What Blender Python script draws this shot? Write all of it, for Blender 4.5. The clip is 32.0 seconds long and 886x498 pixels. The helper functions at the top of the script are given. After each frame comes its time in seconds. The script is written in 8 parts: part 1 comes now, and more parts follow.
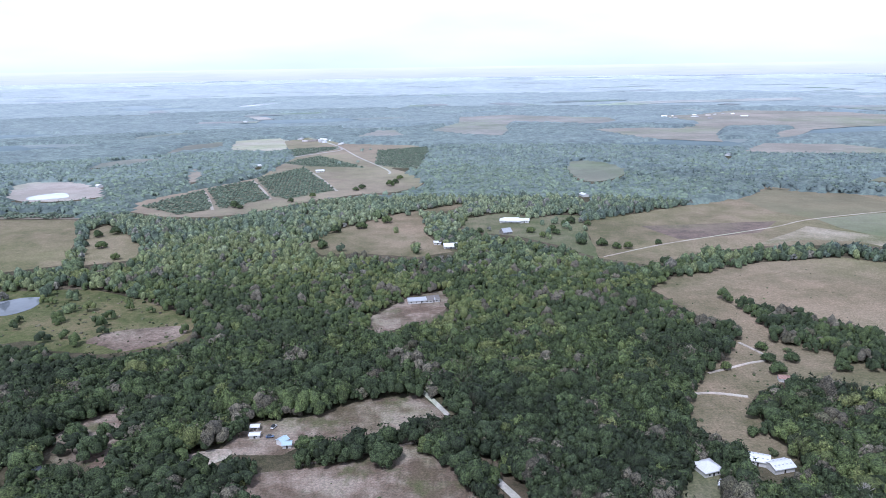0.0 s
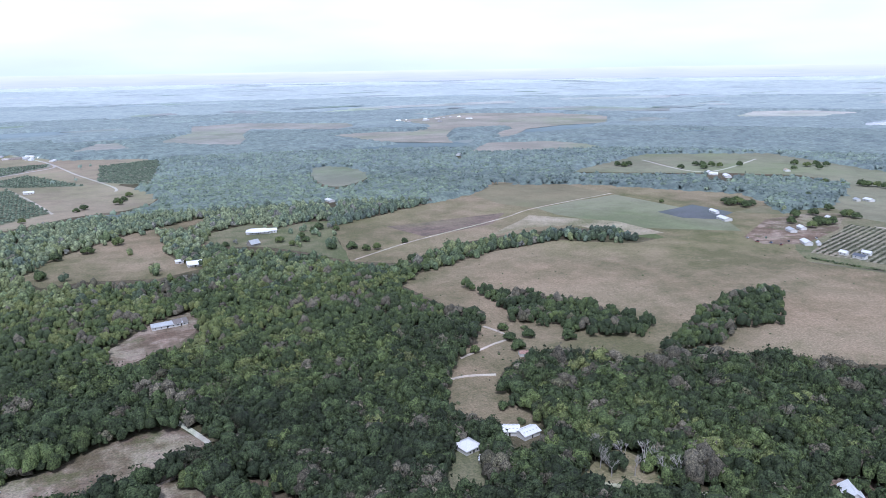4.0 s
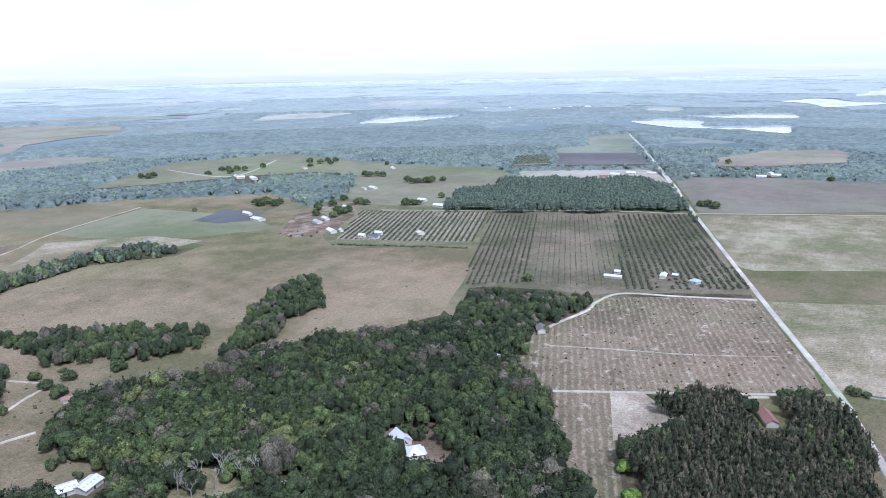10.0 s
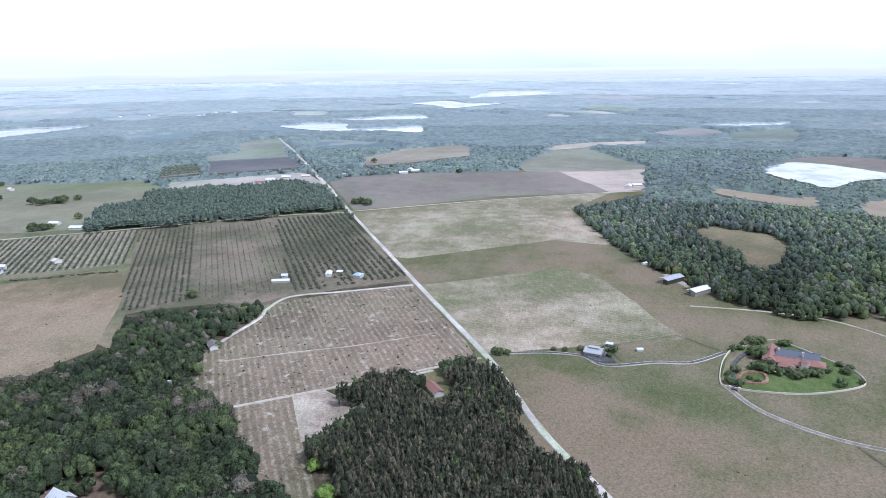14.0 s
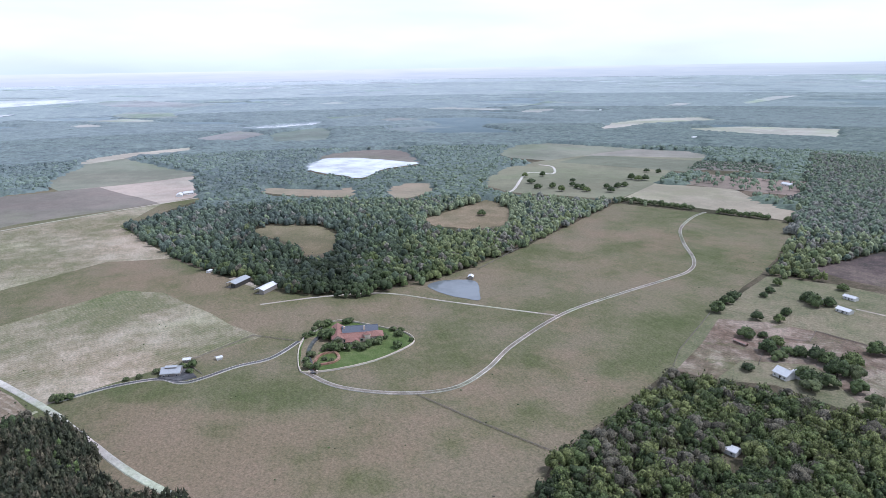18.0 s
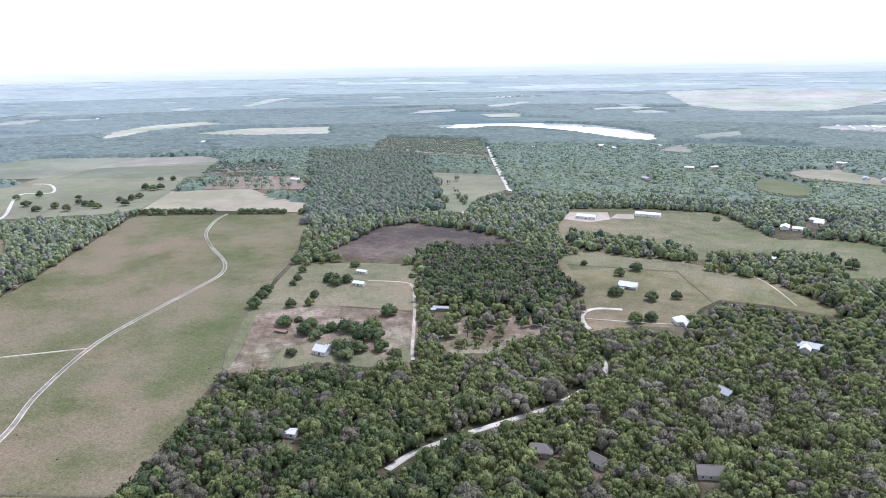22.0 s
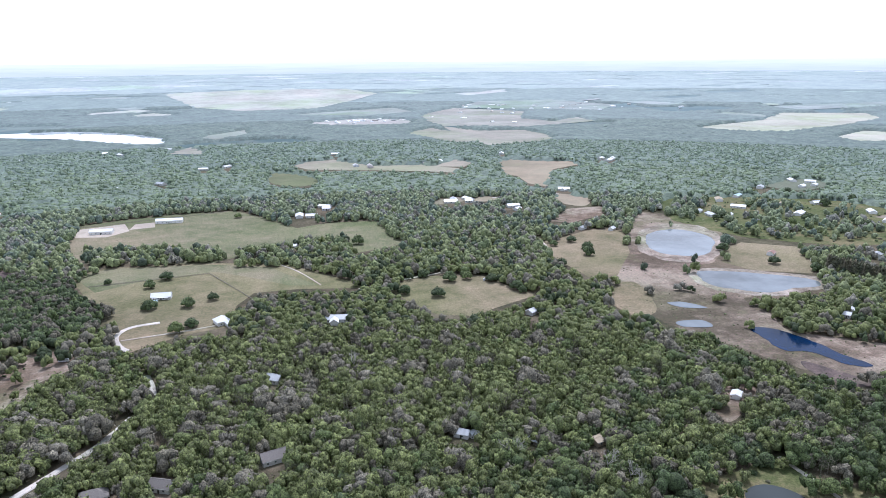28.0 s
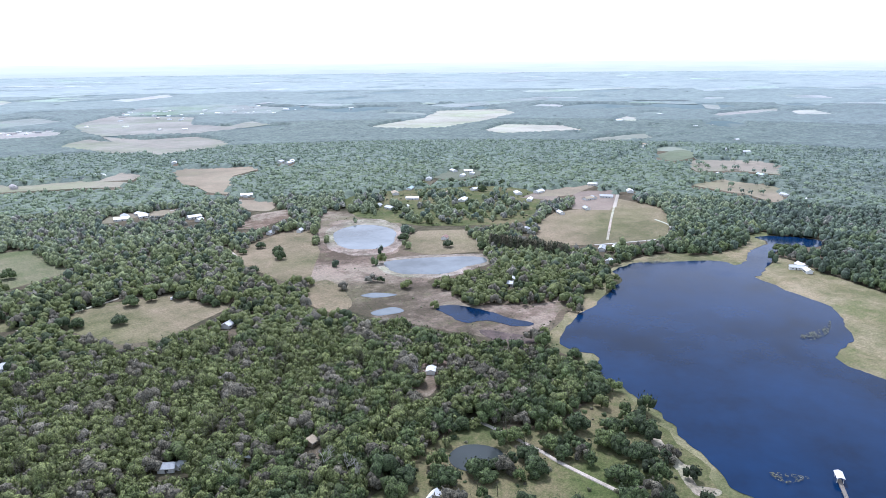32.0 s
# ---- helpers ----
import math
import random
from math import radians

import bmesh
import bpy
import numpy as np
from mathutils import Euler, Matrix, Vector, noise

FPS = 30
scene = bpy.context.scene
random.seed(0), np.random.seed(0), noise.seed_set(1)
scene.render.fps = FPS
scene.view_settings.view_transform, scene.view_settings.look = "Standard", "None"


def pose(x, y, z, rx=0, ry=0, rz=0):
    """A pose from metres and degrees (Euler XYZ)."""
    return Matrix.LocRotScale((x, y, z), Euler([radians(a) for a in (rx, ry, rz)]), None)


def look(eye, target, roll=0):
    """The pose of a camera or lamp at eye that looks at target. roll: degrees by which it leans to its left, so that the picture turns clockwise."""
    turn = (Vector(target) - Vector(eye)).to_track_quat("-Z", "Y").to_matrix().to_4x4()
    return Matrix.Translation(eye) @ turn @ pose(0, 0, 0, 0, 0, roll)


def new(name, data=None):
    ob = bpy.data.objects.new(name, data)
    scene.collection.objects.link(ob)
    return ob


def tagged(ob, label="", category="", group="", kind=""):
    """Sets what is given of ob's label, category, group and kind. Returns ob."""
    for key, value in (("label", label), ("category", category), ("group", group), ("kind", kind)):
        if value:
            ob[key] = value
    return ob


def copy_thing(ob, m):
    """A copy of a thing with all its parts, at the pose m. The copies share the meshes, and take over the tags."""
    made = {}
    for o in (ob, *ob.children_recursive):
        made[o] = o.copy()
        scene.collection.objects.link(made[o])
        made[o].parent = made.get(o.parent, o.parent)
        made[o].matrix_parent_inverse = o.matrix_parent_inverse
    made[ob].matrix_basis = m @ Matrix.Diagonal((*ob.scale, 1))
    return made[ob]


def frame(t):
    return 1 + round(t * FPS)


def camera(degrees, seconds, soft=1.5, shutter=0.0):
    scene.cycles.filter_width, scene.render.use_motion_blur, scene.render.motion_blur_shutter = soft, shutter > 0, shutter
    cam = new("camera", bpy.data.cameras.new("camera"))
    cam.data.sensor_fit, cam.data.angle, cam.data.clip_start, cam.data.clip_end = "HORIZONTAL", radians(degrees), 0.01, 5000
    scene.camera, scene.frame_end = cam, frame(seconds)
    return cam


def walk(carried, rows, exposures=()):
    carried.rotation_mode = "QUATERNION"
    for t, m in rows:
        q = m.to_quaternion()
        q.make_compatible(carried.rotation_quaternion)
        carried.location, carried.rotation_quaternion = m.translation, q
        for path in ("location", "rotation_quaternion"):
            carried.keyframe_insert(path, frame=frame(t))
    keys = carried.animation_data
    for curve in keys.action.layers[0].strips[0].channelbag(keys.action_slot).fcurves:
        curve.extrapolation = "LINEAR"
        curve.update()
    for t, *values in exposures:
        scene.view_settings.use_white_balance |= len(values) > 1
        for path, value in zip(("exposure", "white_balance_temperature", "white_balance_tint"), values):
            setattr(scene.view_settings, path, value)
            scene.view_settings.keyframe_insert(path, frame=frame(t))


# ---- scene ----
EYE = 200.0  # metres over the ground
cam = camera(65.17, 32.0, soft=0.6)
# seconds, heading, pitch, lean
PATH = [
    (0, 1.53, -14.69, -0.82),
    (0.5, -0.85, -14.64, -0.86),
    (1, -3.22, -14.61, -0.89),
    (1.5, -5.60, -14.57, -0.85),
    (2, -7.97, -14.53, -0.83),
    (2.5, -10.32, -14.51, -0.83),
    (3, -13.19, -14.50, -0.84),
    (3.5, -16.35, -14.48, -0.86),
    (5.5, -28.89, -14.45, -0.98),
    (6, -32.00, -14.41, -1.06),
    (6.5, -35.11, -14.38, -1.17),
    (7, -38.28, -14.40, -1.19),
    (7.5, -41.40, -14.43, -1.18),
    (8, -44.51, -14.43, -1.12),
    (8.5, -47.64, -14.46, -1.05),
    (9, -50.80, -14.48, -1.02),
    (9.5, -54.05, -14.50, -1.01),
    (10, -57.30, -14.52, -0.92),
    (10.5, -60.58, -14.54, -0.85),
    (11, -63.88, -14.55, -0.81),
    (11.5, -67.20, -14.53, -0.79),
    (12, -70.63, -14.55, -0.81),
    (12.5, -74.20, -14.54, -0.78),
    (13, -77.79, -14.52, -0.80),
    (13.5, -81.45, -14.51, -0.78),
    (14, -85.40, -14.50, -0.71),
    (14.5, -89.95, -14.50, -0.75),
    (16.5, -107.18, -14.53, -0.92),
    (17, -111.88, -14.55, -0.89),
    (17.5, -116.70, -14.57, -0.86),
    (18, -121.56, -14.60, -0.89),
    (18.5, -126.47, -14.60, -0.90),
    (19, -130.92, -14.60, -0.89),
    (19.5, -135.78, -14.64, -0.95),
    (20, -140.75, -14.68, -0.98),
    (20.5, -145.63, -14.70, -0.94),
    (21, -150.51, -14.74, -0.92),
    (21.5, -155.40, -14.76, -0.86),
    (22, -160.30, -14.80, -0.85),
    (22.5, -164.99, -14.80, -0.85),
    (23, -169.36, -14.84, -0.81),
    (23.5, -173.01, -14.90, -0.80),
    (24, -175.98, -14.96, -0.79),
    (24.5, -178.59, -14.98, -0.78),
    (25, -181.33, -15.00, -0.70),
    (25.5, -184.08, -15.04, -0.68),
    (27.5, -196.00, -15.09, -0.55),
    (28, -199.14, -15.10, -0.47),
    (28.5, -202.35, -15.10, -0.48),
    (29, -205.58, -15.10, -0.50),
    (29.5, -208.78, -15.09, -0.48),
    (30, -212.01, -15.09, -0.45),
    (30.5, -215.29, -15.08, -0.43),
    (31, -218.54, -15.09, -0.43),
    (31.5, -221.82, -15.04, -0.52),
    (32, -225.17, -15.06, -0.53),
]
walk(cam, [(t, pose(0, 0, EYE, 90 + pitch, 0, heading) @ pose(0, 0, 0, 0, 0, lean)) for t, heading, pitch, lean in PATH],
     exposures=[(0.0, -0.20, 5270, 21), (3.0, -0.27, 5270, 21), (6.0, -0.20, 5270, 20), (13.0, -0.14, 5300, 18), (17.0, -0.41, 5420, 18), (18.5, -0.24, 5480, 19), (20.5, 0.10, 5560, 19), (22.0, 0.08, 5600, 19), (25.0, 0.44, 5600, 19), (28.5, 0.08, 5500, 18), (32.0, 0.18, 5420, 18)])

# ---------------------------------------------------------------- light
world = bpy.data.worlds.new("world")
scene.world = world
world.use_nodes = True
wn, wl = world.node_tree.nodes, world.node_tree.links
wn.clear()
SUN_UP, SUN_ROUND = radians(58), radians(205)
sky = wn.new("ShaderNodeTexSky")
sky.sky_type, sky.sun_disc, sky.sun_elevation, sky.sun_rotation = "NISHITA", False, SUN_UP, SUN_ROUND
sky.air_density, sky.dust_density = 1.5, 4.0
clear = wn.new("ShaderNodeBackground")
clear.inputs[1].default_value = 0.06
wl.new(sky.outputs[0], clear.inputs[0])
where = wn.new("ShaderNodeTexCoord")
split = wn.new("ShaderNodeSeparateXYZ")
wl.new(where.outputs["Generated"], split.inputs[0])
# thin bright overcast: hazy at the rim, white above
veil = wn.new("ShaderNodeMapRange")
veil.inputs[1].default_value, veil.inputs[2].default_value = -0.10, 1.0
wl.new(split.outputs[2], veil.inputs[0])
ramp = wn.new("ShaderNodeValToRGB")
el = ramp.color_ramp.elements
el[0].position, el[0].color = 0.0, (0.28, 0.34, 0.40, 1)
el[1].position, el[1].color = 1.0, (0.46, 0.50, 0.54, 1)
for at, col in ((0.066, (0.60, 0.71, 0.78, 1)), (0.091, (0.82, 0.91, 0.95, 1)), (0.105, (0.90, 0.96, 0.98, 1)), (0.13, (1.0, 1.03, 1.04, 1)), (0.22, (1.02, 1.05, 1.06, 1)), (0.36, (0.80, 0.84, 0.86, 1)), (0.62, (0.52, 0.56, 0.60, 1))):
    e = el.new(at)
    e.color = col
wl.new(veil.outputs[0], ramp.inputs[0])
puff = wn.new("ShaderNodeTexNoise")
puff.inputs["Scale"].default_value, puff.inputs["Detail"].default_value = 2.4, 6
stretch = wn.new("ShaderNodeMapping")
stretch.inputs["Scale"].default_value = (1, 1, 5)
wl.new(where.outputs["Generated"], stretch.inputs[0])
wl.new(stretch.outputs[0], puff.inputs["Vector"])
shade_of = wn.new("ShaderNodeMapRange")
shade_of.inputs[1].default_value, shade_of.inputs[2].default_value = 0.35, 0.65
shade_of.inputs[3].default_value, shade_of.inputs[4].default_value = 0.87, 1.06
wl.new(puff.outputs[0], shade_of.inputs[0])
mult = wn.new("ShaderNodeVectorMath")
mult.operation = "SCALE"
wl.new(ramp.outputs[0], mult.inputs[0])
wl.new(shade_of.outputs[0], mult.inputs["Scale"])
cloud = wn.new("ShaderNodeBackground")
cloud.inputs[1].default_value = 1.5
wl.new(mult.outputs[0], cloud.inputs[0])
both = wn.new("ShaderNodeMixShader")
both.inputs[0].default_value = 0.90
wl.new(clear.outputs[0], both.inputs[1])
wl.new(cloud.outputs[0], both.inputs[2])
wout = wn.new("ShaderNodeOutputWorld")
wl.new(both.outputs[0], wout.inputs[0])

sun = new("sun", bpy.data.lights.new("sun", "SUN"))
sun.data.energy, sun.data.angle, sun.data.color = 3.5, radians(8), (1.0, 0.95, 0.88)
sun.matrix_world = look((0, 0, 600), (600 * -math.sin(SUN_ROUND) / math.tan(SUN_UP), 600 * -math.cos(SUN_ROUND) / math.tan(SUN_UP), 0))

# ---------------------------------------------------------------- materials
def nodes_of(name):
    m = bpy.data.materials.new(name)
    m.use_nodes = True
    return m, m.node_tree.nodes, m.node_tree.links, m.node_tree.nodes["Principled BSDF"]


def noise_node(n, l, vec, scale, detail=4, rough=0.55):
    t = n.new("ShaderNodeTexNoise")
    t.inputs["Scale"].default_value, t.inputs["Detail"].default_value, t.inputs["Roughness"].default_value = scale, detail, rough
    l.new(vec, t.inputs["Vector"])
    return t.outputs[0]


def ramp_node(n, l, fac, stops):
    r = n.new("ShaderNodeValToRGB")
    e = r.color_ramp.elements
    e[0].position, e[0].color = stops[0][0], (*stops[0][1], 1)
    e[1].position, e[1].color = stops[-1][0], (*stops[-1][1], 1)
    for at, col in stops[1:-1]:
        e.new(at).color = (*col, 1)
    l.new(fac, r.inputs[0])
    return r.outputs[0]


def mix_node(n, l, fac, a, b, kind="MIX"):
    m = n.new("ShaderNodeMix")
    m.data_type, m.blend_type = "RGBA", kind
    for sock, val in ((m.inputs[0], fac), (m.inputs[6], a), (m.inputs[7], b)):
        if isinstance(val, (int, float)):
            sock.default_value = val
        elif isinstance(val, tuple):
            sock.default_value = (*val, 1)
        else:
            l.new(val, sock)
    return m.outputs[2]


def span(n, l, val, a, b, c=0.0, d=1.0):
    m = n.new("ShaderNodeMapRange")
    for k, v in enumerate((a, b, c, d)):
        m.inputs[k + 1].default_value = v
    l.new(val, m.inputs[0])
    return m.outputs[0]


def bump_node(n, l, height, bsdf, strength=0.4, dist=0.1):
    b = n.new("ShaderNodeBump")
    b.inputs["Strength"].default_value, b.inputs["Distance"].default_value = strength, dist
    l.new(height, b.inputs["Height"])
    l.new(b.outputs[0], bsdf.inputs["Normal"])


def soil(name, low, mid, high, big=0.012, small=0.12, fine=1.2, rows=None, row_col=None, row_angle=0.0, row_amount=0.7, extra=None, grain=0.5):
    """Grass, soil or sand of open land: three colours at two scales, fine tufts, and, where rows is a spacing in metres, rows in the direction row_angle."""
    m, n, l, b = nodes_of(name)
    big, small, fine = big * 0.62, small * 0.62, fine * 0.8
    g = n.new("ShaderNodeNewGeometry").outputs["Position"]
    broad, patchy, tuft = noise_node(n, l, g, big, 4, 0.6), noise_node(n, l, g, small, 9, 0.78), noise_node(n, l, g, fine, 3, 0.7)
    mean = n.new("ShaderNodeMath")
    mean.operation = "MULTIPLY_ADD"
    l.new(patchy, mean.inputs[0])
    mean.inputs[1].default_value = 0.8
    l.new(span(n, l, broad, 0.3, 0.7, -0.1, 0.3), mean.inputs[2])
    col = ramp_node(n, l, mean.outputs[0], [(0.37, low), (0.5, mid), (0.63, high)])
    swell = noise_node(n, l, g, big * 0.45, 6, 0.68)
    col = mix_node(n, l, 0.8, col, ramp_node(n, l, swell, [(0.36, (0.80, 0.94, 0.72)), (0.5, (1.0, 1.0, 1.0)), (0.64, (1.16, 1.06, 1.08))]), "MULTIPLY")
    if extra:
        blot = noise_node(n, l, g, extra[1] * 0.62, 5, 0.7)
        col = mix_node(n, l, span(n, l, blot, extra[2], extra[2] + 0.10, 0, extra[3]), col, extra[0])
    if rows:
        turn = n.new("ShaderNodeMapping")
        turn.inputs["Rotation"].default_value = (0, 0, -radians(row_angle))
        l.new(g, turn.inputs[0])
        w = n.new("ShaderNodeTexWave")
        w.bands_direction = "Y"
        w.inputs["Scale"].default_value, w.inputs["Distortion"].default_value = 0.314 / (rows * 1.5), 2.2
        w.inputs["Detail"].default_value, w.inputs["Detail Scale"].default_value = 4, 2.0
        l.new(turn.outputs[0], w.inputs[0])
        gap = n.new("ShaderNodeMath")
        gap.operation = "MULTIPLY"
        l.new(span(n, l, w.outputs[1], 0.45, 0.85, 0, row_amount), gap.inputs[0])
        l.new(span(n, l, noise_node(n, l, g, 0.14, 6, 0.8), 0.42, 0.62), gap.inputs[1])
        col = mix_node(n, l, gap.outputs[0], col, row_col)
    col = mix_node(n, l, grain, col, ramp_node(n, l, tuft, [(0.38, (0.55, 0.57, 0.55)), (0.62, (1.4, 1.38, 1.35))]), "MULTIPLY")
    weeds = noise_node(n, l, g, 0.30, 6, 0.8)
    col = mix_node(n, l, grain * 1.4, col, ramp_node(n, l, weeds, [(0.36, (0.70, 0.76, 0.66)), (0.5, (1.0, 1.0, 1.0)), (0.64, (1.28, 1.22, 1.2))]), "MULTIPLY")
    l.new(col, b.inputs["Base Color"])
    b.inputs["Roughness"].default_value = 0.95
    b.inputs["Specular IOR Level"].default_value = 0.15
    bump_node(n, l, tuft, b, 0.5, 0.25)
    return m


def paint(name, low, high, scale=1.5, rough=0.6, metal=0.0, streak=None, bump=0.15):
    """Painted board, sheet metal, plaster, shingle: two tones at two scales; streak stretches the stains down the slope."""
    m, n, l, b = nodes_of(name)
    co = n.new("ShaderNodeTexCoord").outputs["Object"]
    if streak:
        st = n.new("ShaderNodeMapping")
        st.inputs["Scale"].default_value = streak
        l.new(co, st.inputs[0])
        vec = st.outputs[0]
    else:
        vec = co
    a, c = noise_node(n, l, vec, scale, 5, 0.6), noise_node(n, l, co, scale * 6, 3, 0.6)
    col = ramp_node(n, l, a, [(0.3, low), (0.7, high)])
    col = mix_node(n, l, 0.35, col, ramp_node(n, l, c, [(0.3, (0.75, 0.75, 0.75)), (0.7, (1.15, 1.15, 1.15))]), "MULTIPLY")
    rnd = n.new("ShaderNodeObjectInfo").outputs["Random"]
    col = mix_node(n, l, 1.0, col, ramp_node(n, l, rnd, [(0.0, (0.93, 0.93, 0.93)), (1.0, (1.05, 1.05, 1.05))]), "MULTIPLY")
    l.new(col, b.inputs["Base Color"])
    b.inputs["Roughness"].default_value, b.inputs["Metallic"].default_value = rough, metal
    bump_node(n, l, c, b, bump, 0.03)
    return m


def haze_by_side(n, l, col, place, thick=(1.10, 1.10, 1.07), thin=(0.72, 0.76, 0.72)):
    """Paints the distant backdrop's haze into colours by direction: lighter where thick in the north-east, darker where
    thin in the south.
    """
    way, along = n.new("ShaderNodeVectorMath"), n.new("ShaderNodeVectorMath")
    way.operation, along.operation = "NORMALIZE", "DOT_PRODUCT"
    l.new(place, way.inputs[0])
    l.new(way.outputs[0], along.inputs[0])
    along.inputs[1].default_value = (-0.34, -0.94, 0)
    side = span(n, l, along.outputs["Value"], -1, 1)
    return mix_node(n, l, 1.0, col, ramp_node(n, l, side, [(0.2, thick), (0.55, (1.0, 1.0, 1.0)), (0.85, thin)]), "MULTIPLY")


def foliage(name, stops, leaf=1.7, tone=1.0, contrast=1.15, single=1.0, drift=0.28, clumps=1.0, air=None):
    """Leaves: each tree takes its own colour from its "tint", clumps vary round it, with lit and shaded leaf painted in
    by noise.
    """
    m, n, l, b = nodes_of(name)
    tint = n.new("ShaderNodeAttribute")
    tint.attribute_name = "tint"
    g = n.new("ShaderNodeNewGeometry")
    col = ramp_node(n, l, tint.outputs["Fac"], stops)
    clump = noise_node(n, l, g.outputs["Position"], drift, 6, 0.72)
    leafy = noise_node(n, l, g.outputs["Position"], leaf, 4, 0.75)
    lo, hi = 1 - 0.55 * contrast, 1 + 0.65 * contrast
    col = mix_node(n, l, clumps, col, ramp_node(n, l, clump, [(0.36, (0.68, 0.70, 0.74)), (0.64, (1.28, 1.25, 1.16))]), "MULTIPLY")
    col = mix_node(n, l, 1.0, col, ramp_node(n, l, leafy, [(0.40, (lo, lo, lo)), (0.62, (hi, hi, hi * 0.95))]), "MULTIPLY")
    col = mix_node(n, l, single, col, ramp_node(n, l, g.outputs["Random Per Island"], [(0, (0.58 * tone,) * 3), (1, (1.5 * tone,) * 3)]), "MULTIPLY")
    # haze painted over the leaf colour, by direction
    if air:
        col = haze_by_side(n, l, col, g.outputs["Position"], (1.15, 1.15, 1.12), air)
    l.new(col, b.inputs["Base Color"])
    b.inputs["Roughness"].default_value = 0.75
    b.inputs["Specular IOR Level"].default_value = 0.25
    bump_node(n, l, leafy, b, 0.9, 0.6)
    return m


def haze_wash(col, far):
    """The colour of land in the distant backdrop, far metres off, with haze painted in: greyed and blued, palest at the
    horizon.
    """
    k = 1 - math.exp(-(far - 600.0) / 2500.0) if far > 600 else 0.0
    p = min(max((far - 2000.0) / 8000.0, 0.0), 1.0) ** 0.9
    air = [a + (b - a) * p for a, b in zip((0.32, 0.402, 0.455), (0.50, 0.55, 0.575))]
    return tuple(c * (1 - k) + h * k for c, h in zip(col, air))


TREE_STOPS = [(0, (0.020, 0.028, 0.016)), (0.22, (0.034, 0.048, 0.025)), (0.42, (0.053, 0.075, 0.033)), (0.58, (0.082, 0.110, 0.042)), (0.7, (0.128, 0.148, 0.058)),
              (0.78, (0.092, 0.086, 0.066)), (0.88, (0.130, 0.121, 0.096)), (1, (0.185, 0.173, 0.145))]
PINE_STOPS = [(0.0, (0.036, 0.045, 0.029)), (0.5, (0.068, 0.075, 0.047)), (0.85, (0.125, 0.112, 0.080)), (1.0, (0.10, 0.15, 0.05))]
M = {}
M["leaves"] = foliage("leaves", TREE_STOPS, 1.3, 1.0, 1.35, 0.85)
M["leaves_mid"] = foliage("leaves_of_farther_trees", TREE_STOPS, 1.4, 1.06, 0.8, 0.45)
M["pine"] = foliage("pine_needles", PINE_STOPS, 2.0)
M["grove"] = foliage("citrus_leaves", [(0.0, (0.066, 0.076, 0.052)), (1.0, (0.105, 0.114, 0.078))], 2.0)
# far groves, paled by a haze tone put into the leaf colour
M["grove_far"] = foliage("citrus_leaves_pale", [(0.0, (0.10, 0.135, 0.10)), (1.0, (0.135, 0.17, 0.125))], 2.0)
M["fresh"] = foliage("fresh_leaves", [(0.0, (0.10, 0.17, 0.035)), (1.0, (0.16, 0.23, 0.055))], 1.8)
M["shrub"] = foliage("shrub_leaves", [(0.0, (0.04, 0.062, 0.032)), (0.5, (0.08, 0.11, 0.045)), (1.0, (0.14, 0.12, 0.095))], 2.5)
# Each ring's leaf colours have haze painted in, stronger with distance.
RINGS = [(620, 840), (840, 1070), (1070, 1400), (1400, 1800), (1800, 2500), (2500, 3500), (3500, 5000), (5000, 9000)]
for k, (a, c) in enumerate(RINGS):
    M["woods%d" % k] = foliage("distant_woods_%d" % k, [(s, tuple(v * (1.12, 1.15, 1.18, 1.12, 0.90, 0.86, 0.92, 0.95)[k] for v in haze_wash(col, (a + c) / 2))) for s, col in TREE_STOPS], (0.5, 0.4, 0.14, 0.12, 0.07, 0.05, 0.03, 0.02)[k], 1.0, (0.85, 0.7, 0.45, 0.4, 0.45, 0.3, 0.2, 0.12)[k], (0.45, 0.4, 0.2, 0.15, 0.0, 0.0, 0.0, 0.0)[k], (0.28, 0.2, 0.03, 0.025, 0.014, 0.010, 0.006, 0.004)[k], (1.0, 1.0, 0.9, 0.8, 0.6, 0.45, 0.3, 0.25)[k], (None, None, (0.97, 0.98, 0.82), (0.90, 0.93, 0.80), (0.72, 0.76, 0.70), (0.72, 0.76, 0.72), (0.76, 0.80, 0.76), (0.80, 0.84, 0.82))[k])
M["bark"] = paint("bark", (0.09, 0.075, 0.06), (0.17, 0.15, 0.125), 2.0, 0.9)

M["floor"] = soil("woodland_floor", (0.055, 0.052, 0.032), (0.1, 0.085, 0.058), (0.15, 0.125, 0.092), 0.02, 0.2, 1.5)
M["pasture"] = soil("tan_pasture", (0.146, 0.133, 0.080), (0.214, 0.180, 0.120), (0.273, 0.225, 0.158), 0.007, 0.05, 0.9, extra=((0.29, 0.238, 0.176), 0.06, 0.60, 0.5))
M["green"] = soil("green_pasture", (0.115, 0.128, 0.068), (0.168, 0.166, 0.104), (0.232, 0.204, 0.144), 0.008, 0.06, 0.9)
M["meadow"] = soil("rough_meadow", (0.072, 0.091, 0.034), (0.12, 0.125, 0.058), (0.182, 0.158, 0.091), 0.02, 0.2, 1.0)
M["lawn"] = soil("mown_lawn", (0.070, 0.110, 0.034), (0.098, 0.142, 0.047), (0.135, 0.170, 0.070), 0.03, 0.2, 1.2)
M["range"] = soil("mixed_pasture", (0.098, 0.112, 0.050), (0.142, 0.140, 0.080), (0.192, 0.166, 0.115), 0.0085, 0.035, 0.9, rows=3.2, row_col=(0.27, 0.235, 0.185), row_angle=-20, row_amount=0.09,
                  extra=((0.235, 0.178, 0.130), 0.0065, 0.54, 0.72))
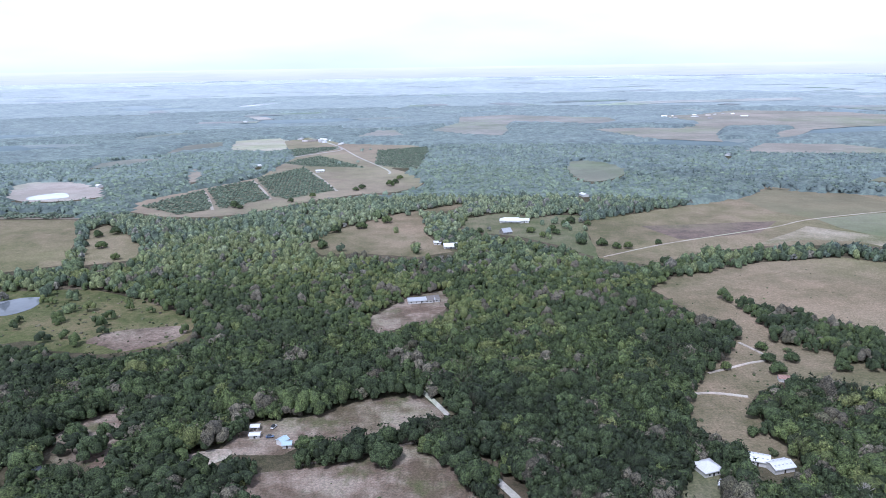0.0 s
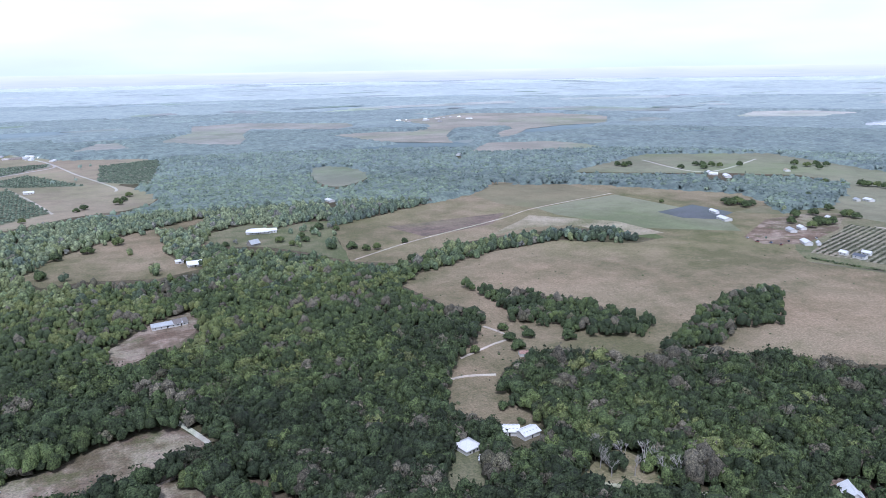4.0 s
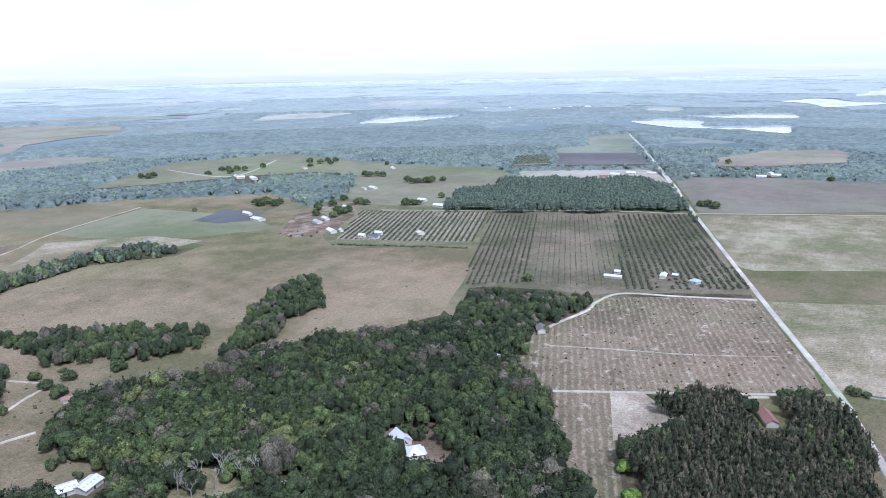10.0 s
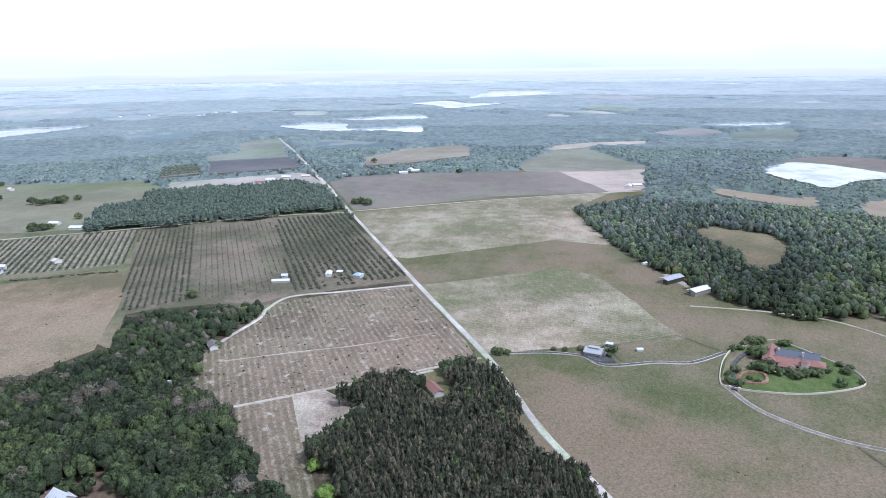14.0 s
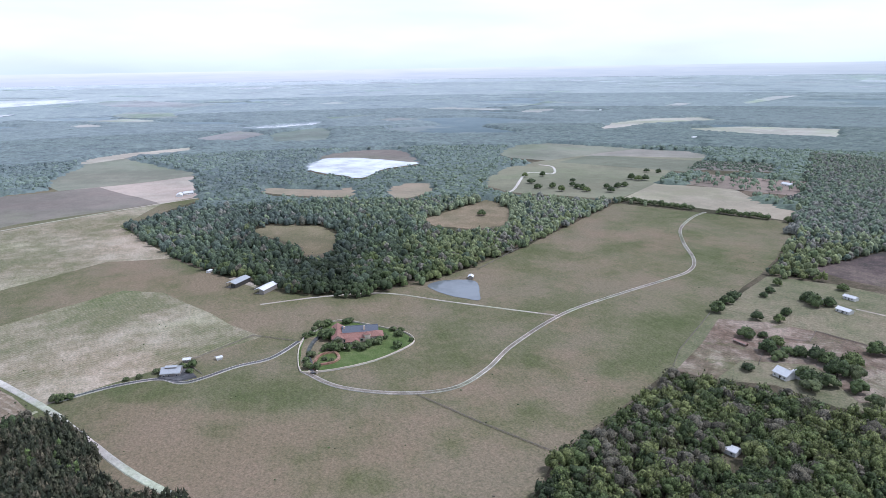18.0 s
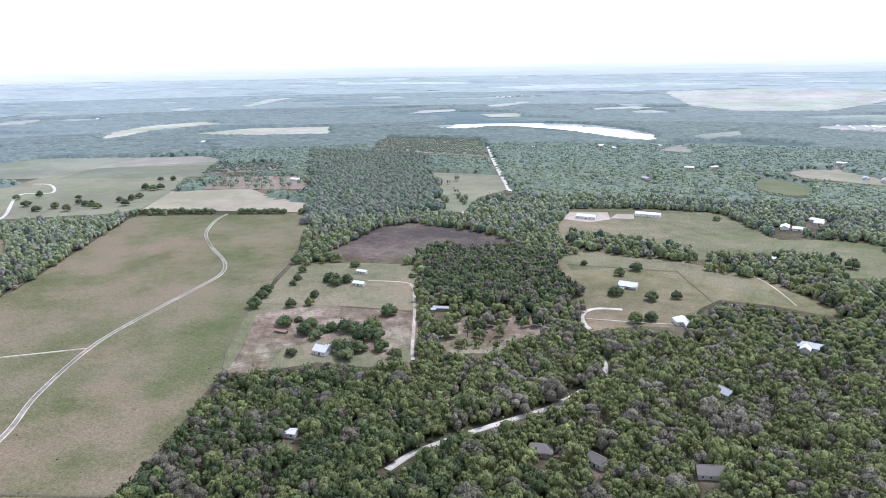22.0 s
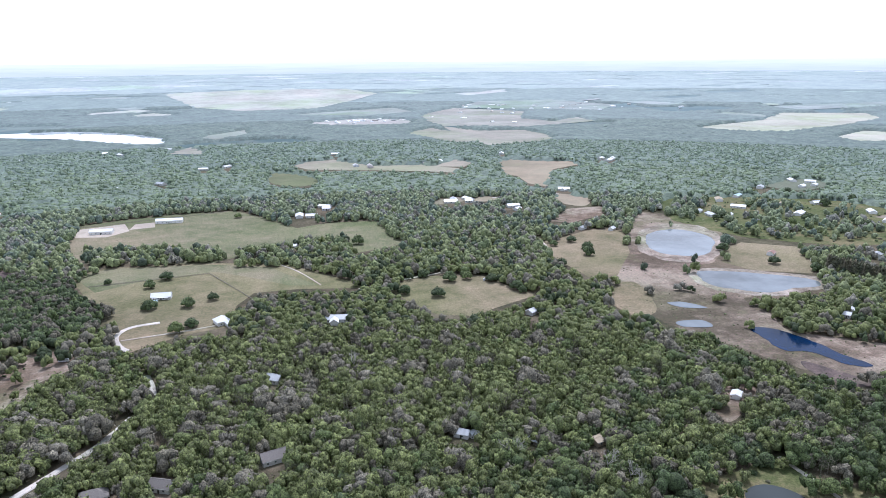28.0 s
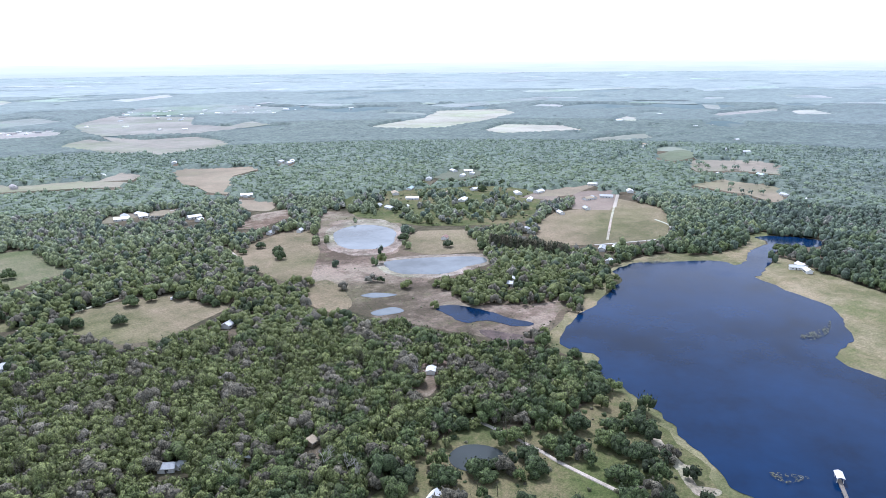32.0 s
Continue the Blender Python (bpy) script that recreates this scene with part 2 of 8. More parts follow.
M["pale"] = soil("pale_stubble", (0.155, 0.160, 0.088), (0.250, 0.225, 0.158), (0.375, 0.335, 0.262), 0.012, 0.06, 0.8, rows=2.2, row_col=(0.39, 0.35, 0.29), row_angle=-66, row_amount=0.45,
                 extra=((0.15, 0.16, 0.078), 0.018, 0.56, 0.5))
M["stump"] = soil("cleared_rows", (0.138, 0.116, 0.082), (0.188, 0.154, 0.112), (0.240, 0.196, 0.146), 0.012, 0.1, 0.9, rows=3.2, row_col=(0.46, 0.41, 0.34), row_angle=23, row_amount=0.5,
                  extra=((0.50, 0.46, 0.40), 0.15, 0.58, 0.8))
M["grove_floor"] = soil("grove_floor", (0.115, 0.112, 0.075), (0.165, 0.148, 0.108), (0.215, 0.185, 0.145), 0.02, 0.15, 1.0)
M["striped_floor"] = soil("striped_grove_floor", (0.118, 0.124, 0.082), (0.172, 0.163, 0.118), (0.228, 0.203, 0.152), 0.02, 0.15, 1.0, rows=4.53, row_col=(0.42, 0.39, 0.33), row_angle=23, row_amount=0.9)
M["tilled"] = soil("tilled_soil", (0.123, 0.102, 0.087), (0.167, 0.131, 0.113), (0.225, 0.181, 0.145), 0.02, 0.15, 1.0, rows=6.0, row_col=(0.20, 0.165, 0.13), row_angle=35, row_amount=0.5)
M["burnt"] = soil("dark_cleared_soil", (0.070, 0.060, 0.058), (0.108, 0.085, 0.080), (0.160, 0.128, 0.112), 0.02, 0.12, 0.8, extra=((0.215, 0.178, 0.155), 0.045, 0.60, 0.7))
M["sand"] = soil("bare_sand", (0.25, 0.215, 0.172), (0.35, 0.305, 0.252), (0.46, 0.415, 0.355), 0.03, 0.15, 1.0)
M["dirt"] = soil("brown_dirt", (0.135, 0.104, 0.077), (0.198, 0.158, 0.125), (0.305, 0.258, 0.212), 0.03, 0.12, 1.0, extra=((0.10, 0.115, 0.05), 0.05, 0.55, 0.7))
M["road"] = soil("pale_shell_road", (0.40, 0.38, 0.345), (0.50, 0.475, 0.435), (0.60, 0.575, 0.535), 0.05, 0.3, 1.6, grain=0.25)
M["gravel"] = soil("grey_gravel", (0.17, 0.155, 0.13), (0.235, 0.215, 0.18), (0.30, 0.28, 0.24), 0.05, 0.3, 1.6, grain=0.3)
M["track"] = soil("sandy_track", (0.33, 0.295, 0.245), (0.43, 0.39, 0.335), (0.52, 0.48, 0.42), 0.05, 0.3, 1.6, grain=0.3)
M["asphalt"] = soil("grey_asphalt", (0.075, 0.078, 0.082), (0.105, 0.108, 0.113), (0.145, 0.145, 0.148), 0.05, 0.4, 2.0, grain=0.25)
M["marsh"] = soil("dry_marsh", (0.092, 0.075, 0.056), (0.175, 0.14, 0.112), (0.285, 0.24, 0.195), 0.02, 0.10, 0.9, extra=((0.14, 0.132, 0.078), 0.03, 0.53, 0.7))
M["marsh_pale"] = soil("pale_dried_mud", (0.17, 0.14, 0.115), (0.27, 0.235, 0.20), (0.38, 0.34, 0.30), 0.04, 0.2, 1.0)
M["shore"] = soil("green_shore", (0.125, 0.13, 0.066), (0.185, 0.175, 0.1), (0.27, 0.235, 0.155), 0.03, 0.15, 1.0)
M["bank"] = soil("yellow_bank", (0.145, 0.145, 0.075), (0.215, 0.195, 0.118), (0.295, 0.255, 0.172), 0.02, 0.1, 1.0, extra=((0.12, 0.145, 0.055), 0.03, 0.55, 0.6))
M["drift"] = soil("green_grass_drift", (0.075, 0.10, 0.035), (0.115, 0.135, 0.055), (0.185, 0.175, 0.10), 0.03, 0.15, 1.0)
M["litter"] = soil("black_sheeting", (0.055, 0.06, 0.07), (0.09, 0.095, 0.105), (0.15, 0.155, 0.16), 0.05, 0.3, 1.0)


def water(name, col, rough=0.08, ripple=0.25, scale=0.5):
    m, n, l, b = nodes_of(name)
    g = n.new("ShaderNodeNewGeometry").outputs["Position"]
    b.inputs["Base Color"].default_value = (*col, 1)
    # lighter and darker reflection patches painted into the water colour by noise
    l.new(ramp_node(n, l, noise_node(n, l, g, 0.011, 6, 0.66), [(0.36, tuple(c * 0.55 for c in col)), (0.5, col), (0.66, tuple(c * 1.35 for c in col))]), b.inputs["Base Color"])
    b.inputs["Roughness"].default_value, b.inputs["IOR"].default_value = rough, 1.33
    l.new(span(n, l, noise_node(n, l, g, 0.03, 3, 0.6), 0.35, 0.65, rough * 0.6, rough * 1.8), b.inputs["Roughness"])
    bump_node(n, l, noise_node(n, l, g, scale, 3, 0.6), b, ripple, 0.06)
    return m


M["water"] = water("lake_water", (0.004, 0.021, 0.066), 0.12, 0.5, 0.35)
M["water"].node_tree.nodes["Principled BSDF"].inputs["Specular IOR Level"].default_value = 0.2
# Part of the sky's reflection is painted in as a pale grey base.
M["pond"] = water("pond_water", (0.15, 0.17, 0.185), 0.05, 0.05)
# The sky's shine on far lakes is painted as a near-white base colour.
M["sky_white_water"] = water("far_lake_water", (0.55, 0.60, 0.64), 0.03, 0.02)
M["dark_pond"] = water("dark_pond_water", (0.035, 0.042, 0.042), 0.12, 0.1)


def FOLDED(d):
    """Where a distance lies in the drawn-in backdrop."""
    return d if d < 3000 else 3000 + 1930 * (1 - 3000 / d) / (1 - 3000 / 16000)


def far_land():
    """The distant backdrop of the ground sheet: woods and fields, with haze painted in, paler and bluer with every
    kilometre.
    """
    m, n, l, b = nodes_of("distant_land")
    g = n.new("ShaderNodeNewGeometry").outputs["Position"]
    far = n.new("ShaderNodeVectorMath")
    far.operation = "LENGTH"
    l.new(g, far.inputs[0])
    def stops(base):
        return [(FOLDED(d) / 5000, haze_wash(base, d)) for d in (1500, 2000, 2600, 3200, 4200, 5600, 8000, 12000)]

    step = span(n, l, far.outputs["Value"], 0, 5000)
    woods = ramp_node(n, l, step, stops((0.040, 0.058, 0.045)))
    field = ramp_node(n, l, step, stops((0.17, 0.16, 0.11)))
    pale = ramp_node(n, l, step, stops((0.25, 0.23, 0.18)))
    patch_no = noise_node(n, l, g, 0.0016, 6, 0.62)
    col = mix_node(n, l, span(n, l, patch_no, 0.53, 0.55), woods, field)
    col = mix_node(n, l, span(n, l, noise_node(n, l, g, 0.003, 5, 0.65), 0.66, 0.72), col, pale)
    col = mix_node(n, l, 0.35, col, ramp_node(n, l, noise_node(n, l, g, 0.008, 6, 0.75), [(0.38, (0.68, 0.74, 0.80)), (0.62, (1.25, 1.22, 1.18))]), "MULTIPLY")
    col = haze_by_side(n, l, col, g)
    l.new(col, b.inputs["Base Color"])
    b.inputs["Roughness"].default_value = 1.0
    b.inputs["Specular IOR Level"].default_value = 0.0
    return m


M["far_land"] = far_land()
_toned = {}


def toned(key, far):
    """A field's material; out in the backdrop, its colour with the haze of that distance painted in."""
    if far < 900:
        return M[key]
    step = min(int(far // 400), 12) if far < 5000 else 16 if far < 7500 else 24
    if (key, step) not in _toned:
        # pale fields and painted patches of sunshine share the colour "bright"
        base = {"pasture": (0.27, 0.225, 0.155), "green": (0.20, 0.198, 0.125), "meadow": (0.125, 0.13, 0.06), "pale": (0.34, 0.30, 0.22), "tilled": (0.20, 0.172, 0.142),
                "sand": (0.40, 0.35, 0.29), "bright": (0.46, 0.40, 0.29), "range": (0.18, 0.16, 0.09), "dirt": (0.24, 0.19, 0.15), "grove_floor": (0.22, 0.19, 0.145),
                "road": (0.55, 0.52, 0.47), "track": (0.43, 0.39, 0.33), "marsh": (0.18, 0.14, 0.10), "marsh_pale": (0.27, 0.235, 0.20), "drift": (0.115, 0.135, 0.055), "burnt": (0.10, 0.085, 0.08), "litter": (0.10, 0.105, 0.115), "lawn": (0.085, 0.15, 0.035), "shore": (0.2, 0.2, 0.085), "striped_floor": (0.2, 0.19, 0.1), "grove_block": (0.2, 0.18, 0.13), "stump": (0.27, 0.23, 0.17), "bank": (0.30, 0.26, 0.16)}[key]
        c = haze_wash(base, (step * 400 + 200) * 0.78)
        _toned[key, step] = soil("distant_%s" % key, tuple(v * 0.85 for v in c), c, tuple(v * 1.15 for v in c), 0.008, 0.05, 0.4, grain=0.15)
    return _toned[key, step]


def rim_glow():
    """A glowing wall under the horizon that imitates haze over the last land: pale blue streaks."""
    m, n, l, b = nodes_of("horizon_haze_glow")
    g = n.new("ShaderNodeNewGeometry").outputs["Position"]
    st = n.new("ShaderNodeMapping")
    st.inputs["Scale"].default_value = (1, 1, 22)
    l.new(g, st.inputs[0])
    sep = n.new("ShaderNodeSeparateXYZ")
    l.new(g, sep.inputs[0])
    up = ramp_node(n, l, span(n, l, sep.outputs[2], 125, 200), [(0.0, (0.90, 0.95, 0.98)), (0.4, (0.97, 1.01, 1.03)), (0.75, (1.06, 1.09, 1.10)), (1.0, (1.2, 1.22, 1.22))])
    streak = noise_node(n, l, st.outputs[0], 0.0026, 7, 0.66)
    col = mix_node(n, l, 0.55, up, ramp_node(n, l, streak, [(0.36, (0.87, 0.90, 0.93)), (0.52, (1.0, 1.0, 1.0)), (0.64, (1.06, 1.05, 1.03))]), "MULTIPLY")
    col = haze_by_side(n, l, col, g, (1.0, 1.0, 1.0), (0.80, 0.84, 0.84))
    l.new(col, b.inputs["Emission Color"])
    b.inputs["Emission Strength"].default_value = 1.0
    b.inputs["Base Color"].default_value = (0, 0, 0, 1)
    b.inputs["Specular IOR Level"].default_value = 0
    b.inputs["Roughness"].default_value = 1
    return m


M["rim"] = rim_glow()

# ---------------------------------------------------------------- helpers for meshes
def mesh_of(name, bm, mat):
    me = bpy.data.meshes.new(name)
    bm.normal_update()
    bm.to_mesh(me)
    bm.free()
    for m in mat if isinstance(mat, (list, tuple)) else [mat]:
        me.materials.append(m)
    return me


def part(name, bm, mat, parent, label=""):
    ob = new(name, mesh_of(name, bm, mat))
    ob.parent = parent
    if label:
        ob["label"] = label
    return ob


def arrays(name, verts, tris, mat, tint=None):
    """One mesh from arrays of corners and triangles."""
    me = bpy.data.meshes.new(name)
    me.vertices.add(len(verts))
    me.vertices.foreach_set("co", np.asarray(verts, np.float32).ravel())
    me.loops.add(3 * len(tris))
    me.loops.foreach_set("vertex_index", np.asarray(tris, np.int32).ravel())
    me.polygons.add(len(tris))
    me.polygons.foreach_set("use_smooth", np.ones(len(tris), bool))
    me.polygons.foreach_set("loop_start", np.arange(0, 3 * len(tris), 3, dtype=np.int32))
    if tint is not None:
        me.attributes.new("tint", "FLOAT", "POINT").data.foreach_set("value", np.asarray(tint, np.float32))
    me.materials.append(mat)
    me.update(calc_edges=True)
    me.validate()
    return me


def smooth_loop(pts, n=5, closed=True):
    """A flowing line through the corners."""
    out, k = [], len(pts)
    for i in range(k if closed else k - 1):
        get = (lambda j: Vector(pts[j % k])) if closed else (lambda j: Vector(pts[max(0, min(k - 1, j))]))
        p0, p1, p2, p3 = get(i - 1), get(i), get(i + 1), get(i + 2)
        for s in range(n):
            t = s / n
            out.append(0.5 * ((2 * p1) + (p2 - p0) * t + (2 * p0 - 5 * p1 + 4 * p2 - p3) * t * t + (3 * p1 - p0 - 3 * p2 + p3) * t ** 3))
    if not closed:
        out.append(Vector(pts[-1]))
    return out


def wobble(pts, step, amount):
    """Splits long edges and lets them waver, as field edges do."""
    out, k = [], len(pts)
    for i in range(k):
        a, b = Vector(pts[i]), Vector(pts[(i + 1) % k])
        n = max(1, min(12, int((b - a).length / step)))
        side = Vector((-(b - a).y, (b - a).x)).normalized()
        for s in range(n):
            p = a.lerp(b, s / n)
            out.append(p + side * (noise.noise((p.x * 0.05, p.y * 0.05, 3.1)) * amount if s else 0))
    return out


# ---------------------------------------------------------------- ground
FLAT, EDGE, HORIZON = 3000.0, 4930.0, 16000.0  # the far backdrop of land begins, ends, and the distance that its end stands for


def fold(x, y, z=0.0):
    """The distant backdrop: land beyond FLAT is drawn in towards the eye, so that all of it as far as the horizon stands within EDGE."""
    x, y = np.asarray(x, float), np.asarray(y, float)
    d = np.maximum(np.hypot(x, y), 1.0)
    near = FLAT + (EDGE - FLAT) * (1 - FLAT / np.maximum(d, FLAT)) / (1 - FLAT / HORIZON)
    k = np.where(d > FLAT, near / d, 1.0)
    return x * k, y * k, EYE - (EYE - z) * k


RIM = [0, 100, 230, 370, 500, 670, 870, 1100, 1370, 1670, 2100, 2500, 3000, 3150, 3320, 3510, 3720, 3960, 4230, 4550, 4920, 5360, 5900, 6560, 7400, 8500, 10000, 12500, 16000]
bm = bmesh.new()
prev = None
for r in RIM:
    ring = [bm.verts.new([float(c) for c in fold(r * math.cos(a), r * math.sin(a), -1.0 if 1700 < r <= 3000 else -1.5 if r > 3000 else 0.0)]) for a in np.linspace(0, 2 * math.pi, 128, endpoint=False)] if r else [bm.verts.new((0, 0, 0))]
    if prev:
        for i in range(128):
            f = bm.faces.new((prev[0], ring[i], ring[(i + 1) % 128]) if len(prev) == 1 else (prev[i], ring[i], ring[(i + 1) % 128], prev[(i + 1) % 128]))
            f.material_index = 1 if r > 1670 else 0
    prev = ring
tagged(new("ground", mesh_of("ground", bm, [M["floor"], M["far_land"]])), "woodland floor and farmland, drawn in and raised beyond 3 km to fit the camera's view", "ground", kind="structure")


def inside(poly, x, y):
    hit = np.zeros(x.shape, bool)
    x0, y0 = poly.min(0)
    x1, y1 = poly.max(0)
    near = (x > x0) & (x < x1) & (y > y0) & (y < y1)
    if not near.any():
        return hit
    px, py = x[near], y[near]
    got = np.zeros(px.shape, bool)
    for (ax, ay), (bx, by) in zip(poly, np.roll(poly, -1, 0)):
        if ay != by:
            cross = ((ay > py) != (by > py)) & (px < (bx - ax) * (py - ay) / (by - ay) + ax)
            got ^= cross
    hit[near] = got
    return hit


def near_line(line, x, y, gap):
    hit = np.zeros(x.shape, bool)
    x0, y0 = line.min(0) - gap
    x1, y1 = line.max(0) + gap
    box = (x > x0) & (x < x1) & (y > y0) & (y < y1)
    if box.any():
        px, py = x[box], y[box]
        best = np.full(px.shape, 1e9)
        for a, b in zip(line[:-1], line[1:]):
            d = b - a
            t = np.clip(((px - a[0]) * d[0] + (py - a[1]) * d[1]) / max(d @ d, 1e-9), 0, 1)
            best = np.minimum(best, np.hypot(px - a[0] - t * d[0], py - a[1] - t * d[1]))
        hit[box] = best < gap
    return hit


LAYER = [0.02]
OPEN, WATERS, NOTREE = [], [], []
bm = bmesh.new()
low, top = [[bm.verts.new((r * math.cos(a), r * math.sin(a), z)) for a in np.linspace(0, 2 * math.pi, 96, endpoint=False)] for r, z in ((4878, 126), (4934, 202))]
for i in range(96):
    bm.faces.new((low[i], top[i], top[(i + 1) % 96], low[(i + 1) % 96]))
tagged(new("backdrop", mesh_of("backdrop", bm, M["rim"])), "glowing pale blue wall imitating haze below the horizon", "backdrop", kind="structure")


def field(name, mat, pts, label, category="field", natural=False, opens=True, wet=False):
    """A piece of open land, laid just over the sheet of ground."""
    LAYER[0] += 0.002
    line = smooth_loop(pts, 9) if natural else wobble(pts, 40, 5.0)
    if natural:  # shores and clearings waver
        size = max((Vector(p) - Vector(pts[0])).length for p in pts)
        amp = min(6.0, size * 0.035)
        line = [p + Vector((noise.noise((p.x * 0.035, p.y * 0.035, 1.7)) * amp + noise.noise((p.x * 0.13, p.y * 0.13, 5.1)) * amp * 0.45,
                            noise.noise((p.x * 0.035, p.y * 0.035, 8.3)) * amp + noise.noise((p.x * 0.13, p.y * 0.13, 2.9)) * amp * 0.45)) for p in line]
    far = min(Vector(p).length for p in pts)
    bm = bmesh.new()
    vs = [bm.verts.new([float(c) for c in fold(p[0], p[1], LAYER[0])]) for p in line]
    f = bm.faces.new(vs)
    f.normal_update()
    if f.normal.z < 0:
        f.normal_flip()
        vs.reverse()
    bmesh.ops.triangulate(bm, faces=bm.faces)
    if far < 1700 and not wet:  # the sheet's edge slopes down to the ground
        count = len(vs)
        foot = []
        for i, v in enumerate(vs):
            d = vs[(i + 1) % count].co - vs[i - 1].co
            out = Vector((d.y, -d.x, 0)).normalized() * 0.8
            foot.append(bm.verts.new((v.co.x + out.x, v.co.y + out.y, 0.01)))
        for i in range(count):
            j = (i + 1) % count
            bm.faces.new((vs[i], foot[i], foot[j], vs[j]))
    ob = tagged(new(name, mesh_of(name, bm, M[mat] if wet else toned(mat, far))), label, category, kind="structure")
    flat = np.array([(p[0], p[1]) for p in line])
    if opens:  # trees keep off it, and off a margin on the side from which it is looked into
        OPEN.append(flat * 0.985 if far > 4000 else np.where(inside(flat, flat[:, 0] * 0.985, flat[:, 1] * 0.985)[:, None], flat, flat * (0.957 if far < 1700 else 0.972)))
    if wet:
        WATERS.append(flat)
    return ob


def lane(name, mat, pts, width, label, category="road", clear=1.5, lift=0.0, offset=0.0, view_gap=0):
    """A road or track along a flowing line, slightly cambered; the last argument clears more trees towards the camera,
    to show the road.
    """
    LAYER[0] += 0.002
    width, offset, clear = width * 1.4, offset * 1.5, clear * 1.5
    line = smooth_loop(pts, 8, False)
    far = min(Vector(p).length for p in pts)
    bm = bmesh.new()
    prev = None
    for i, p in enumerate(line):
        d = (line[min(i + 1, len(line) - 1)] - line[max(i - 1, 0)]).normalized()
        side = Vector((-d.y, d.x))
        w = width / 2 * (1 + 0.10 * noise.noise((p.x * 0.11, p.y * 0.11, 7.7)))
        z = LAYER[0] + 0.05 + lift
        row = [bm.verts.new((*(p + side * (s * w + offset)), z + (0.06 if abs(s) < 0.5 else 0.0 if abs(s) < 1.01 else -z))) for s in (1.25, 1, 0, -1, -1.25)]
        if prev:
            for k in range(4):
                bm.faces.new((prev[k], prev[k + 1], row[k + 1], row[k]))
        prev = row
    bmesh.ops.recalc_face_normals(bm, faces=bm.faces)
    if next(iter(bm.faces)).normal.z < 0:
        bmesh.ops.reverse_faces(bm, faces=bm.faces)
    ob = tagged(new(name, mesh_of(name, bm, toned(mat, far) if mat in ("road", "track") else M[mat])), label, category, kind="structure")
    if clear:
        flat = np.array([(p[0], p[1]) for p in line])
        for k in range(view_gap + 1):
            NOTREE.append((flat * (1 - 0.014 * k), width / 2 + clear))
    return ob


# ---------------------------------------------------------------- open land
GROVES = [[(-490, 1031), (-443, 1174), (-370, 1007), (-404, 966)], [(-441, 1185), (-389, 1277), (-305, 1085), (-359, 1006)], [(-386, 1302), (-329, 1447), (-212, 1162), (-277, 1081), (-305, 1104)], [(-390, 1516), (-332, 1641), (-197, 1433), (-321, 1462)], [(-439, 1784), (-321, 1837), (-312, 1784), (-392, 1631)], [(-206, 1740), (-79, 1816), (-76, 1648), (-85, 1439), (-116, 1420), (-182, 1472)], [(1463, 729), (1542, 673), (1388, 612), (1326, 673)]]
field("farm_base", "green", [(470, 720), (533, 720), (744, 791), (933, 765), (1182, 606), (1203, 303), (983, 226), (658, 89), (592, 188), (546, 321), (464, 290), (596, 493), (574, 616)], "worn grass between groves and farm buildings")
field("great_field", "pasture", [(177, 628), (243, 675), (329, 702), (403, 715), (478, 666), (527, 679), (626, 582), (594, 530), (672, 386), (593, 348), (462, 301), (410, 323), (384, 355), (341, 371), (300, 386), (265, 391), (244, 412), (217, 424), (210, 456), (203, 482), (215, 504), (194, 545), (176, 614)], "large tan grazed pasture with worn patches")
field("drive_clearing", "pasture", [(203, 482), (217, 424), (183, 400), (170, 382), (185, 363), (169, 355), (182, 333), (164, 317), (152, 337), (133, 358), (134, 383), (144, 400), (163, 431), (188, 464)], "tan clearing crossed by sandy drives")
field("west_field", "pasture", [(147, 721), (165, 937), (240, 944), (346, 1014), (459, 1082), (504, 1160), (651, 1084), (830, 916), (846, 849), (789, 791), (706, 765), (778, 710), (678, 637), (625, 576), (527, 679), (524, 731), (443, 770), (344, 766), (262, 741), (194, 692)], "tan field north of the tree belt")
field("west_green", "green", [(468, 904), (636, 955), (658, 849), (674, 760), (633, 669), (530, 735), (472, 852)], "green strip of pasture beside the farm road")
field("west_rows", "range", [(425, 1046), (510, 1142), (603, 1118), (639, 967), (468, 904), (433, 958)], "brown stubble in faint rows")
field("west_tilled", "tilled", [(230, 872), (321, 881), (411, 892), (365, 831), (258, 799)], "dark tilled plot in rows")
field("west_pale", "pale", [(336, 770), (436, 863), (525, 779), (540, 699), (496, 701), (458, 784), (398, 792)], "pale stubble strip")
field("nursery_pad", "litter", [(612, 810), (692, 835), (706, 765), (653, 737), (618, 763)], "plant nursery ground under black sheeting")
field("far_green", "green", [(696, 1214), (1005, 1400), (1272, 1281), (1247, 1045), (1233, 876), (1283, 686), (1249, 628), (1079, 565), (1013, 616), (884, 551), (842, 592), (830, 670), (858, 737), (1053, 874), (1061, 987), (965, 1067), (790, 1158)], "distant green pasture with scattered houses")
field("farmyard", "dirt", [(613, 643), (709, 709), (788, 719), (835, 694), (748, 630), (648, 589), (608, 607)], "bare farmyard with sheds and machines")
field("house_pasture", "green", [(-7, 892), (11, 925), (62, 963), (96, 923), (139, 944), (165, 937), (147, 721), (110, 779), (71, 821), (23, 842)], "grassy pasture round a white house")
field("grove_striped", "striped_floor", [(626, 557), (782, 644), (860, 473), (694, 404)], "citrus grove floor with pale rows")
field("grove_block", "grove_floor", [(535, 322), (857, 469), (983, 226), (648, 85), (599, 190), (576, 209), (564, 289)], "brown grove floor beside the shell road")
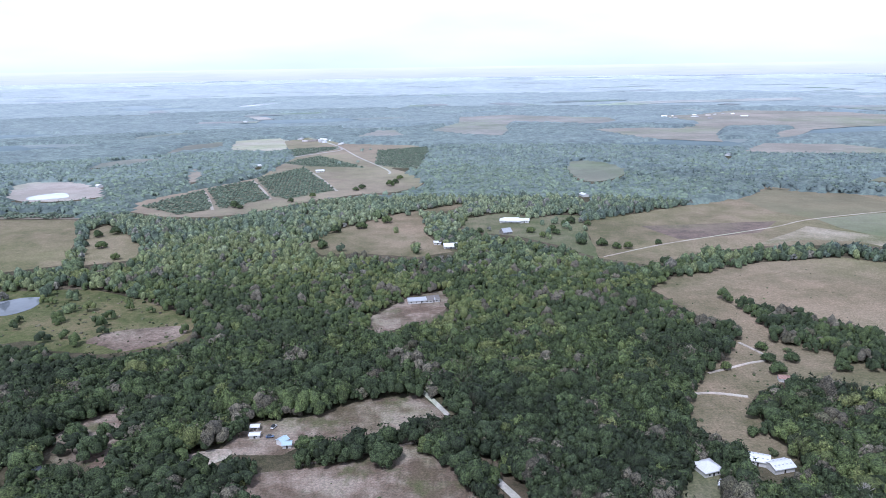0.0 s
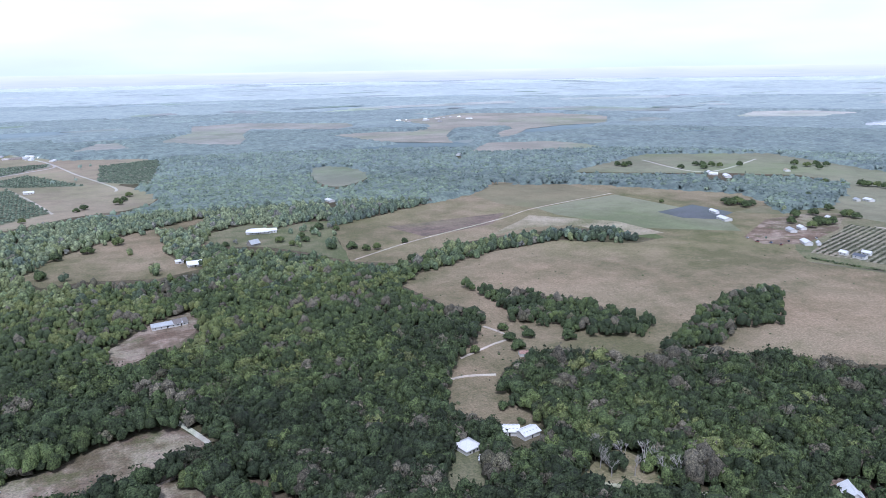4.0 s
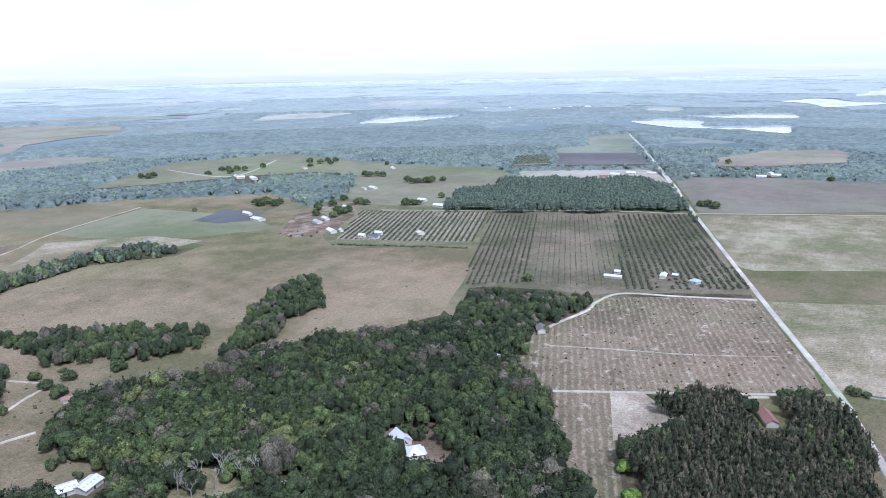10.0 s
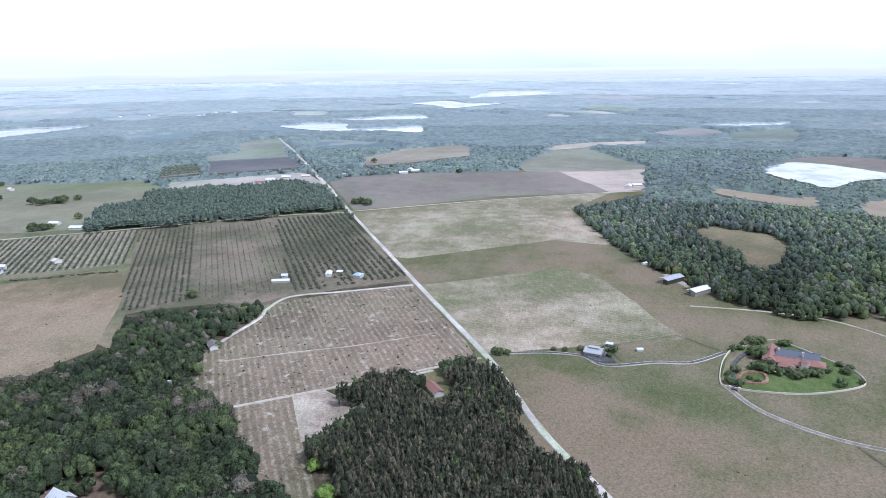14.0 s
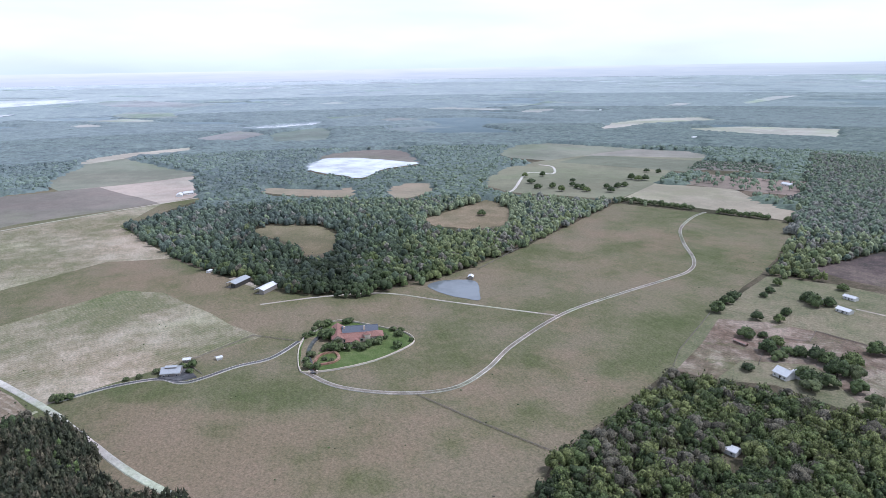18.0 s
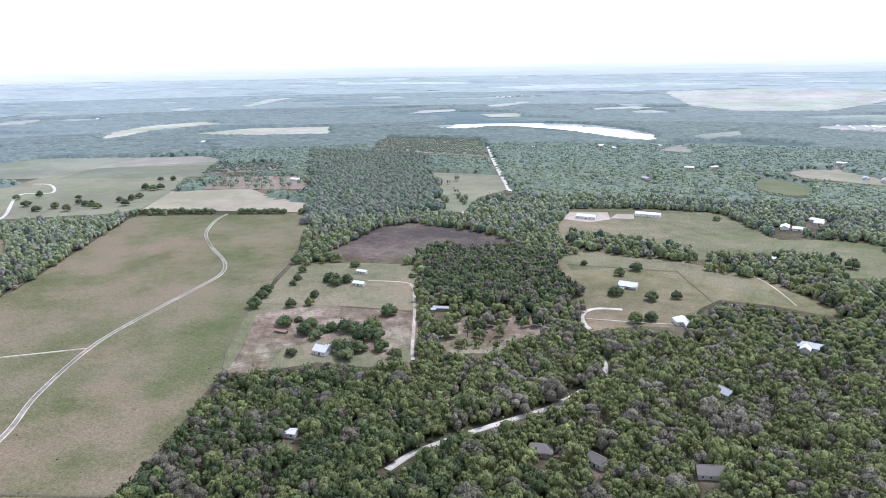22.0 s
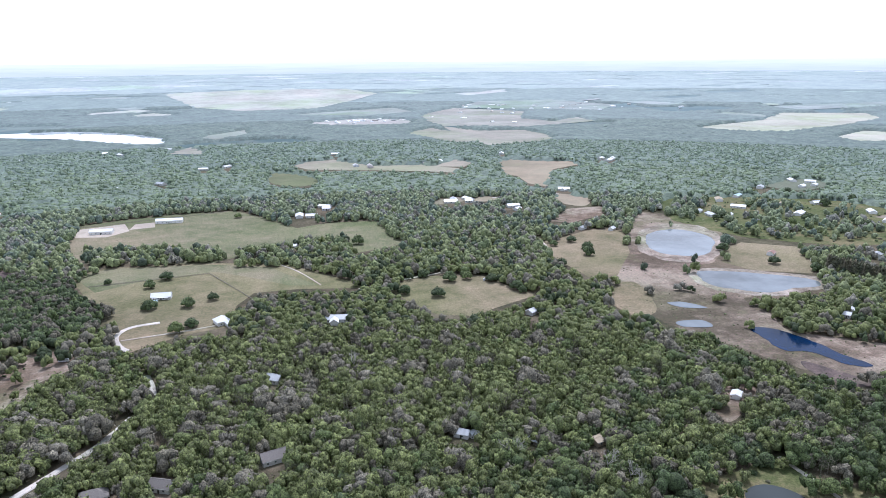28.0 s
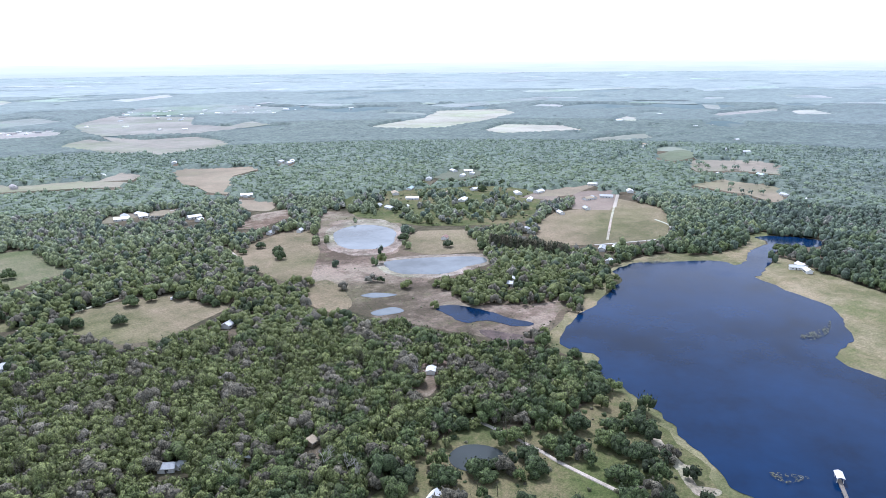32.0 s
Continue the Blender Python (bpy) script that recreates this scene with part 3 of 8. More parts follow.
field("stump_field", "stump", [(567, 205), (636, 85), (632, 80), (470, 12), (428, 69), (379, 165), (408, 204), (425, 214), (465, 213), (540, 200)], "cleared field with rows of pale sand spots")
field("stump_strip", "stump", [(377, 164), (398, 129), (341, 109), (289, 86), (247, 69), (246, 85), (288, 103), (312, 128), (328, 137)], "cleared strip between woods and pines")
field("sand_patch", "sand", [(394, 129), (404, 111), (383, 84), (370, 87), (339, 108)], "bare pale sand lot")
field("pine_glade", "meadow", [(427, 55), (437, 52), (436, 35), (405, 32), (397, 39), (405, 55)], "shaded glade among pines", natural=True)
field("barn_pad", "sand", [(670, -157), (672, -179), (623, -181), (581, -188), (562, -179), (583, -164), (620, -153)], "pale sand round two barns", natural=True)
field("hamlet", "sand", [(1123, 570), (1259, 621), (1388, 396), (1233, 311)], "sandy lots of a distant hamlet")
field("east_field", "range", [(1292, 328), (1427, -69), (1425, -296), (1157, -252), (1002, -107), (779, -135), (669, -167), (600, -186), (543, -244), (562, -318), (261, -163), (255, -65), (358, -27), (984, 215)], "wide green and tan pasture east of the road")
field("east_pasture", "range", [(496, 24), (272, -39), (201, -148), (252, -224), (270, -291), (292, -362), (346, -473), (406, -640), (500, -852), (610, -804), (737, -759), (593, -450), (551, -310), (547, -243), (621, -178), (776, -127), (1009, -113), (1108, -38)], "wide green and tan pasture round the estate")
field("east_pad", "sand", [(1402, -79), (1468, -211), (1425, -296), (1185, -257), (1146, -176)], "pale sandy plot at the wood's edge")
field("east_stripes", "pale", [(976, 209), (1088, -18), (1146, -185), (1011, -107), (792, -134), (818, -68), (728, 98), (734, 112)], "striped pale field with green drifts")
field("east_pale", "pale", [(632, 75), (696, -70), (666, -101), (505, -144), (493, -94), (475, -17), (467, 7)], "pale mown field with green drifts")
field("estate_lawn", "lawn", [(485, -171), (461, -157), (429, -146), (421, -150), (415, -170), (414, -196), (421, -222), (431, -238), (450, -240), (472, -229), (496, -215), (504, -203), (491, -181)], "green lawn round the tile-roofed house")
field("estate_dry", "pasture", [(473, -165), (483, -175), (474, -184), (451, -181), (450, -169), (427, -156), (431, -148)], "dry grass beside the estate gate", natural=True)
field("wood_gap", "pasture", [(876, -254), (889, -285), (849, -331), (780, -325), (723, -291), (723, -263), (766, -271), (838, -252)], "brown clearing inside the wood", natural=True)
field("wood_gap", "pasture", [(799, -461), (847, -560), (871, -618), (814, -608), (733, -560), (716, -505), (742, -471)], "brown clearing inside the wood", natural=True)
field("wood_gap", "pasture", [(1032, -523), (1090, -576), (1068, -637), (991, -582), (965, -517)], "brown clearing inside the wood", natural=True)
field("wood_gap", "pasture", [(1171, -349), (1189, -382), (1118, -453), (1110, -498), (1033, -462), (1081, -394)], "brown clearing inside the wood", natural=True)
field("lake_rim", "marsh", [(1500, -586), (1622, -695), (1587, -836), (1380, -785), (1312, -746), (1386, -729)], "brown reedy lake margin", natural=True)
field("north_green", "green", [(1011, -701), (1136, -830), (1182, -986), (1219, -1191), (996, -1297), (924, -1103), (812, -915), (765, -799), (796, -757), (911, -689)], "green pasture with single trees")
field("north_tan", "pasture", [(1443, -1072), (1373, -1239), (1055, -1392), (996, -1297), (1228, -1092), (1318, -979)], "distant tan field")
field("north_pale", "pale", [(762, -803), (827, -945), (710, -1003), (628, -944), (507, -902), (523, -850), (631, -830)], "pale bare field behind the tree row")
field("north_rows", "grove_floor", [(973, -1249), (854, -1328), (778, -1230), (908, -1125)], "distant field of pale rows")
field("burnt_field", "burnt", [(389, -665), (369, -729), (368, -796), (334, -827), (216, -791), (172, -757), (193, -726), (226, -715), (267, -696), (294, -662), (335, -656)], "dark freshly cleared field")
field("homestead", "green", [(288, -358), (308, -388), (346, -471), (367, -549), (383, -605), (331, -632), (258, -643), (180, -446), (175, -415), (199, -398), (237, -395), (260, -373)], "homestead ground of worn grass and bare dirt")
field("homestead", "dirt", [(176, -458), (171, -511), (133, -530), (105, -532), (93, -497), (115, -478), (120, -448), (151, -438)], "worn homestead paddock")
field("paddock", "green", [(156, -867), (157, -974), (46, -1005), (-37, -998), (-74, -932), (-104, -860), (-150, -876), (-207, -865), (-204, -787), (-216, -740), (-148, -718), (-151, -780), (-75, -786), (-2, -733), (74, -760), (128, -779)], "green paddock before two long halls")
field("paddock", "pasture", [(133, -731), (99, -752), (-2, -731), (-68, -703), (-123, -618), (-130, -597), (-75, -615), (-33, -618), (-16, -588), (-5, -539), (27, -533), (64, -510), (78, -539), (77, -566), (101, -632)], "dry grass paddock by a farmhouse")
field("paddock_lawn", "green", [(130, -730), (98, -747), (-2, -726), (-55, -696), (-92, -620), (-66, -628), (-2, -699), (63, -691), (103, -669)], "greener strip of the dry paddock")
field("paddock", "pasture", [(-150, -587), (-172, -603), (-199, -610), (-246, -593), (-256, -553), (-287, -548), (-264, -522), (-222, -506), (-198, -494), (-171, -508), (-158, -546)], "tan pasture with round trees")
field("hall_pad", "sand", [(158, -908), (155, -950), (102, -965), (93, -920), (117, -895)], "pale sand pad before a hall")
field("hall_pad", "sand", [(94, -927), (89, -958), (66, -961), (64, -931)], "pale sand pad between the halls")
field("north_meadow", "green", [(480, -1258), (364, -1265), (281, -1112), (311, -1050), (297, -945), (349, -931)], "green meadow in the woods")
field("marsh", "marsh", [(-367, -545), (-432, -642), (-496, -720), (-559, -783), (-583, -763), (-589, -695), (-571, -635), (-493, -557), (-452, -547), (-427, -495), (-446, -459), (-430, -450), (-423, -413), (-413, -383), (-433, -357), (-458, -336), (-495, -333), (-432, -307), (-380, -296), (-368, -323), (-357, -366), (-341, -395), (-332, -436), (-319, -467), (-339, -504)], "brown dry marsh round the ponds", natural=True)
field("lake_shore", "shore", [(-383, -277), (-401, -280), (-389, -259), (-395, -242), (-376, -228), (-366, -208), (-355, -186), (-341, -157), (-321, -128), (-304, -99), (-287, -57), (-277, -67), (-297, -106), (-302, -128), (-335, -168), (-354, -198), (-378, -233)], "green and yellow grassy lake shore", natural=True)
field("lake_shore", "shore", [(-397, -277), (-394, -288), (-499, -318), (-562, -330), (-578, -346), (-643, -349), (-687, -327), (-707, -299), (-755, -288), (-824, -303), (-846, -291), (-792, -278), (-731, -266), (-682, -258), (-678, -286), (-618, -335), (-577, -336), (-491, -301), (-427, -291)], "green and tan lake shore", natural=True)
field("lake_bank", "bank", [(-651, -227), (-672, -232), (-745, -242), (-718, -196), (-685, -131), (-662, -74), (-480, -45), (-491, -86), (-502, -115), (-515, -123), (-549, -125), (-604, -144), (-626, -172)], "yellow grassy lake bank", natural=True)
field("south_pasture", "pasture", [(-695, -521), (-775, -549), (-821, -528), (-912, -533), (-895, -456), (-821, -403), (-746, -369), (-708, -382), (-653, -416), (-610, -452), (-650, -492)], "tan pasture above the lake")
field("south_yard", "dirt", [(-804, -543), (-917, -617), (-974, -580), (-903, -530), (-833, -500)], "bare farmyard above the lake")
field("meadow", "pasture", [(-494, -550), (-538, -594), (-568, -606), (-610, -570), (-582, -515), (-546, -488), (-501, -517)], "tan meadow behind the round pond")
field("homestead", "pasture", [(-365, -691), (-445, -722), (-481, -712), (-426, -614), (-369, -549), (-340, -554), (-341, -599), (-343, -638)], "worn homestead ground")
field("homestead", "dirt", [(-415, -785), (-479, -842), (-530, -840), (-511, -794), (-438, -765)], "brown plot behind a homestead")
field("parkland", "meadow", [(-143, -205), (-197, -231), (-252, -245), (-271, -244), (-274, -222), (-301, -203), (-356, -207), (-348, -183), (-313, -125), (-262, -82)], "rough green parkland by the lake", natural=True)
field("cabin_clearing", "dirt", [(-298, -330), (-316, -311), (-294, -295), (-272, -284), (-271, -296)], "brown clearing round a cabin", natural=True)
field("low_pasture", "dirt", [(-94, 248), (-106, 292), (-109, 311), (-93, 314), (-76, 317), (-53, 324), (-37, 338), (-18, 341), (-5, 316), (6, 291), (7, 249)], "tan pasture below the tree belt")
field("shed_pasture", "dirt", [(-132, 330), (-125, 364), (-87, 374), (-62, 392), (-28, 399), (-9, 373), (-38, 357), (-69, 347), (-92, 336), (-97, 330)], "tan pasture beside a blue-roofed shed")
field("sand_clearing", "dirt", [(-234, 333), (-224, 367), (-207, 374), (-197, 357), (-184, 314), (-208, 314), (-220, 324)], "sandy clearing in the woods", natural=True)
field("ruin_clearing", "dirt", [(-77, 535), (-65, 558), (-41, 595), (-16, 608), (-15, 559), (-44, 521), (-67, 505)], "bare brown clearing with a long grey house", natural=True)
field("wet_meadow", "meadow", [(-387, 497), (-466, 610), (-389, 617), (-325, 608), (-232, 546), (-215, 519), (-217, 484), (-257, 468), (-302, 474), (-329, 491)], "rough wet meadow with brown patches", natural=True)
field("left_field", "pasture", [(-700, 944), (-542, 938), (-496, 867), (-428, 706), (-505, 666)], "tan field between hedges")
field("left_gap", "pasture", [(-406, 705), (-481, 866), (-479, 906), (-386, 803), (-358, 726)], "narrow tan field")
field("mid_pasture", "pasture", [(-191, 811), (-154, 870), (-84, 964), (3, 1031), (8, 1009), (-55, 943), (-44, 835), (-10, 750), (-48, 730), (-117, 748), (-154, 740)], "tan pasture with single trees")
field("pit", "sand", [(-776, 1150), (-822, 1272), (-700, 1264), (-595, 1140), (-636, 1091), (-706, 1085)], "sandy pit round a pool", natural=True)
field("far_field", "bright", [(-626, 1870), (-654, 2030), (-536, 2100), (-504, 2045), (-448, 1786), (-479, 1756), (-582, 1775)], "pale dry field before distant woods")
field("far_field", "range", [(-730, 1640), (-767, 1897), (-682, 2020), (-635, 1884), (-720, 1777)], "fenced lots of a distant farm")
field("far_field", "green", [(-833, 1513), (-776, 1629), (-733, 1691), (-706, 1626), (-748, 1541), (-792, 1466)], "pale green strip between woods")
field("grove_slope", "pasture", [(-359, 949), (-306, 975), (-252, 1050), (-177, 1116), (-107, 1142), (-72, 1192), (-67, 1300), (-141, 1416), (-74, 1842), (-317, 1918), (-457, 2117), (-504, 1999), (-398, 1632), (-390, 1508), (-392, 1303), (-454, 1192), (-520, 1069), (-500, 1001), (-423, 957)], "tan open land round distant groves")
field("far_field", "pasture", [(-553, 1362), (-562, 1453), (-526, 1416), (-492, 1273), (-506, 1257)], "brown clearing in distant woods")
field("far_field", "pasture", [(-322, 2105), (-280, 2322), (-207, 2325), (-166, 2124)], "distant tan field")
field("far_field", "pasture", [(-103, 2281), (56, 2860), (171, 2894), (165, 2302), (119, 2079), (50, 2149)], "distant tan field with sheds")
field("far_field", "green", [(-1042, 2173), (-936, 2329), (-862, 2275), (-981, 2112)], "strip of far fields, haze painted into their colour")
field("far_field", "pasture", [(-8, 2918), (192, 3007), (597, 2785), (584, 2595), (476, 2491), (201, 2666), (133, 2292), (94, 2111), (-14, 2172)], "long distant tan strip between woods")
field("far_field", "bright", [(565, 3574), (942, 4004), (1860, 4206), (2029, 4223), (1890, 3937), (1116, 3799), (805, 3604)], "thin pale far strip")
field("far_field", "pasture", [(419, 2289), (560, 2305), (780, 2346), (764, 2847), (967, 2897), (1216, 3148), (1578, 2925), (1696, 2618), (1476, 2280), (1266, 2262), (1083, 2175), (943, 1974), (844, 1923), (727, 1986), (693, 1852), (521, 1966)], "open farmland round dark pine blocks")
field("far_field", "pasture", [(658, 1655), (781, 1812), (956, 1777), (1033, 1625), (994, 1564), (851, 1585), (701, 1602)], "distant tan field")
field("far_field", "bright", [(2052, 2276), (2381, 2522), (2619, 2457), (2697, 2213), (2336, 2125)], "pale field by the far white lake")
field("far_field", "bright", [(3598, 2906), (4147, 2824), (3652, 2432), (3158, 2464)], "thin pale far strip")
field("far_field", "bright", [(2435, 4505), (3276, 4269), (3024, 3939), (2303, 4104)], "thin pale far strip")
field("far_field", "pasture", [(1638, 3415), (2028, 3361), (2243, 2921), (2120, 2762), (1781, 2951)], "thin tan far strip")
field("far_field", "green", [(2016, 772), (2126, 675), (1733, 532), (1653, 497), (1564, 680), (1671, 715), (1758, 673)], "pale green field at the end of the road")
field("far_field", "burnt", [(1545, 665), (1642, 492), (1468, 418), (1365, 594)], "dark tilled rows beside the road")
field("far_field", "grove_floor", [(1471, 739), (1553, 675), (1380, 605), (1316, 675)], "grove floor behind the hamlet")
field("far_field", "pasture", [(1493, 296), (1633, 315), (1817, 247), (1932, 68), (1666, 68), (1522, 217)], "brown field behind a tree belt")
field("far_field", "bright", [(3281, 992), (3574, 1035), (3509, 837), (3231, 815)], "thin pale far field")
field("far_field", "green", [(4333, 1148), (4842, 1166), (4679, 1015), (4070, 979)], "pale green far strip")
field("far_field", "bright", [(3671, 2944), (4170, 2892), (4144, 2460), (3519, 2244), (3173, 2469)], "thin pale far strip")
field("far_field", "bright", [(1790, -116), (1891, -155), (1959, -251), (1999, -418), (1907, -399), (1879, -254), (1778, -185)], "pale sandy strip curving round woods")
field("far_field", "green", [(1510, -42), (1778, -138), (1836, -227), (1436, -319), (1401, -197), (1393, -58)], "green field beside a pale strip")
field("far_field", "pasture", [(3814, -416), (4046, -535), (3820, -743), (3352, -672), (3486, -485)], "thin tan far field")
field("far_field", "pasture", [(5691, -502), (5907, -878), (4628, -1175), (4290, -905), (4754, -559)], "thin tan far field")
field("far_field", "dirt", [(2236, -462), (2461, -679), (2268, -724), (2100, -578)], "brown lots among woods")
field("far_field", "meadow", [(2268, -724), (2394, -969), (2195, -922), (1930, -792), (1993, -653)], "bright green woodland edge")
field("far_field", "bright", [(1702, -1648), (1855, -1867), (1901, -2098), (1818, -2312), (1666, -2233), (1746, -1955), (1662, -1683)], "pale field behind dark pines, sunshine painted into its colour")
field("far_field", "bright", [(1530, -1837), (1442, -2057), (1194, -2190), (1057, -1940), (1254, -1849)], "pale field behind dark pines, sunshine painted into its colour")
field("far_field", "green", [(1374, -1002), (1475, -1137), (1451, -1235), (1212, -1330), (1207, -1188), (1180, -999), (1273, -960)], "green far field")
field("far_field", "meadow", [(1144, -997), (1186, -1132), (974, -1251), (886, -1099)], "dark olive crop strip")
field("far_field", "bright", [(2505, -2858), (2615, -3103), (2513, -3127), (2376, -2841)], "thin pale far strip")
field("far_field", "bright", [(2417, -3389), (2703, -4071), (2644, -4348), (2431, -3725), (2266, -3241)], "thin pale far strip")
field("far_field", "bright", [(2580, -1977), (2726, -2181), (2644, -2323), (2482, -2041)], "pale far strip")
field("far_field", "stump", [(761, -1588), (823, -1772), (837, -1884), (551, -1875), (477, -1673), (437, -1513)], "young plantation in pale rows")
field("far_field", "green", [(484, -1257), (325, -1254), (280, -1115), (312, -1015), (295, -910), (351, -916)], "green field beside the far road")
field("far_field", "bright", [(225, -5357), (-369, -5725), (-1167, -5662), (-1157, -4653), (-773, -3744), (-508, -3217), (-203, -3170), (11, -3536)], "wide pale field, sunshine painted into its colour")
field("far_field", "bright", [(1175, -2848), (1205, -3069), (1050, -3206), (1010, -3057), (1104, -2920)], "thin pale far strip")
field("far_field", "bright", [(1017, -3476), (901, -4051), (829, -3861), (907, -3365)], "thin pale far strip")
field("far_field", "bright", [(4996, -9320), (2715, -8712), (2402, -7700), (4142, -7717)], "thin pale far strip")
field("far_field", "bright", [(1992, -6533), (396, -8028), (-474, -7355), (327, -6603), (1270, -5743)], "thin pale far strip")
field("far_field", "pasture", [(80, -1722), (23, -1839), (-14, -1755), (1, -1686)], "brown field by the far lake")
field("far_field", "green", [(9, -2099), (-146, -2281), (-135, -2126), (-40, -2006)], "green field by the far lake")
field("far_field", "pasture", [(-158, -1450), (-266, -1479), (-329, -1358), (-415, -1338), (-470, -1256), (-444, -1212), (-389, -1253), (-305, -1301), (-193, -1354)], "long tan strip between woods")
field("far_field", "pasture", [(-425, -1306), (-515, -1397), (-545, -1350), (-488, -1275)], "tan strip between woods")
field("far_field", "pasture", [(-600, -1375), (-650, -1303), (-719, -1263), (-739, -1232), (-633, -1180), (-535, -1007), (-520, -1053), (-536, -1132), (-519, -1158), (-563, -1271)], "brown field among woods")
field("far_field", "pasture", [(-571, -1975), (-696, -2094), (-714, -1884), (-675, -1682), (-617, -1679)], "tan field between hedges")
field("far_field", "pasture", [(-739, -2143), (-796, -1950), (-934, -1924), (-924, -1704), (-831, -1619), (-666, -1589), (-693, -1799)], "tan field between hedges")
field("far_field", "pasture", [(-826, -2639), (-1087, -2987), (-1282, -2657), (-1126, -2329), (-1158, -2163), (-1333, -2309), (-1304, -2112), (-971, -2004), (-857, -2101), (-747, -2142), (-762, -2357)], "far farmland with pale houses")
field("far_field", "green", [(-1110, -2981), (-1385, -3454), (-1825, -3434), (-1860, -2868), (-1599, -2582), (-1338, -2777)], "wide green far field")
field("far_field", "bright", [(-1586, -4326), (-2217, -4978), (-2067, -4510), (-1585, -4088)], "pale far strip")
field("far_field", "green", [(-338, -2879), (-852, -3128), (-863, -2822), (-601, -2690)], "green far field")
field("far_field", "sand", [(-347, -2445), (-577, -2579), (-739, -2411), (-657, -2264), (-423, -2312)], "pale lots of a far settlement")
field("far_field", "bright", [(-1451, -1784), (-1834, -1918), (-2139, -2150), (-2396, -1996), (-2246, -1806), (-1911, -1661), (-1588, -1570), (-1471, -1654)], "tan field behind woods, sunshine painted into its colour")
field("far_field", "bright", [(-1594, -1411), (-1809, -1503), (-1885, -1318), (-1804, -1191), (-1565, -1299)], "tan field, sunshine painted into its colour")
field("far_field", "green", [(-1588, -1039), (-1821, -998), (-1727, -912), (-1554, -983)], "sunlit green field")
field("far_field", "bright", [(-2106, -1281), (-2352, -1378), (-2370, -1323), (-2191, -1230)], "small pale field")
field("far_field", "green", [(-1570, -841), (-1592, -735), (-1485, -702), (-1482, -780)], "yellow green field by the far road")
field("far_field", "pasture", [(-1309, -621), (-1398, -642), (-1486, -503), (-1304, -438), (-1304, -518), (-1245, -569)], "tan pasture with round trees")
field("far_field", "pasture", [(-1103, -527), (-1188, -496), (-1171, -391), (-1030, -340), (-1073, -406)], "tan pasture with round trees")
field("far_field", "bright", [(-4000, -3238), (-5258, -2971), (-4839, -2733), (-3807, -2894)], "thin pale far strip")
field("far_field", "pasture", [(-5010, -2365), (-6083, -2149), (-5399, -1904), (-4614, -2105)], "thin tan far strip")
field("far_field", "pasture", [(-2667, -1185), (-3145, -1097), (-2981, -1038), (-2565, -1100)], "thin tan far strip")
field("far_field", "green", [(-2387, -2479), (-3327, -2528), (-3191, -2313), (-2327, -2232)], "thin green far strip")
for line in GROVES:
    field("grove_slope", "green" if line[0][0] < 0 else "grove_floor", line, "grove floor of a distant slope")

field("homestead_yard", "dirt", [(286, -359), (334, -467), (306, -492), (275, -504), (217, -530), (181, -442), (194, -414), (241, -444), (273, -410), (263, -368)], "bare sandy yard of the homestead")
field("homestead_green", "green", [(355, -552), (346, -597), (259, -600), (246, -602), (211, -513), (281, -505), (330, -492), (349, -490)], "green homestead pasture with single trees")
field("east_brown", "tilled", [(1311, 330), (1376, 155), (1392, -124), (1157, -185), (1111, 8), (1030, 136), (997, 212)], "brown field with faint rows beyond the cross track")
field("sandy_rows", "dirt", [(851, -1100), (632, -1186), (574, -1034), (799, -975)], "sandy ground with young trees")
field("village_ground", "meadow", [(-577, -755), (-662, -851), (-845, -779), (-876, -674), (-714, -547), (-611, -601), (-577, -671)], "worn green lots of the village", natural=True)
field("plot", "dirt", [(-821, -650), (-909, -662), (-919, -636), (-838, -599)], "brown garden plot")
field("plot", "dirt", [(-871, -582), (-939, -606), (-971, -570), (-833, -500), (-812, -523)], "brown garden plot")
field("mud", "marsh", [(-289, 490), (-280, 508), (-237, 522), (-219, 513), (-223, 490), (-250, 471), (-272, 482)], "brown dried mud in the wet meadow", natural=True)
field("dead_clearing", "shore", [(170, 270), (197, 285), (210, 262), (203, 247), (186, 251), (166, 262)], "green clearing with bare trees", natural=True)
field("house_clearing", "dirt", [(281, 222), (310, 211), (292, 184), (278, 171), (270, 187), (269, 209)], "bare ground round white houses", natural=True)
field("low_meadow", "green", [(111, 313), (127, 314), (130, 300), (120, 282), (102, 285)], "shaded lawn beside a white house", natural=True)
field("left_grove", "grove_floor", [(-689, 951), (-664, 989), (-553, 989), (-538, 945)], "grove floor behind the tan field")
field("glade", "pasture", [(-378, -956), (-404, -970), (-425, -950), (-390, -934)], "sandy lot in the woods", natural=True)
field("glade", "meadow", [(-124, -1334), (-173, -1291), (-191, -1203), (-147, -1167), (-109, -1233)], "worn lot in the woods", natural=True)
field("glade", "dirt", [(-309, -948), (-349, -981), (-373, -965), (-342, -936)], "sandy lot in the woods", natural=True)
field("glade", "pasture", [(-519, -947), (-548, -896), (-508, -853), (-492, -880)], "worn lot in the woods", natural=True)
field("glade", "meadow", [(-873, -896), (-975, -916), (-980, -863), (-888, -833)], "worn lots of the village", natural=True)
field("glade", "meadow", [(-1394, -734), (-1526, -741), (-1463, -673), (-1350, -664)], "green lot by the far road", natural=True)
field("glade", "pasture", [(-856, -639), (-922, -657), (-991, -631), (-894, -606)], "tan plots above the lake", natural=True)
field("glade", "green", [(221, 1464), (287, 1504), (330, 1372), (270, 1248), (220, 1251)], "pale green glade in the far woods", natural=True)
field("beach", "sand", [(-335, -177), (-330, -169), (-320, -151), (-307, -138), (-307, -142), (-317, -157)], "narrow pale sand beach", natural=True)

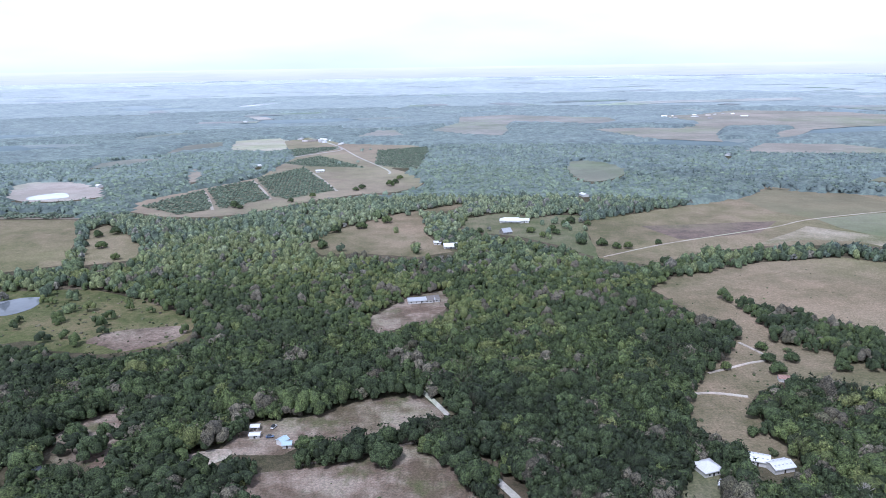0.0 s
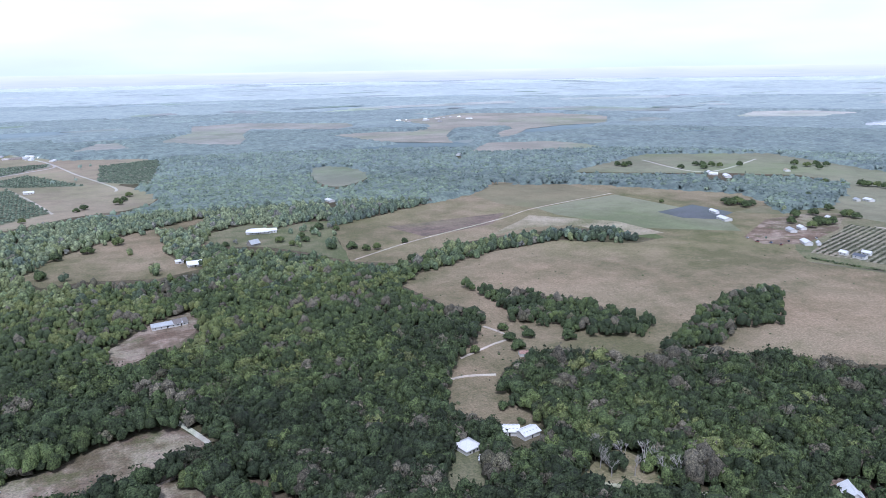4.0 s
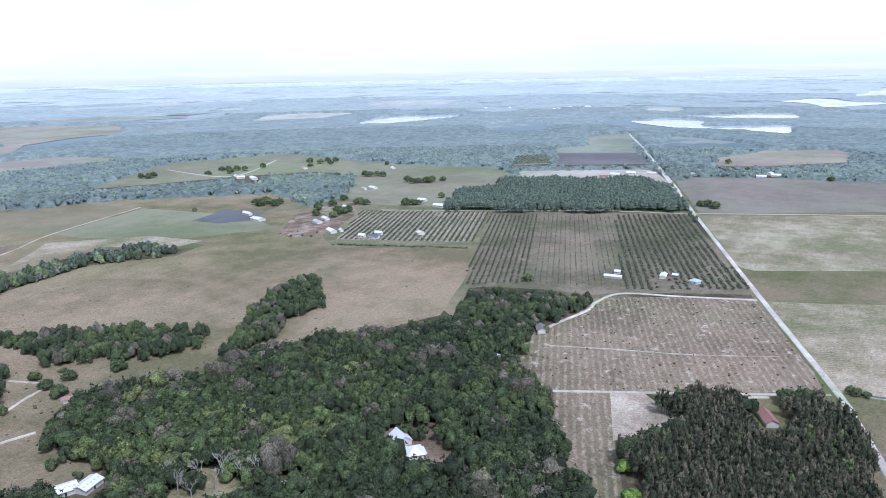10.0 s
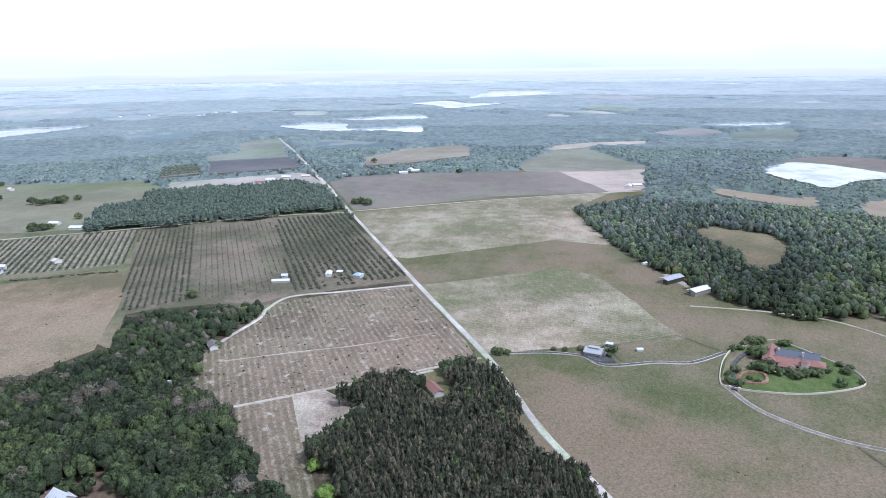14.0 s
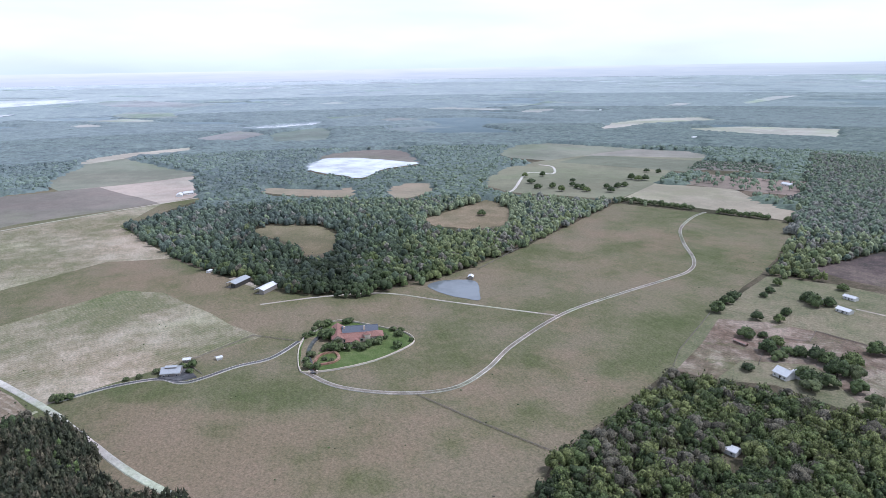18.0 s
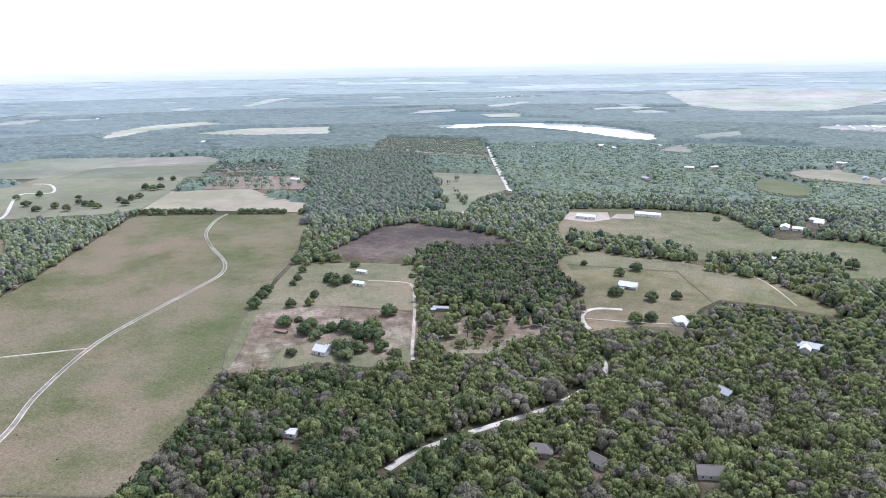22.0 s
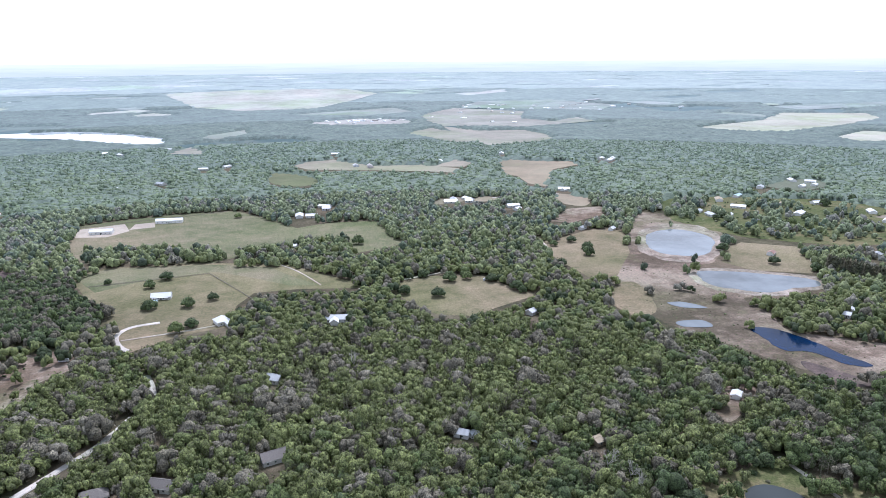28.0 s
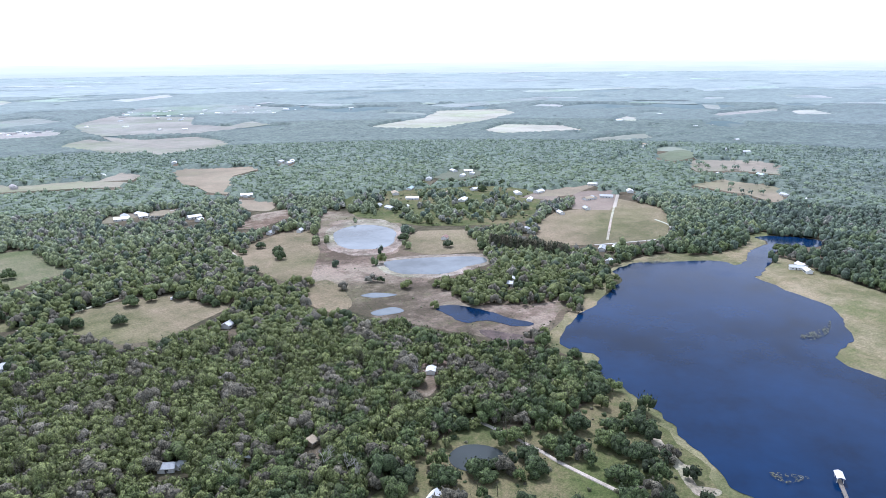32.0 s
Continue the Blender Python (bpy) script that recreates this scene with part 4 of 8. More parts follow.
field("pond_rim", "marsh_pale", [(-449, -637), (-508, -705), (-550, -713), (-575, -692), (-568, -642), (-523, -585), (-479, -557), (-443, -575), (-439, -600)], "pale dried rim of the round pond", natural=True)
field("pond_rim", "marsh_pale", [(-438, -533), (-473, -535), (-515, -505), (-542, -477), (-525, -452), (-491, -449), (-455, -452), (-428, -475), (-427, -500)], "pale dried rim of the long pond", natural=True)
field("marsh_sand", "pasture", [(-333, -506), (-359, -527), (-370, -515), (-346, -458), (-323, -443), (-318, -468)], "pale dry grass in the marsh", natural=True)
field("marsh_weed", "burnt", [(-375, -333), (-385, -313), (-394, -288), (-379, -292), (-368, -315)], "dark sedge at the pool's end", natural=True)
field("mud_streak", "sand", [(-334, -173), (-330, -165), (-317, -148), (-311, -139), (-306, -132), (-294, -119), (-293, -123), (-305, -137), (-319, -154)], "pale wet mud along the shore", natural=True)
field("mud_streak", "sand", [(-306, -138), (-310, -129), (-305, -128), (-302, -134)], "pale wet mud along the shore", natural=True)
field("mud_streak", "sand", [(-294, -122), (-300, -112), (-295, -111), (-289, -118)], "pale wet mud along the shore", natural=True)

# water
field("lake", "water", [(-397, -277), (-429, -292), (-493, -302), (-563, -322), (-580, -338), (-622, -337), (-682, -287), (-686, -260), (-736, -268), (-794, -275), (-816, -290), (-841, -264), (-842, -231), (-810, -230), (-780, -255), (-672, -232), (-651, -227), (-626, -172), (-604, -144), (-549, -125), (-515, -123), (-502, -115), (-491, -86), (-480, -45), (-418, -1), (-346, 5), (-287, -57), (-304, -99), (-321, -128), (-341, -157), (-355, -186), (-366, -208), (-376, -228), (-395, -242), (-389, -259)], "dark blue rippled lake water", "lake", True, True, True)
field("lake_far", "sky_white_water", [(1426, -528), (1521, -608), (1490, -680), (1386, -729), (1312, -746), (1279, -646), (1203, -559), (1264, -539), (1329, -517)], "lake in the woods, sky shine painted into its colour", "lake", True, True, True)
field("estate_pond", "pond", [(542, -314), (551, -333), (543, -353), (527, -360), (483, -336), (494, -325), (515, -316)], "small grey pond mirroring the sky, partly painted into its colour", "pond", True, True, True)
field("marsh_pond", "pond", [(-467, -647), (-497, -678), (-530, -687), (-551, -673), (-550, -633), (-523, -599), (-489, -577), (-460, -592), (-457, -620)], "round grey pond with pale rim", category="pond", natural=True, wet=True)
field("marsh_pond", "pond", [(-445, -530), (-468, -524), (-507, -497), (-531, -471), (-523, -456), (-492, -458), (-461, -459), (-436, -480), (-434, -499)], "long pond mirroring the sky, partly painted into its colour", category="pond", natural=True, wet=True)
field("marsh_pond", "water", [(-385, -393), (-400, -390), (-408, -378), (-411, -356), (-412, -333), (-413, -309), (-400, -318), (-395, -341), (-379, -350), (-382, -370)], "dark blue marsh pool", category="pond", natural=True, wet=True)
field("park_pond", "dark_pond", [(-235, -229), (-246, -227), (-253, -216), (-251, -206), (-236, -201), (-228, -210), (-227, -221)], "dark green pond in rough grass", "pond", True, True, True)
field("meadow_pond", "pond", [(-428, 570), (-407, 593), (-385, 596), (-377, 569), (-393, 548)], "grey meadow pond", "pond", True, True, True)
field("pit_pond", "sky_white_water", [(-719, 1121), (-685, 1162), (-650, 1117), (-693, 1094)], "pale pool in the sand pit", "pond", True, True, True)
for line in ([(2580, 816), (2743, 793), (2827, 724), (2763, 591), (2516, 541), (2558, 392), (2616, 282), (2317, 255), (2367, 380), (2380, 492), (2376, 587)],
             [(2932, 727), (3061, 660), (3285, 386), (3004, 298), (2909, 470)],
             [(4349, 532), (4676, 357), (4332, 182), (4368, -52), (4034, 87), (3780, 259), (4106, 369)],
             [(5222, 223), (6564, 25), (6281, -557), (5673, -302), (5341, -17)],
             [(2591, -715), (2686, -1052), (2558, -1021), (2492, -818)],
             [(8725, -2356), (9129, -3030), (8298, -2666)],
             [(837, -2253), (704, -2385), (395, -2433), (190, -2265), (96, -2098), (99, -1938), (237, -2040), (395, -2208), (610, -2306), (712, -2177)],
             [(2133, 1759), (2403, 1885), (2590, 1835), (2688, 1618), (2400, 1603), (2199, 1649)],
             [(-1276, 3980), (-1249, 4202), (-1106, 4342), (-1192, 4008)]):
    field("lake_far", "sky_white_water", line, "distant lake, its white shine painted into the colour", "lake", True, True, True)

REEDS = []
for line, text in (([(-529, -151), (-555, -144), (-578, -145), (-553, -138), (-527, -141)], "green floating weed on the lake"), ([(-330, -100), (-337, -90), (-338, -84), (-326, -91)], "pale reed bed on the lake"), ([(-625, -339), (-661, -333), (-653, -316), (-630, -323)], "sandy spit in the lake")):
    REEDS.append((line, text))
field("marsh_pool", "pond", [(-343, -425), (-363, -421), (-362, -407), (-341, -414)], "small grey pool in the marsh", category="pond", natural=True, wet=True)
field("marsh_pool", "pond", [(-363, -465), (-378, -461), (-387, -443), (-369, -450)], "small grey pool in the marsh", category="pond", natural=True, wet=True)

# roads
lane("lane", "track", [(425, 69), (430, 57), (438, 43)], 1.6, "sandy lane into the pines")
lane("lane", "track", [(171, 262), (189, 250), (205, 238), (232, 232)], 2.2, "pale track through a green clearing")
lane("lane", "road", [(947, -651), (912, -669), (923, -708), (1058, -845), (1022, -878), (1095, -941), (1137, -940)], 3.0, "winding pale lane in a green pasture")
lane("road_main", "road", [(255, -70), (297, -54), (358, -27), (428, -5), (470, 9), (632, 75), (984, 215), (1153, 280)], 2.9, "straight pale shell road between the fields", clear=2.0)
lane("road_main", "road", [(1153, 280), (1420, 387), (1742, 517), (2125, 675)], 5.0, "straight pale shell road into the distance", clear=3.0)
lane("road_west", "track", [(154, 724), (225, 772), (293, 808), (394, 859), (467, 905), (639, 967)], 1.1, "pale farm road across the fields")
lane("road_cross", "track", [(799, 621), (866, 480), (950, 322), (980, 214)], 2, "sandy cross road beside the grove")
lane("road_cross", "track", [(980, 214), (993, 200), (1092, -18), (1157, -205), (1168, -254)], 1.8, "sandy cross track between the fields")
lane("lane", "track", [(377, 164), (428, 69), (461, 11)], 1.7, "sandy field lane")
lane("lane", "road", [(468, 212), (493, 208), (534, 198), (558, 199), (592, 188), (609, 142), (632, 80)], 1.9, "curved shell lane at the wood's edge")
lane("track", "track", [(581, -166), (569, -225), (547, -272), (491, -310), (411, -365)], 1.2, "worn track past the pond")
lane("road_south", "road", [(135, -286), (129, -303), (122, -314), (109, -331), (96, -346), (82, -362), (70, -376), (60, -393), (53, -407)], 2.5, "winding shell road through the woods", clear=1.6, view_gap=2)
lane("road_south", "road", [(42, -431), (44, -447), (48, -465)], 2.4, "winding shell road through the woods", clear=1.4, view_gap=2)
lane("drive_bend", "road", [(44, -567), (65, -563), (74, -548), (71, -528), (63, -513)], 2.6, "bend of the pale shell road")
lane("drive_bend", "track", [(70, -536), (27, -540), (-5, -545)], 1.3, "sandy drive past the tent-roofed house")
lane("road_north", "road", [(446, -1591), (278, -1102)], 4, "distant pale shell road")
lane("lane", "track", [(446, 194), (463, 151), (480, 103), (508, 47)], 0.6, "faint sandy track across the cleared field")
lane("lane", "track", [(285, -579), (249, -583), (235, -571), (218, -533), (199, -484), (180, -433), (173, -417)], 1.7, "sandy lane along the homestead fence", clear=2.5, view_gap=3)
lane("road_paddock", "track", [(-124, -594), (-163, -606), (-214, -617), (-240, -630)], 1.7, "grey road past the pasture")
lane("road_paddock", "track", [(-67, -699), (-81, -667), (-94, -619)], 1.0, "sandy track across the paddock")
lane("road_shore", "track", [(-901, -532), (-789, -471), (-684, -412)], 1.8, "sandy road down to the shore")
lane("road_shore", "road", [(-819, -424), (-800, -394), (-765, -377), (-734, -369), (-692, -389), (-655, -411)], 1.8, "curved sandy drive")
lane("road_far", "road", [(-411, -954), (-470, -954), (-522, -952)], 2.0, "pale road between woods")
lane("road_far", "road", [(297, -913), (284, -889), (277, -894)], 1.8, "pale road between woods")
lane("road_far", "road", [(272, -1091), (329, -1245), (403, -1456), (485, -1701)], 3.4, "pale straight road through far woods", clear=4.0, view_gap=5)
lane("road_far", "track", [(-362, -718), (-356, -673), (-335, -617)], 1.6, "sandy track to the marsh")
lane("road_park", "track", [(-269, -245), (-269, -218), (-268, -194), (-266, -178), (-265, -139)], 1.5, "sandy track through the parkland")
field("sand_patch", "sand", [(-153, 324), (-140, 333), (-127, 334), (-126, 326), (-143, 316)], "bare sandy patch in a gap of the woods", natural=True)
lane("road_low", "road", [(11, 322), (17, 307), (26, 291), (30, 281)], 2.4, "pale shell road out of the woods", clear=2.2, view_gap=4)
lane("road_low", "road", [(-26, 406), (-17, 390), (-8, 372)], 2.0, "pale shell road into the woods", view_gap=2)
lane("drive", "track", [(144, 400), (158, 401), (177, 396)], 1.5, "sandy drive across the clearing")
lane("drive", "track", [(164, 430), (195, 445), (214, 455), (205, 483)], 1.3, "sandy drive to the gate")
lane("road_far", "track", [(-307, 1808), (-237, 1613), (-149, 1401), (-139, 1339)], 3.0, "distant sandy road")
lane("road_far", "track", [(-512, 1555), (-481, 1472), (-433, 1350)], 3.0, "distant sandy road")
lane("road_far", "track", [(-388, 1276), (-349, 1193), (-302, 1080)], 3.0, "distant sandy road")
lane("road_far", "track", [(-329, 1447), (-267, 1304), (-208, 1151)], 3.0, "distant sandy road")
lane("road_far", "track", [(-444, 1174), (-405, 1090), (-367, 999)], 3.0, "distant sandy road")
lane("road_far", "track", [(-392, 1631), (-343, 1697), (-303, 1783), (-378, 1959), (-450, 2082)], 4.0, "distant sandy road")
lane("road_far", "track", [(-1183, -732), (-1453, -806), (-1657, -889), (-1861, -863)], 3.0, "distant sandy road")
lane("road_far", "track", [(-854, -506), (-941, -553)], 3.0, "distant sandy road")
lane("road_far", "track", [(934, 1300), (930, 1096), (1160, 1205)], 3.0, "distant sandy road")
for side in (-1.05, 1.05):
    lane("drive_verge", "road", [(423, -148), (390, -158), (361, -185), (347, -218), (358, -253), (384, -297), (414, -373), (425, -450), (431, -517), (438, -558), (463, -596), (518, -646), (568, -701), (604, -768), (616, -809)], 0.34, "white shell verge of the winding drive", "verge", offset=side, clear=0)
    lane("drive_verge", "road", [(469, 0), (473, -33), (468, -61), (452, -76), (459, -111), (460, -136), (479, -164)], 0.34, "white shell verge of the asphalt drive", "verge", offset=side, clear=0)
lane("drive", "asphalt", [(469, 0), (473, -33), (468, -61), (452, -76), (459, -111), (460, -136), (479, -164)], 2.0, "grey asphalt drive between white verges")
lane("drive", "gravel", [(423, -148), (390, -158), (361, -185), (347, -218), (358, -253), (384, -297), (414, -373), (425, -450), (431, -517), (438, -558), (463, -596), (518, -646), (568, -701), (604, -768), (616, -809)], 1.5, "winding drive between white verges")
lane("estate_wall_path", "road", [(485, -171), (461, -157), (429, -146), (421, -150), (415, -170), (414, -196), (421, -222), (431, -238), (450, -240), (472, -229), (496, -215), (504, -203), (491, -181)], 0.4, "pale path along the estate wall", "path", clear=0)

WOODS = [np.array(p) for p in ([(122, -756), (126, -811), (79, -816), (-9, -780), (-11, -732), (66, -740)], [(-23, -706), (-28, -755), (-94, -774), (-151, -780), (-140, -673), (-106, -679), (-61, -695)], [(612, 2807), (755, 2816), (823, 2460), (707, 2273), (551, 2340)], [(752, 2054), (854, 2274), (1044, 2276), (1031, 2105), (851, 1939), (721, 1926)],
                               [(172, 638), (188, 672), (253, 718), (332, 739), (415, 751), (488, 717), (483, 674), (402, 727), (313, 698), (229, 654)],
                               [(237, 506), (227, 588), (250, 551), (276, 533), (309, 481), (330, 432), (309, 415), (273, 433), (230, 486)],
                               [(300, 386), (357, 421), (427, 467), (478, 475), (485, 459), (426, 399), (382, 404), (356, 382)],
                               [(483, 1137), (634, 1097), (902, 997), (1014, 944), (1033, 863), (878, 754), (768, 734), (789, 791), (851, 853), (644, 1073)],
                               [(137, -829), (131, -793), (45, -764), (-8, -738), (-7, -768)])]
PLANTATION = np.array([(247, 69), (289, 86), (296, 93), (317, 96), (348, 81), (362, 78), (382, 99), (395, 98), (414, 69), (393, 55), (387, 27), (428, 41), (439, 11), (421, 1), (338, -22), (285, -43), (244, -58)])
PINE_BLOCK = np.array([(833, 523), (936, 582), (1036, 564), (1123, 570), (1234, 351), (1098, 271), (990, 229), (867, 458)])
PINEWOODS = [(PLANTATION, 3.7, "dense dark pine plantation in rows"), (PINE_BLOCK, 6.2, "distant dark pine block beside the road"),
             (np.array([(278, -710), (191, -728), (129, -697), (95, -624), (81, -560), (143, -530), (214, -549)]), 6.4, "tall brown-green pines beside the homestead"), (np.array([(870, -1499), (581, -1489), (412, -1106), (335, -921), (393, -852), (468, -782)]), 6.8, "dense dark pines behind the burnt field")]
BARE = [np.array([(394, 129), (404, 111), (383, 84), (370, 87), (339, 108)]) * 0.95, np.array([(427, 55), (437, 52), (436, 35), (405, 32), (397, 39), (405, 55)]) * 0.985]


def pine_land(x, y):
    hit = np.zeros(x.shape, bool)
    for poly, step, text in PINEWOODS:
        hit |= inside(poly, x, y)
    return hit


def spot(x, y, r):
    """Keeps trees off a round piece of ground, and off circles from it towards the camera, to keep it in view."""
    a = np.linspace(0, 2 * math.pi, 10, endpoint=False)
    for k, share in ((0.995, 1.0), (0.975, 0.95), (0.955, 0.85), (0.935, 0.6)):
        BARE.append(np.stack([x * k + share * r * np.cos(a), y * k + share * r * np.sin(a)], -1))


SPARSE = [(np.array([(281, 222), (310, 211), (292, 184), (278, 171), (270, 187), (269, 209)]), 0.22), (np.array([(-234, 333), (-224, 367), (-207, 374), (-197, 357), (-184, 314), (-208, 314), (-220, 324)]), 0.12), (np.array([(-84, 565), (-59, 595), (-19, 602), (-13, 578), (-40, 536), (-56, 505), (-74, 524)]), 0.10), (np.array([(-298, -330), (-316, -311), (-294, -295), (-272, -284), (-271, -296)]), 0.25), (np.array([(-577, -755), (-662, -851), (-845, -779), (-876, -674), (-714, -547), (-611, -601), (-577, -671)]), 0.3), (np.array([(-143, -205), (-197, -231), (-252, -245), (-271, -244), (-274, -222), (-301, -203), (-356, -207), (-348, -183), (-313, -125), (-262, -82)]), 0.16), (np.array([(-1326, -629), (-1450, -549), (-1497, -320), (-1237, -259), (-1091, -288), (-1010, -376), (-1137, -531)]), 0.12), (np.array([(-313, -473), (-498, -723), (-544, -774), (-617, -705), (-576, -637), (-493, -565), (-461, -547), (-487, -504), (-531, -472), (-515, -443), (-432, -448), (-425, -419), (-446, -363), (-483, -324), (-564, -334), (-605, -346), (-591, -332), (-403, -279), (-381, -278), (-364, -353), (-327, -419), (-315, -464)]), 0.02), (np.array([(-387, 497), (-466, 610), (-389, 617), (-325, 608), (-232, 546), (-215, 519), (-217, 484), (-257, 468), (-302, 474), (-329, 491)]), 0.09), (np.array([(-518, 1061), (-392, 1265), (-408, 1364), (-403, 1561), (-399, 1612), (-341, 1871), (-84, 1900), (-86, 1791), (-178, 1762), (-151, 1408), (-71, 1244), (-96, 1134), (-125, 1038), (-190, 957), (-224, 873), (-322, 963), (-358, 972), (-405, 974)]), 0.006), (np.array([(-191, 811), (-154, 870), (-84, 964), (3, 1031), (8, 1009), (-55, 943), (-44, 835), (-10, 750), (-48, 730), (-117, 748), (-154, 740)]), 0.02), (np.array([(461, -1247), (316, -1233), (232, -980), (349, -929)]), 0.04),
          (np.array([(176, -458), (171, -511), (133, -530), (105, -532), (93, -497), (115, -478), (120, -448), (151, -438)]), 0.22), (np.array([(851, -1100), (632, -1186), (574, -1034), (799, -975)]), 0.35), (np.array([(-7, 892), (11, 925), (62, 963), (96, 923), (139, 944), (165, 937), (147, 721), (110, 779), (71, 821), (23, 842)]), 0.04), (np.array([(170, 270), (197, 285), (210, 262), (203, 247), (186, 251), (166, 262)]), 0.1)]

# parcels of far farmland between the woods, in the lie of the field grid
dice = random.Random(4)
ring_at = 2700.0
while ring_at < 14500:
    ring_at *= 1.075
    for k in range(34):
        turn = radians(99 + (k + dice.random()) * 298 / 34)
        deep, wide = ring_at * dice.uniform(0.02, 0.06), ring_at * dice.uniform(0.04, 0.13)
        key = dice.choice(("pasture", "pasture", "green", "green", "green", "pale", "pale", "tilled", "meadow", "sand", "bright", "bright"))
        mx, my = -ring_at * math.sin(turn), ring_at * math.cos(turn)
        lean = radians(dice.choice((22.5, 112.5)) + dice.uniform(-12, 12))
        ring = []
        for u, v in ((-wide, -deep), (wide, -deep), (wide, deep), (-wide, deep)):
            u, v = u * dice.uniform(0.6, 1.1) / 2, v * dice.uniform(0.6, 1.1) / 2
            ring.append((mx + u * math.cos(lean) - v * math.sin(lean), my + u * math.sin(lean) + v * math.cos(lean)))
        lot = dice.random() + 0.4 * noise.noise((mx * 0.0007, my * 0.0007, 0.5))
        at = np.array([mx] + [p[0] for p in ring]), np.array([my] + [p[1] for p in ring])
        if lot > (0.34 if ring_at < 4500 else 0.5) or any(inside(poly, *at).any() for poly in OPEN):
            continue
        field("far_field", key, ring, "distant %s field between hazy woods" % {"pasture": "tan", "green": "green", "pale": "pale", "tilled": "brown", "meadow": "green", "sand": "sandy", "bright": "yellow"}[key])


# ---------------------------------------------------------------- buildings
M["white_roof"] = paint("white_metal_roof", (0.62, 0.64, 0.66), (0.80, 0.81, 0.82), 0.8, 0.45, 0.0, (1, 6, 1))
M["grey_roof"] = paint("grey_metal_roof", (0.36, 0.38, 0.40), (0.50, 0.52, 0.54), 0.8, 0.45, 0.1, (1, 6, 1))
M["blue_roof"] = paint("pale_blue_metal_roof", (0.42, 0.56, 0.64), (0.55, 0.68, 0.74), 0.8, 0.45, 0.1, (1, 6, 1))
M["shingle"] = paint("grey_brown_shingles", (0.15, 0.135, 0.125), (0.24, 0.22, 0.205), 2.2, 0.9, bump=0.4)
M["slate"] = paint("dark_blue_grey_roof", (0.085, 0.10, 0.13), (0.13, 0.145, 0.175), 2.0, 0.6, bump=0.3)
M["tile"] = paint("terracotta_roof_tiles", (0.22, 0.105, 0.082), (0.34, 0.19, 0.155), 2.5, 0.85, bump=0.5)
M["tan_roof"] = paint("tan_roof", (0.34, 0.28, 0.20), (0.45, 0.38, 0.28), 1.5, 0.8)
M["rust_roof"] = paint("rusty_metal_roof", (0.20, 0.09, 0.065), (0.42, 0.30, 0.26), 0.9, 0.7, 0.1, (1, 4, 1))
M["cream"] = paint("cream_stucco", (0.58, 0.50, 0.40), (0.70, 0.62, 0.52), 1.0, 0.85)
M["white_wall"] = paint("white_boards", (0.62, 0.62, 0.60), (0.76, 0.76, 0.74), 1.2, 0.7)
M["grey_wall"] = paint("weathered_boards", (0.22, 0.20, 0.18), (0.34, 0.32, 0.29), 1.5, 0.85)
M["brown_wall"] = paint("brown_boards", (0.14, 0.10, 0.075), (0.22, 0.165, 0.125), 1.5, 0.85)
M["glass"] = paint("dark_window_glass", (0.03, 0.04, 0.05), (0.06, 0.07, 0.08), 0.5, 0.1)
M["dark"] = paint("dark_doorway_boards", (0.035, 0.032, 0.03), (0.07, 0.065, 0.06), 1.0, 0.9)
M["trim"] = paint("white_trim", (0.68, 0.68, 0.66), (0.78, 0.78, 0.76), 1.0, 0.6)
M["wood"] = paint("grey_fence_wood", (0.16, 0.14, 0.12), (0.28, 0.25, 0.215), 2.0, 0.9)
M["steel"] = paint("galvanised_steel", (0.35, 0.36, 0.37), (0.48, 0.49, 0.50), 2.0, 0.5, 0.5)
M["tyre"] = paint("black_rubber", (0.02, 0.02, 0.02), (0.04, 0.04, 0.04), 4.0, 0.9)
M["paver"] = soil("red_pavers", (0.24, 0.13, 0.10), (0.31, 0.18, 0.145), (0.38, 0.24, 0.20), 0.05, 0.4, 2.0)
for key, col in (("car_white", (0.75, 0.76, 0.77)), ("car_black", (0.03, 0.03, 0.035)), ("car_red", (0.30, 0.04, 0.035)), ("car_blue", (0.08, 0.14, 0.26)), ("machine_green", (0.06, 0.16, 0.05)), ("bus_cream", (0.68, 0.64, 0.50))):
    M[key] = paint(key + "_paint", tuple(c * 0.9 for c in col), col, 1.0, 0.3)


def box(bm, x0, y0, z0, x1, y1, z1, bevel=0.0):
    got = bmesh.ops.create_cube(bm, size=1.0, matrix=Matrix.Translation(((x0 + x1) / 2, (y0 + y1) / 2, (z0 + z1) / 2)) @ Matrix.Diagonal((x1 - x0, y1 - y0, z1 - z0, 1)))
    if bevel:
        edges = {e for v in got["verts"] for e in v.link_edges}
        bmesh.ops.bevel(bm, geom=list(edges), offset=bevel, segments=1, affect="EDGES")


def boxed(*args, bevel=0.0):
    bm = bmesh.new()
    box(bm, *args, bevel=bevel)
    return bm


def prism(bm, ring, lift):
    """A slab from a ring of corners and the same ring moved by lift."""
    a, b = [bm.verts.new(p) for p in ring], [bm.verts.new(Vector(p) + Vector(lift)) for p in ring]
    bm.faces.new(a)
    bm.faces.new(b[::-1])
    for i in range(len(a)):
        j = (i + 1) % len(a)
        bm.faces.new((a[i], b[i], b[j], a[j]))


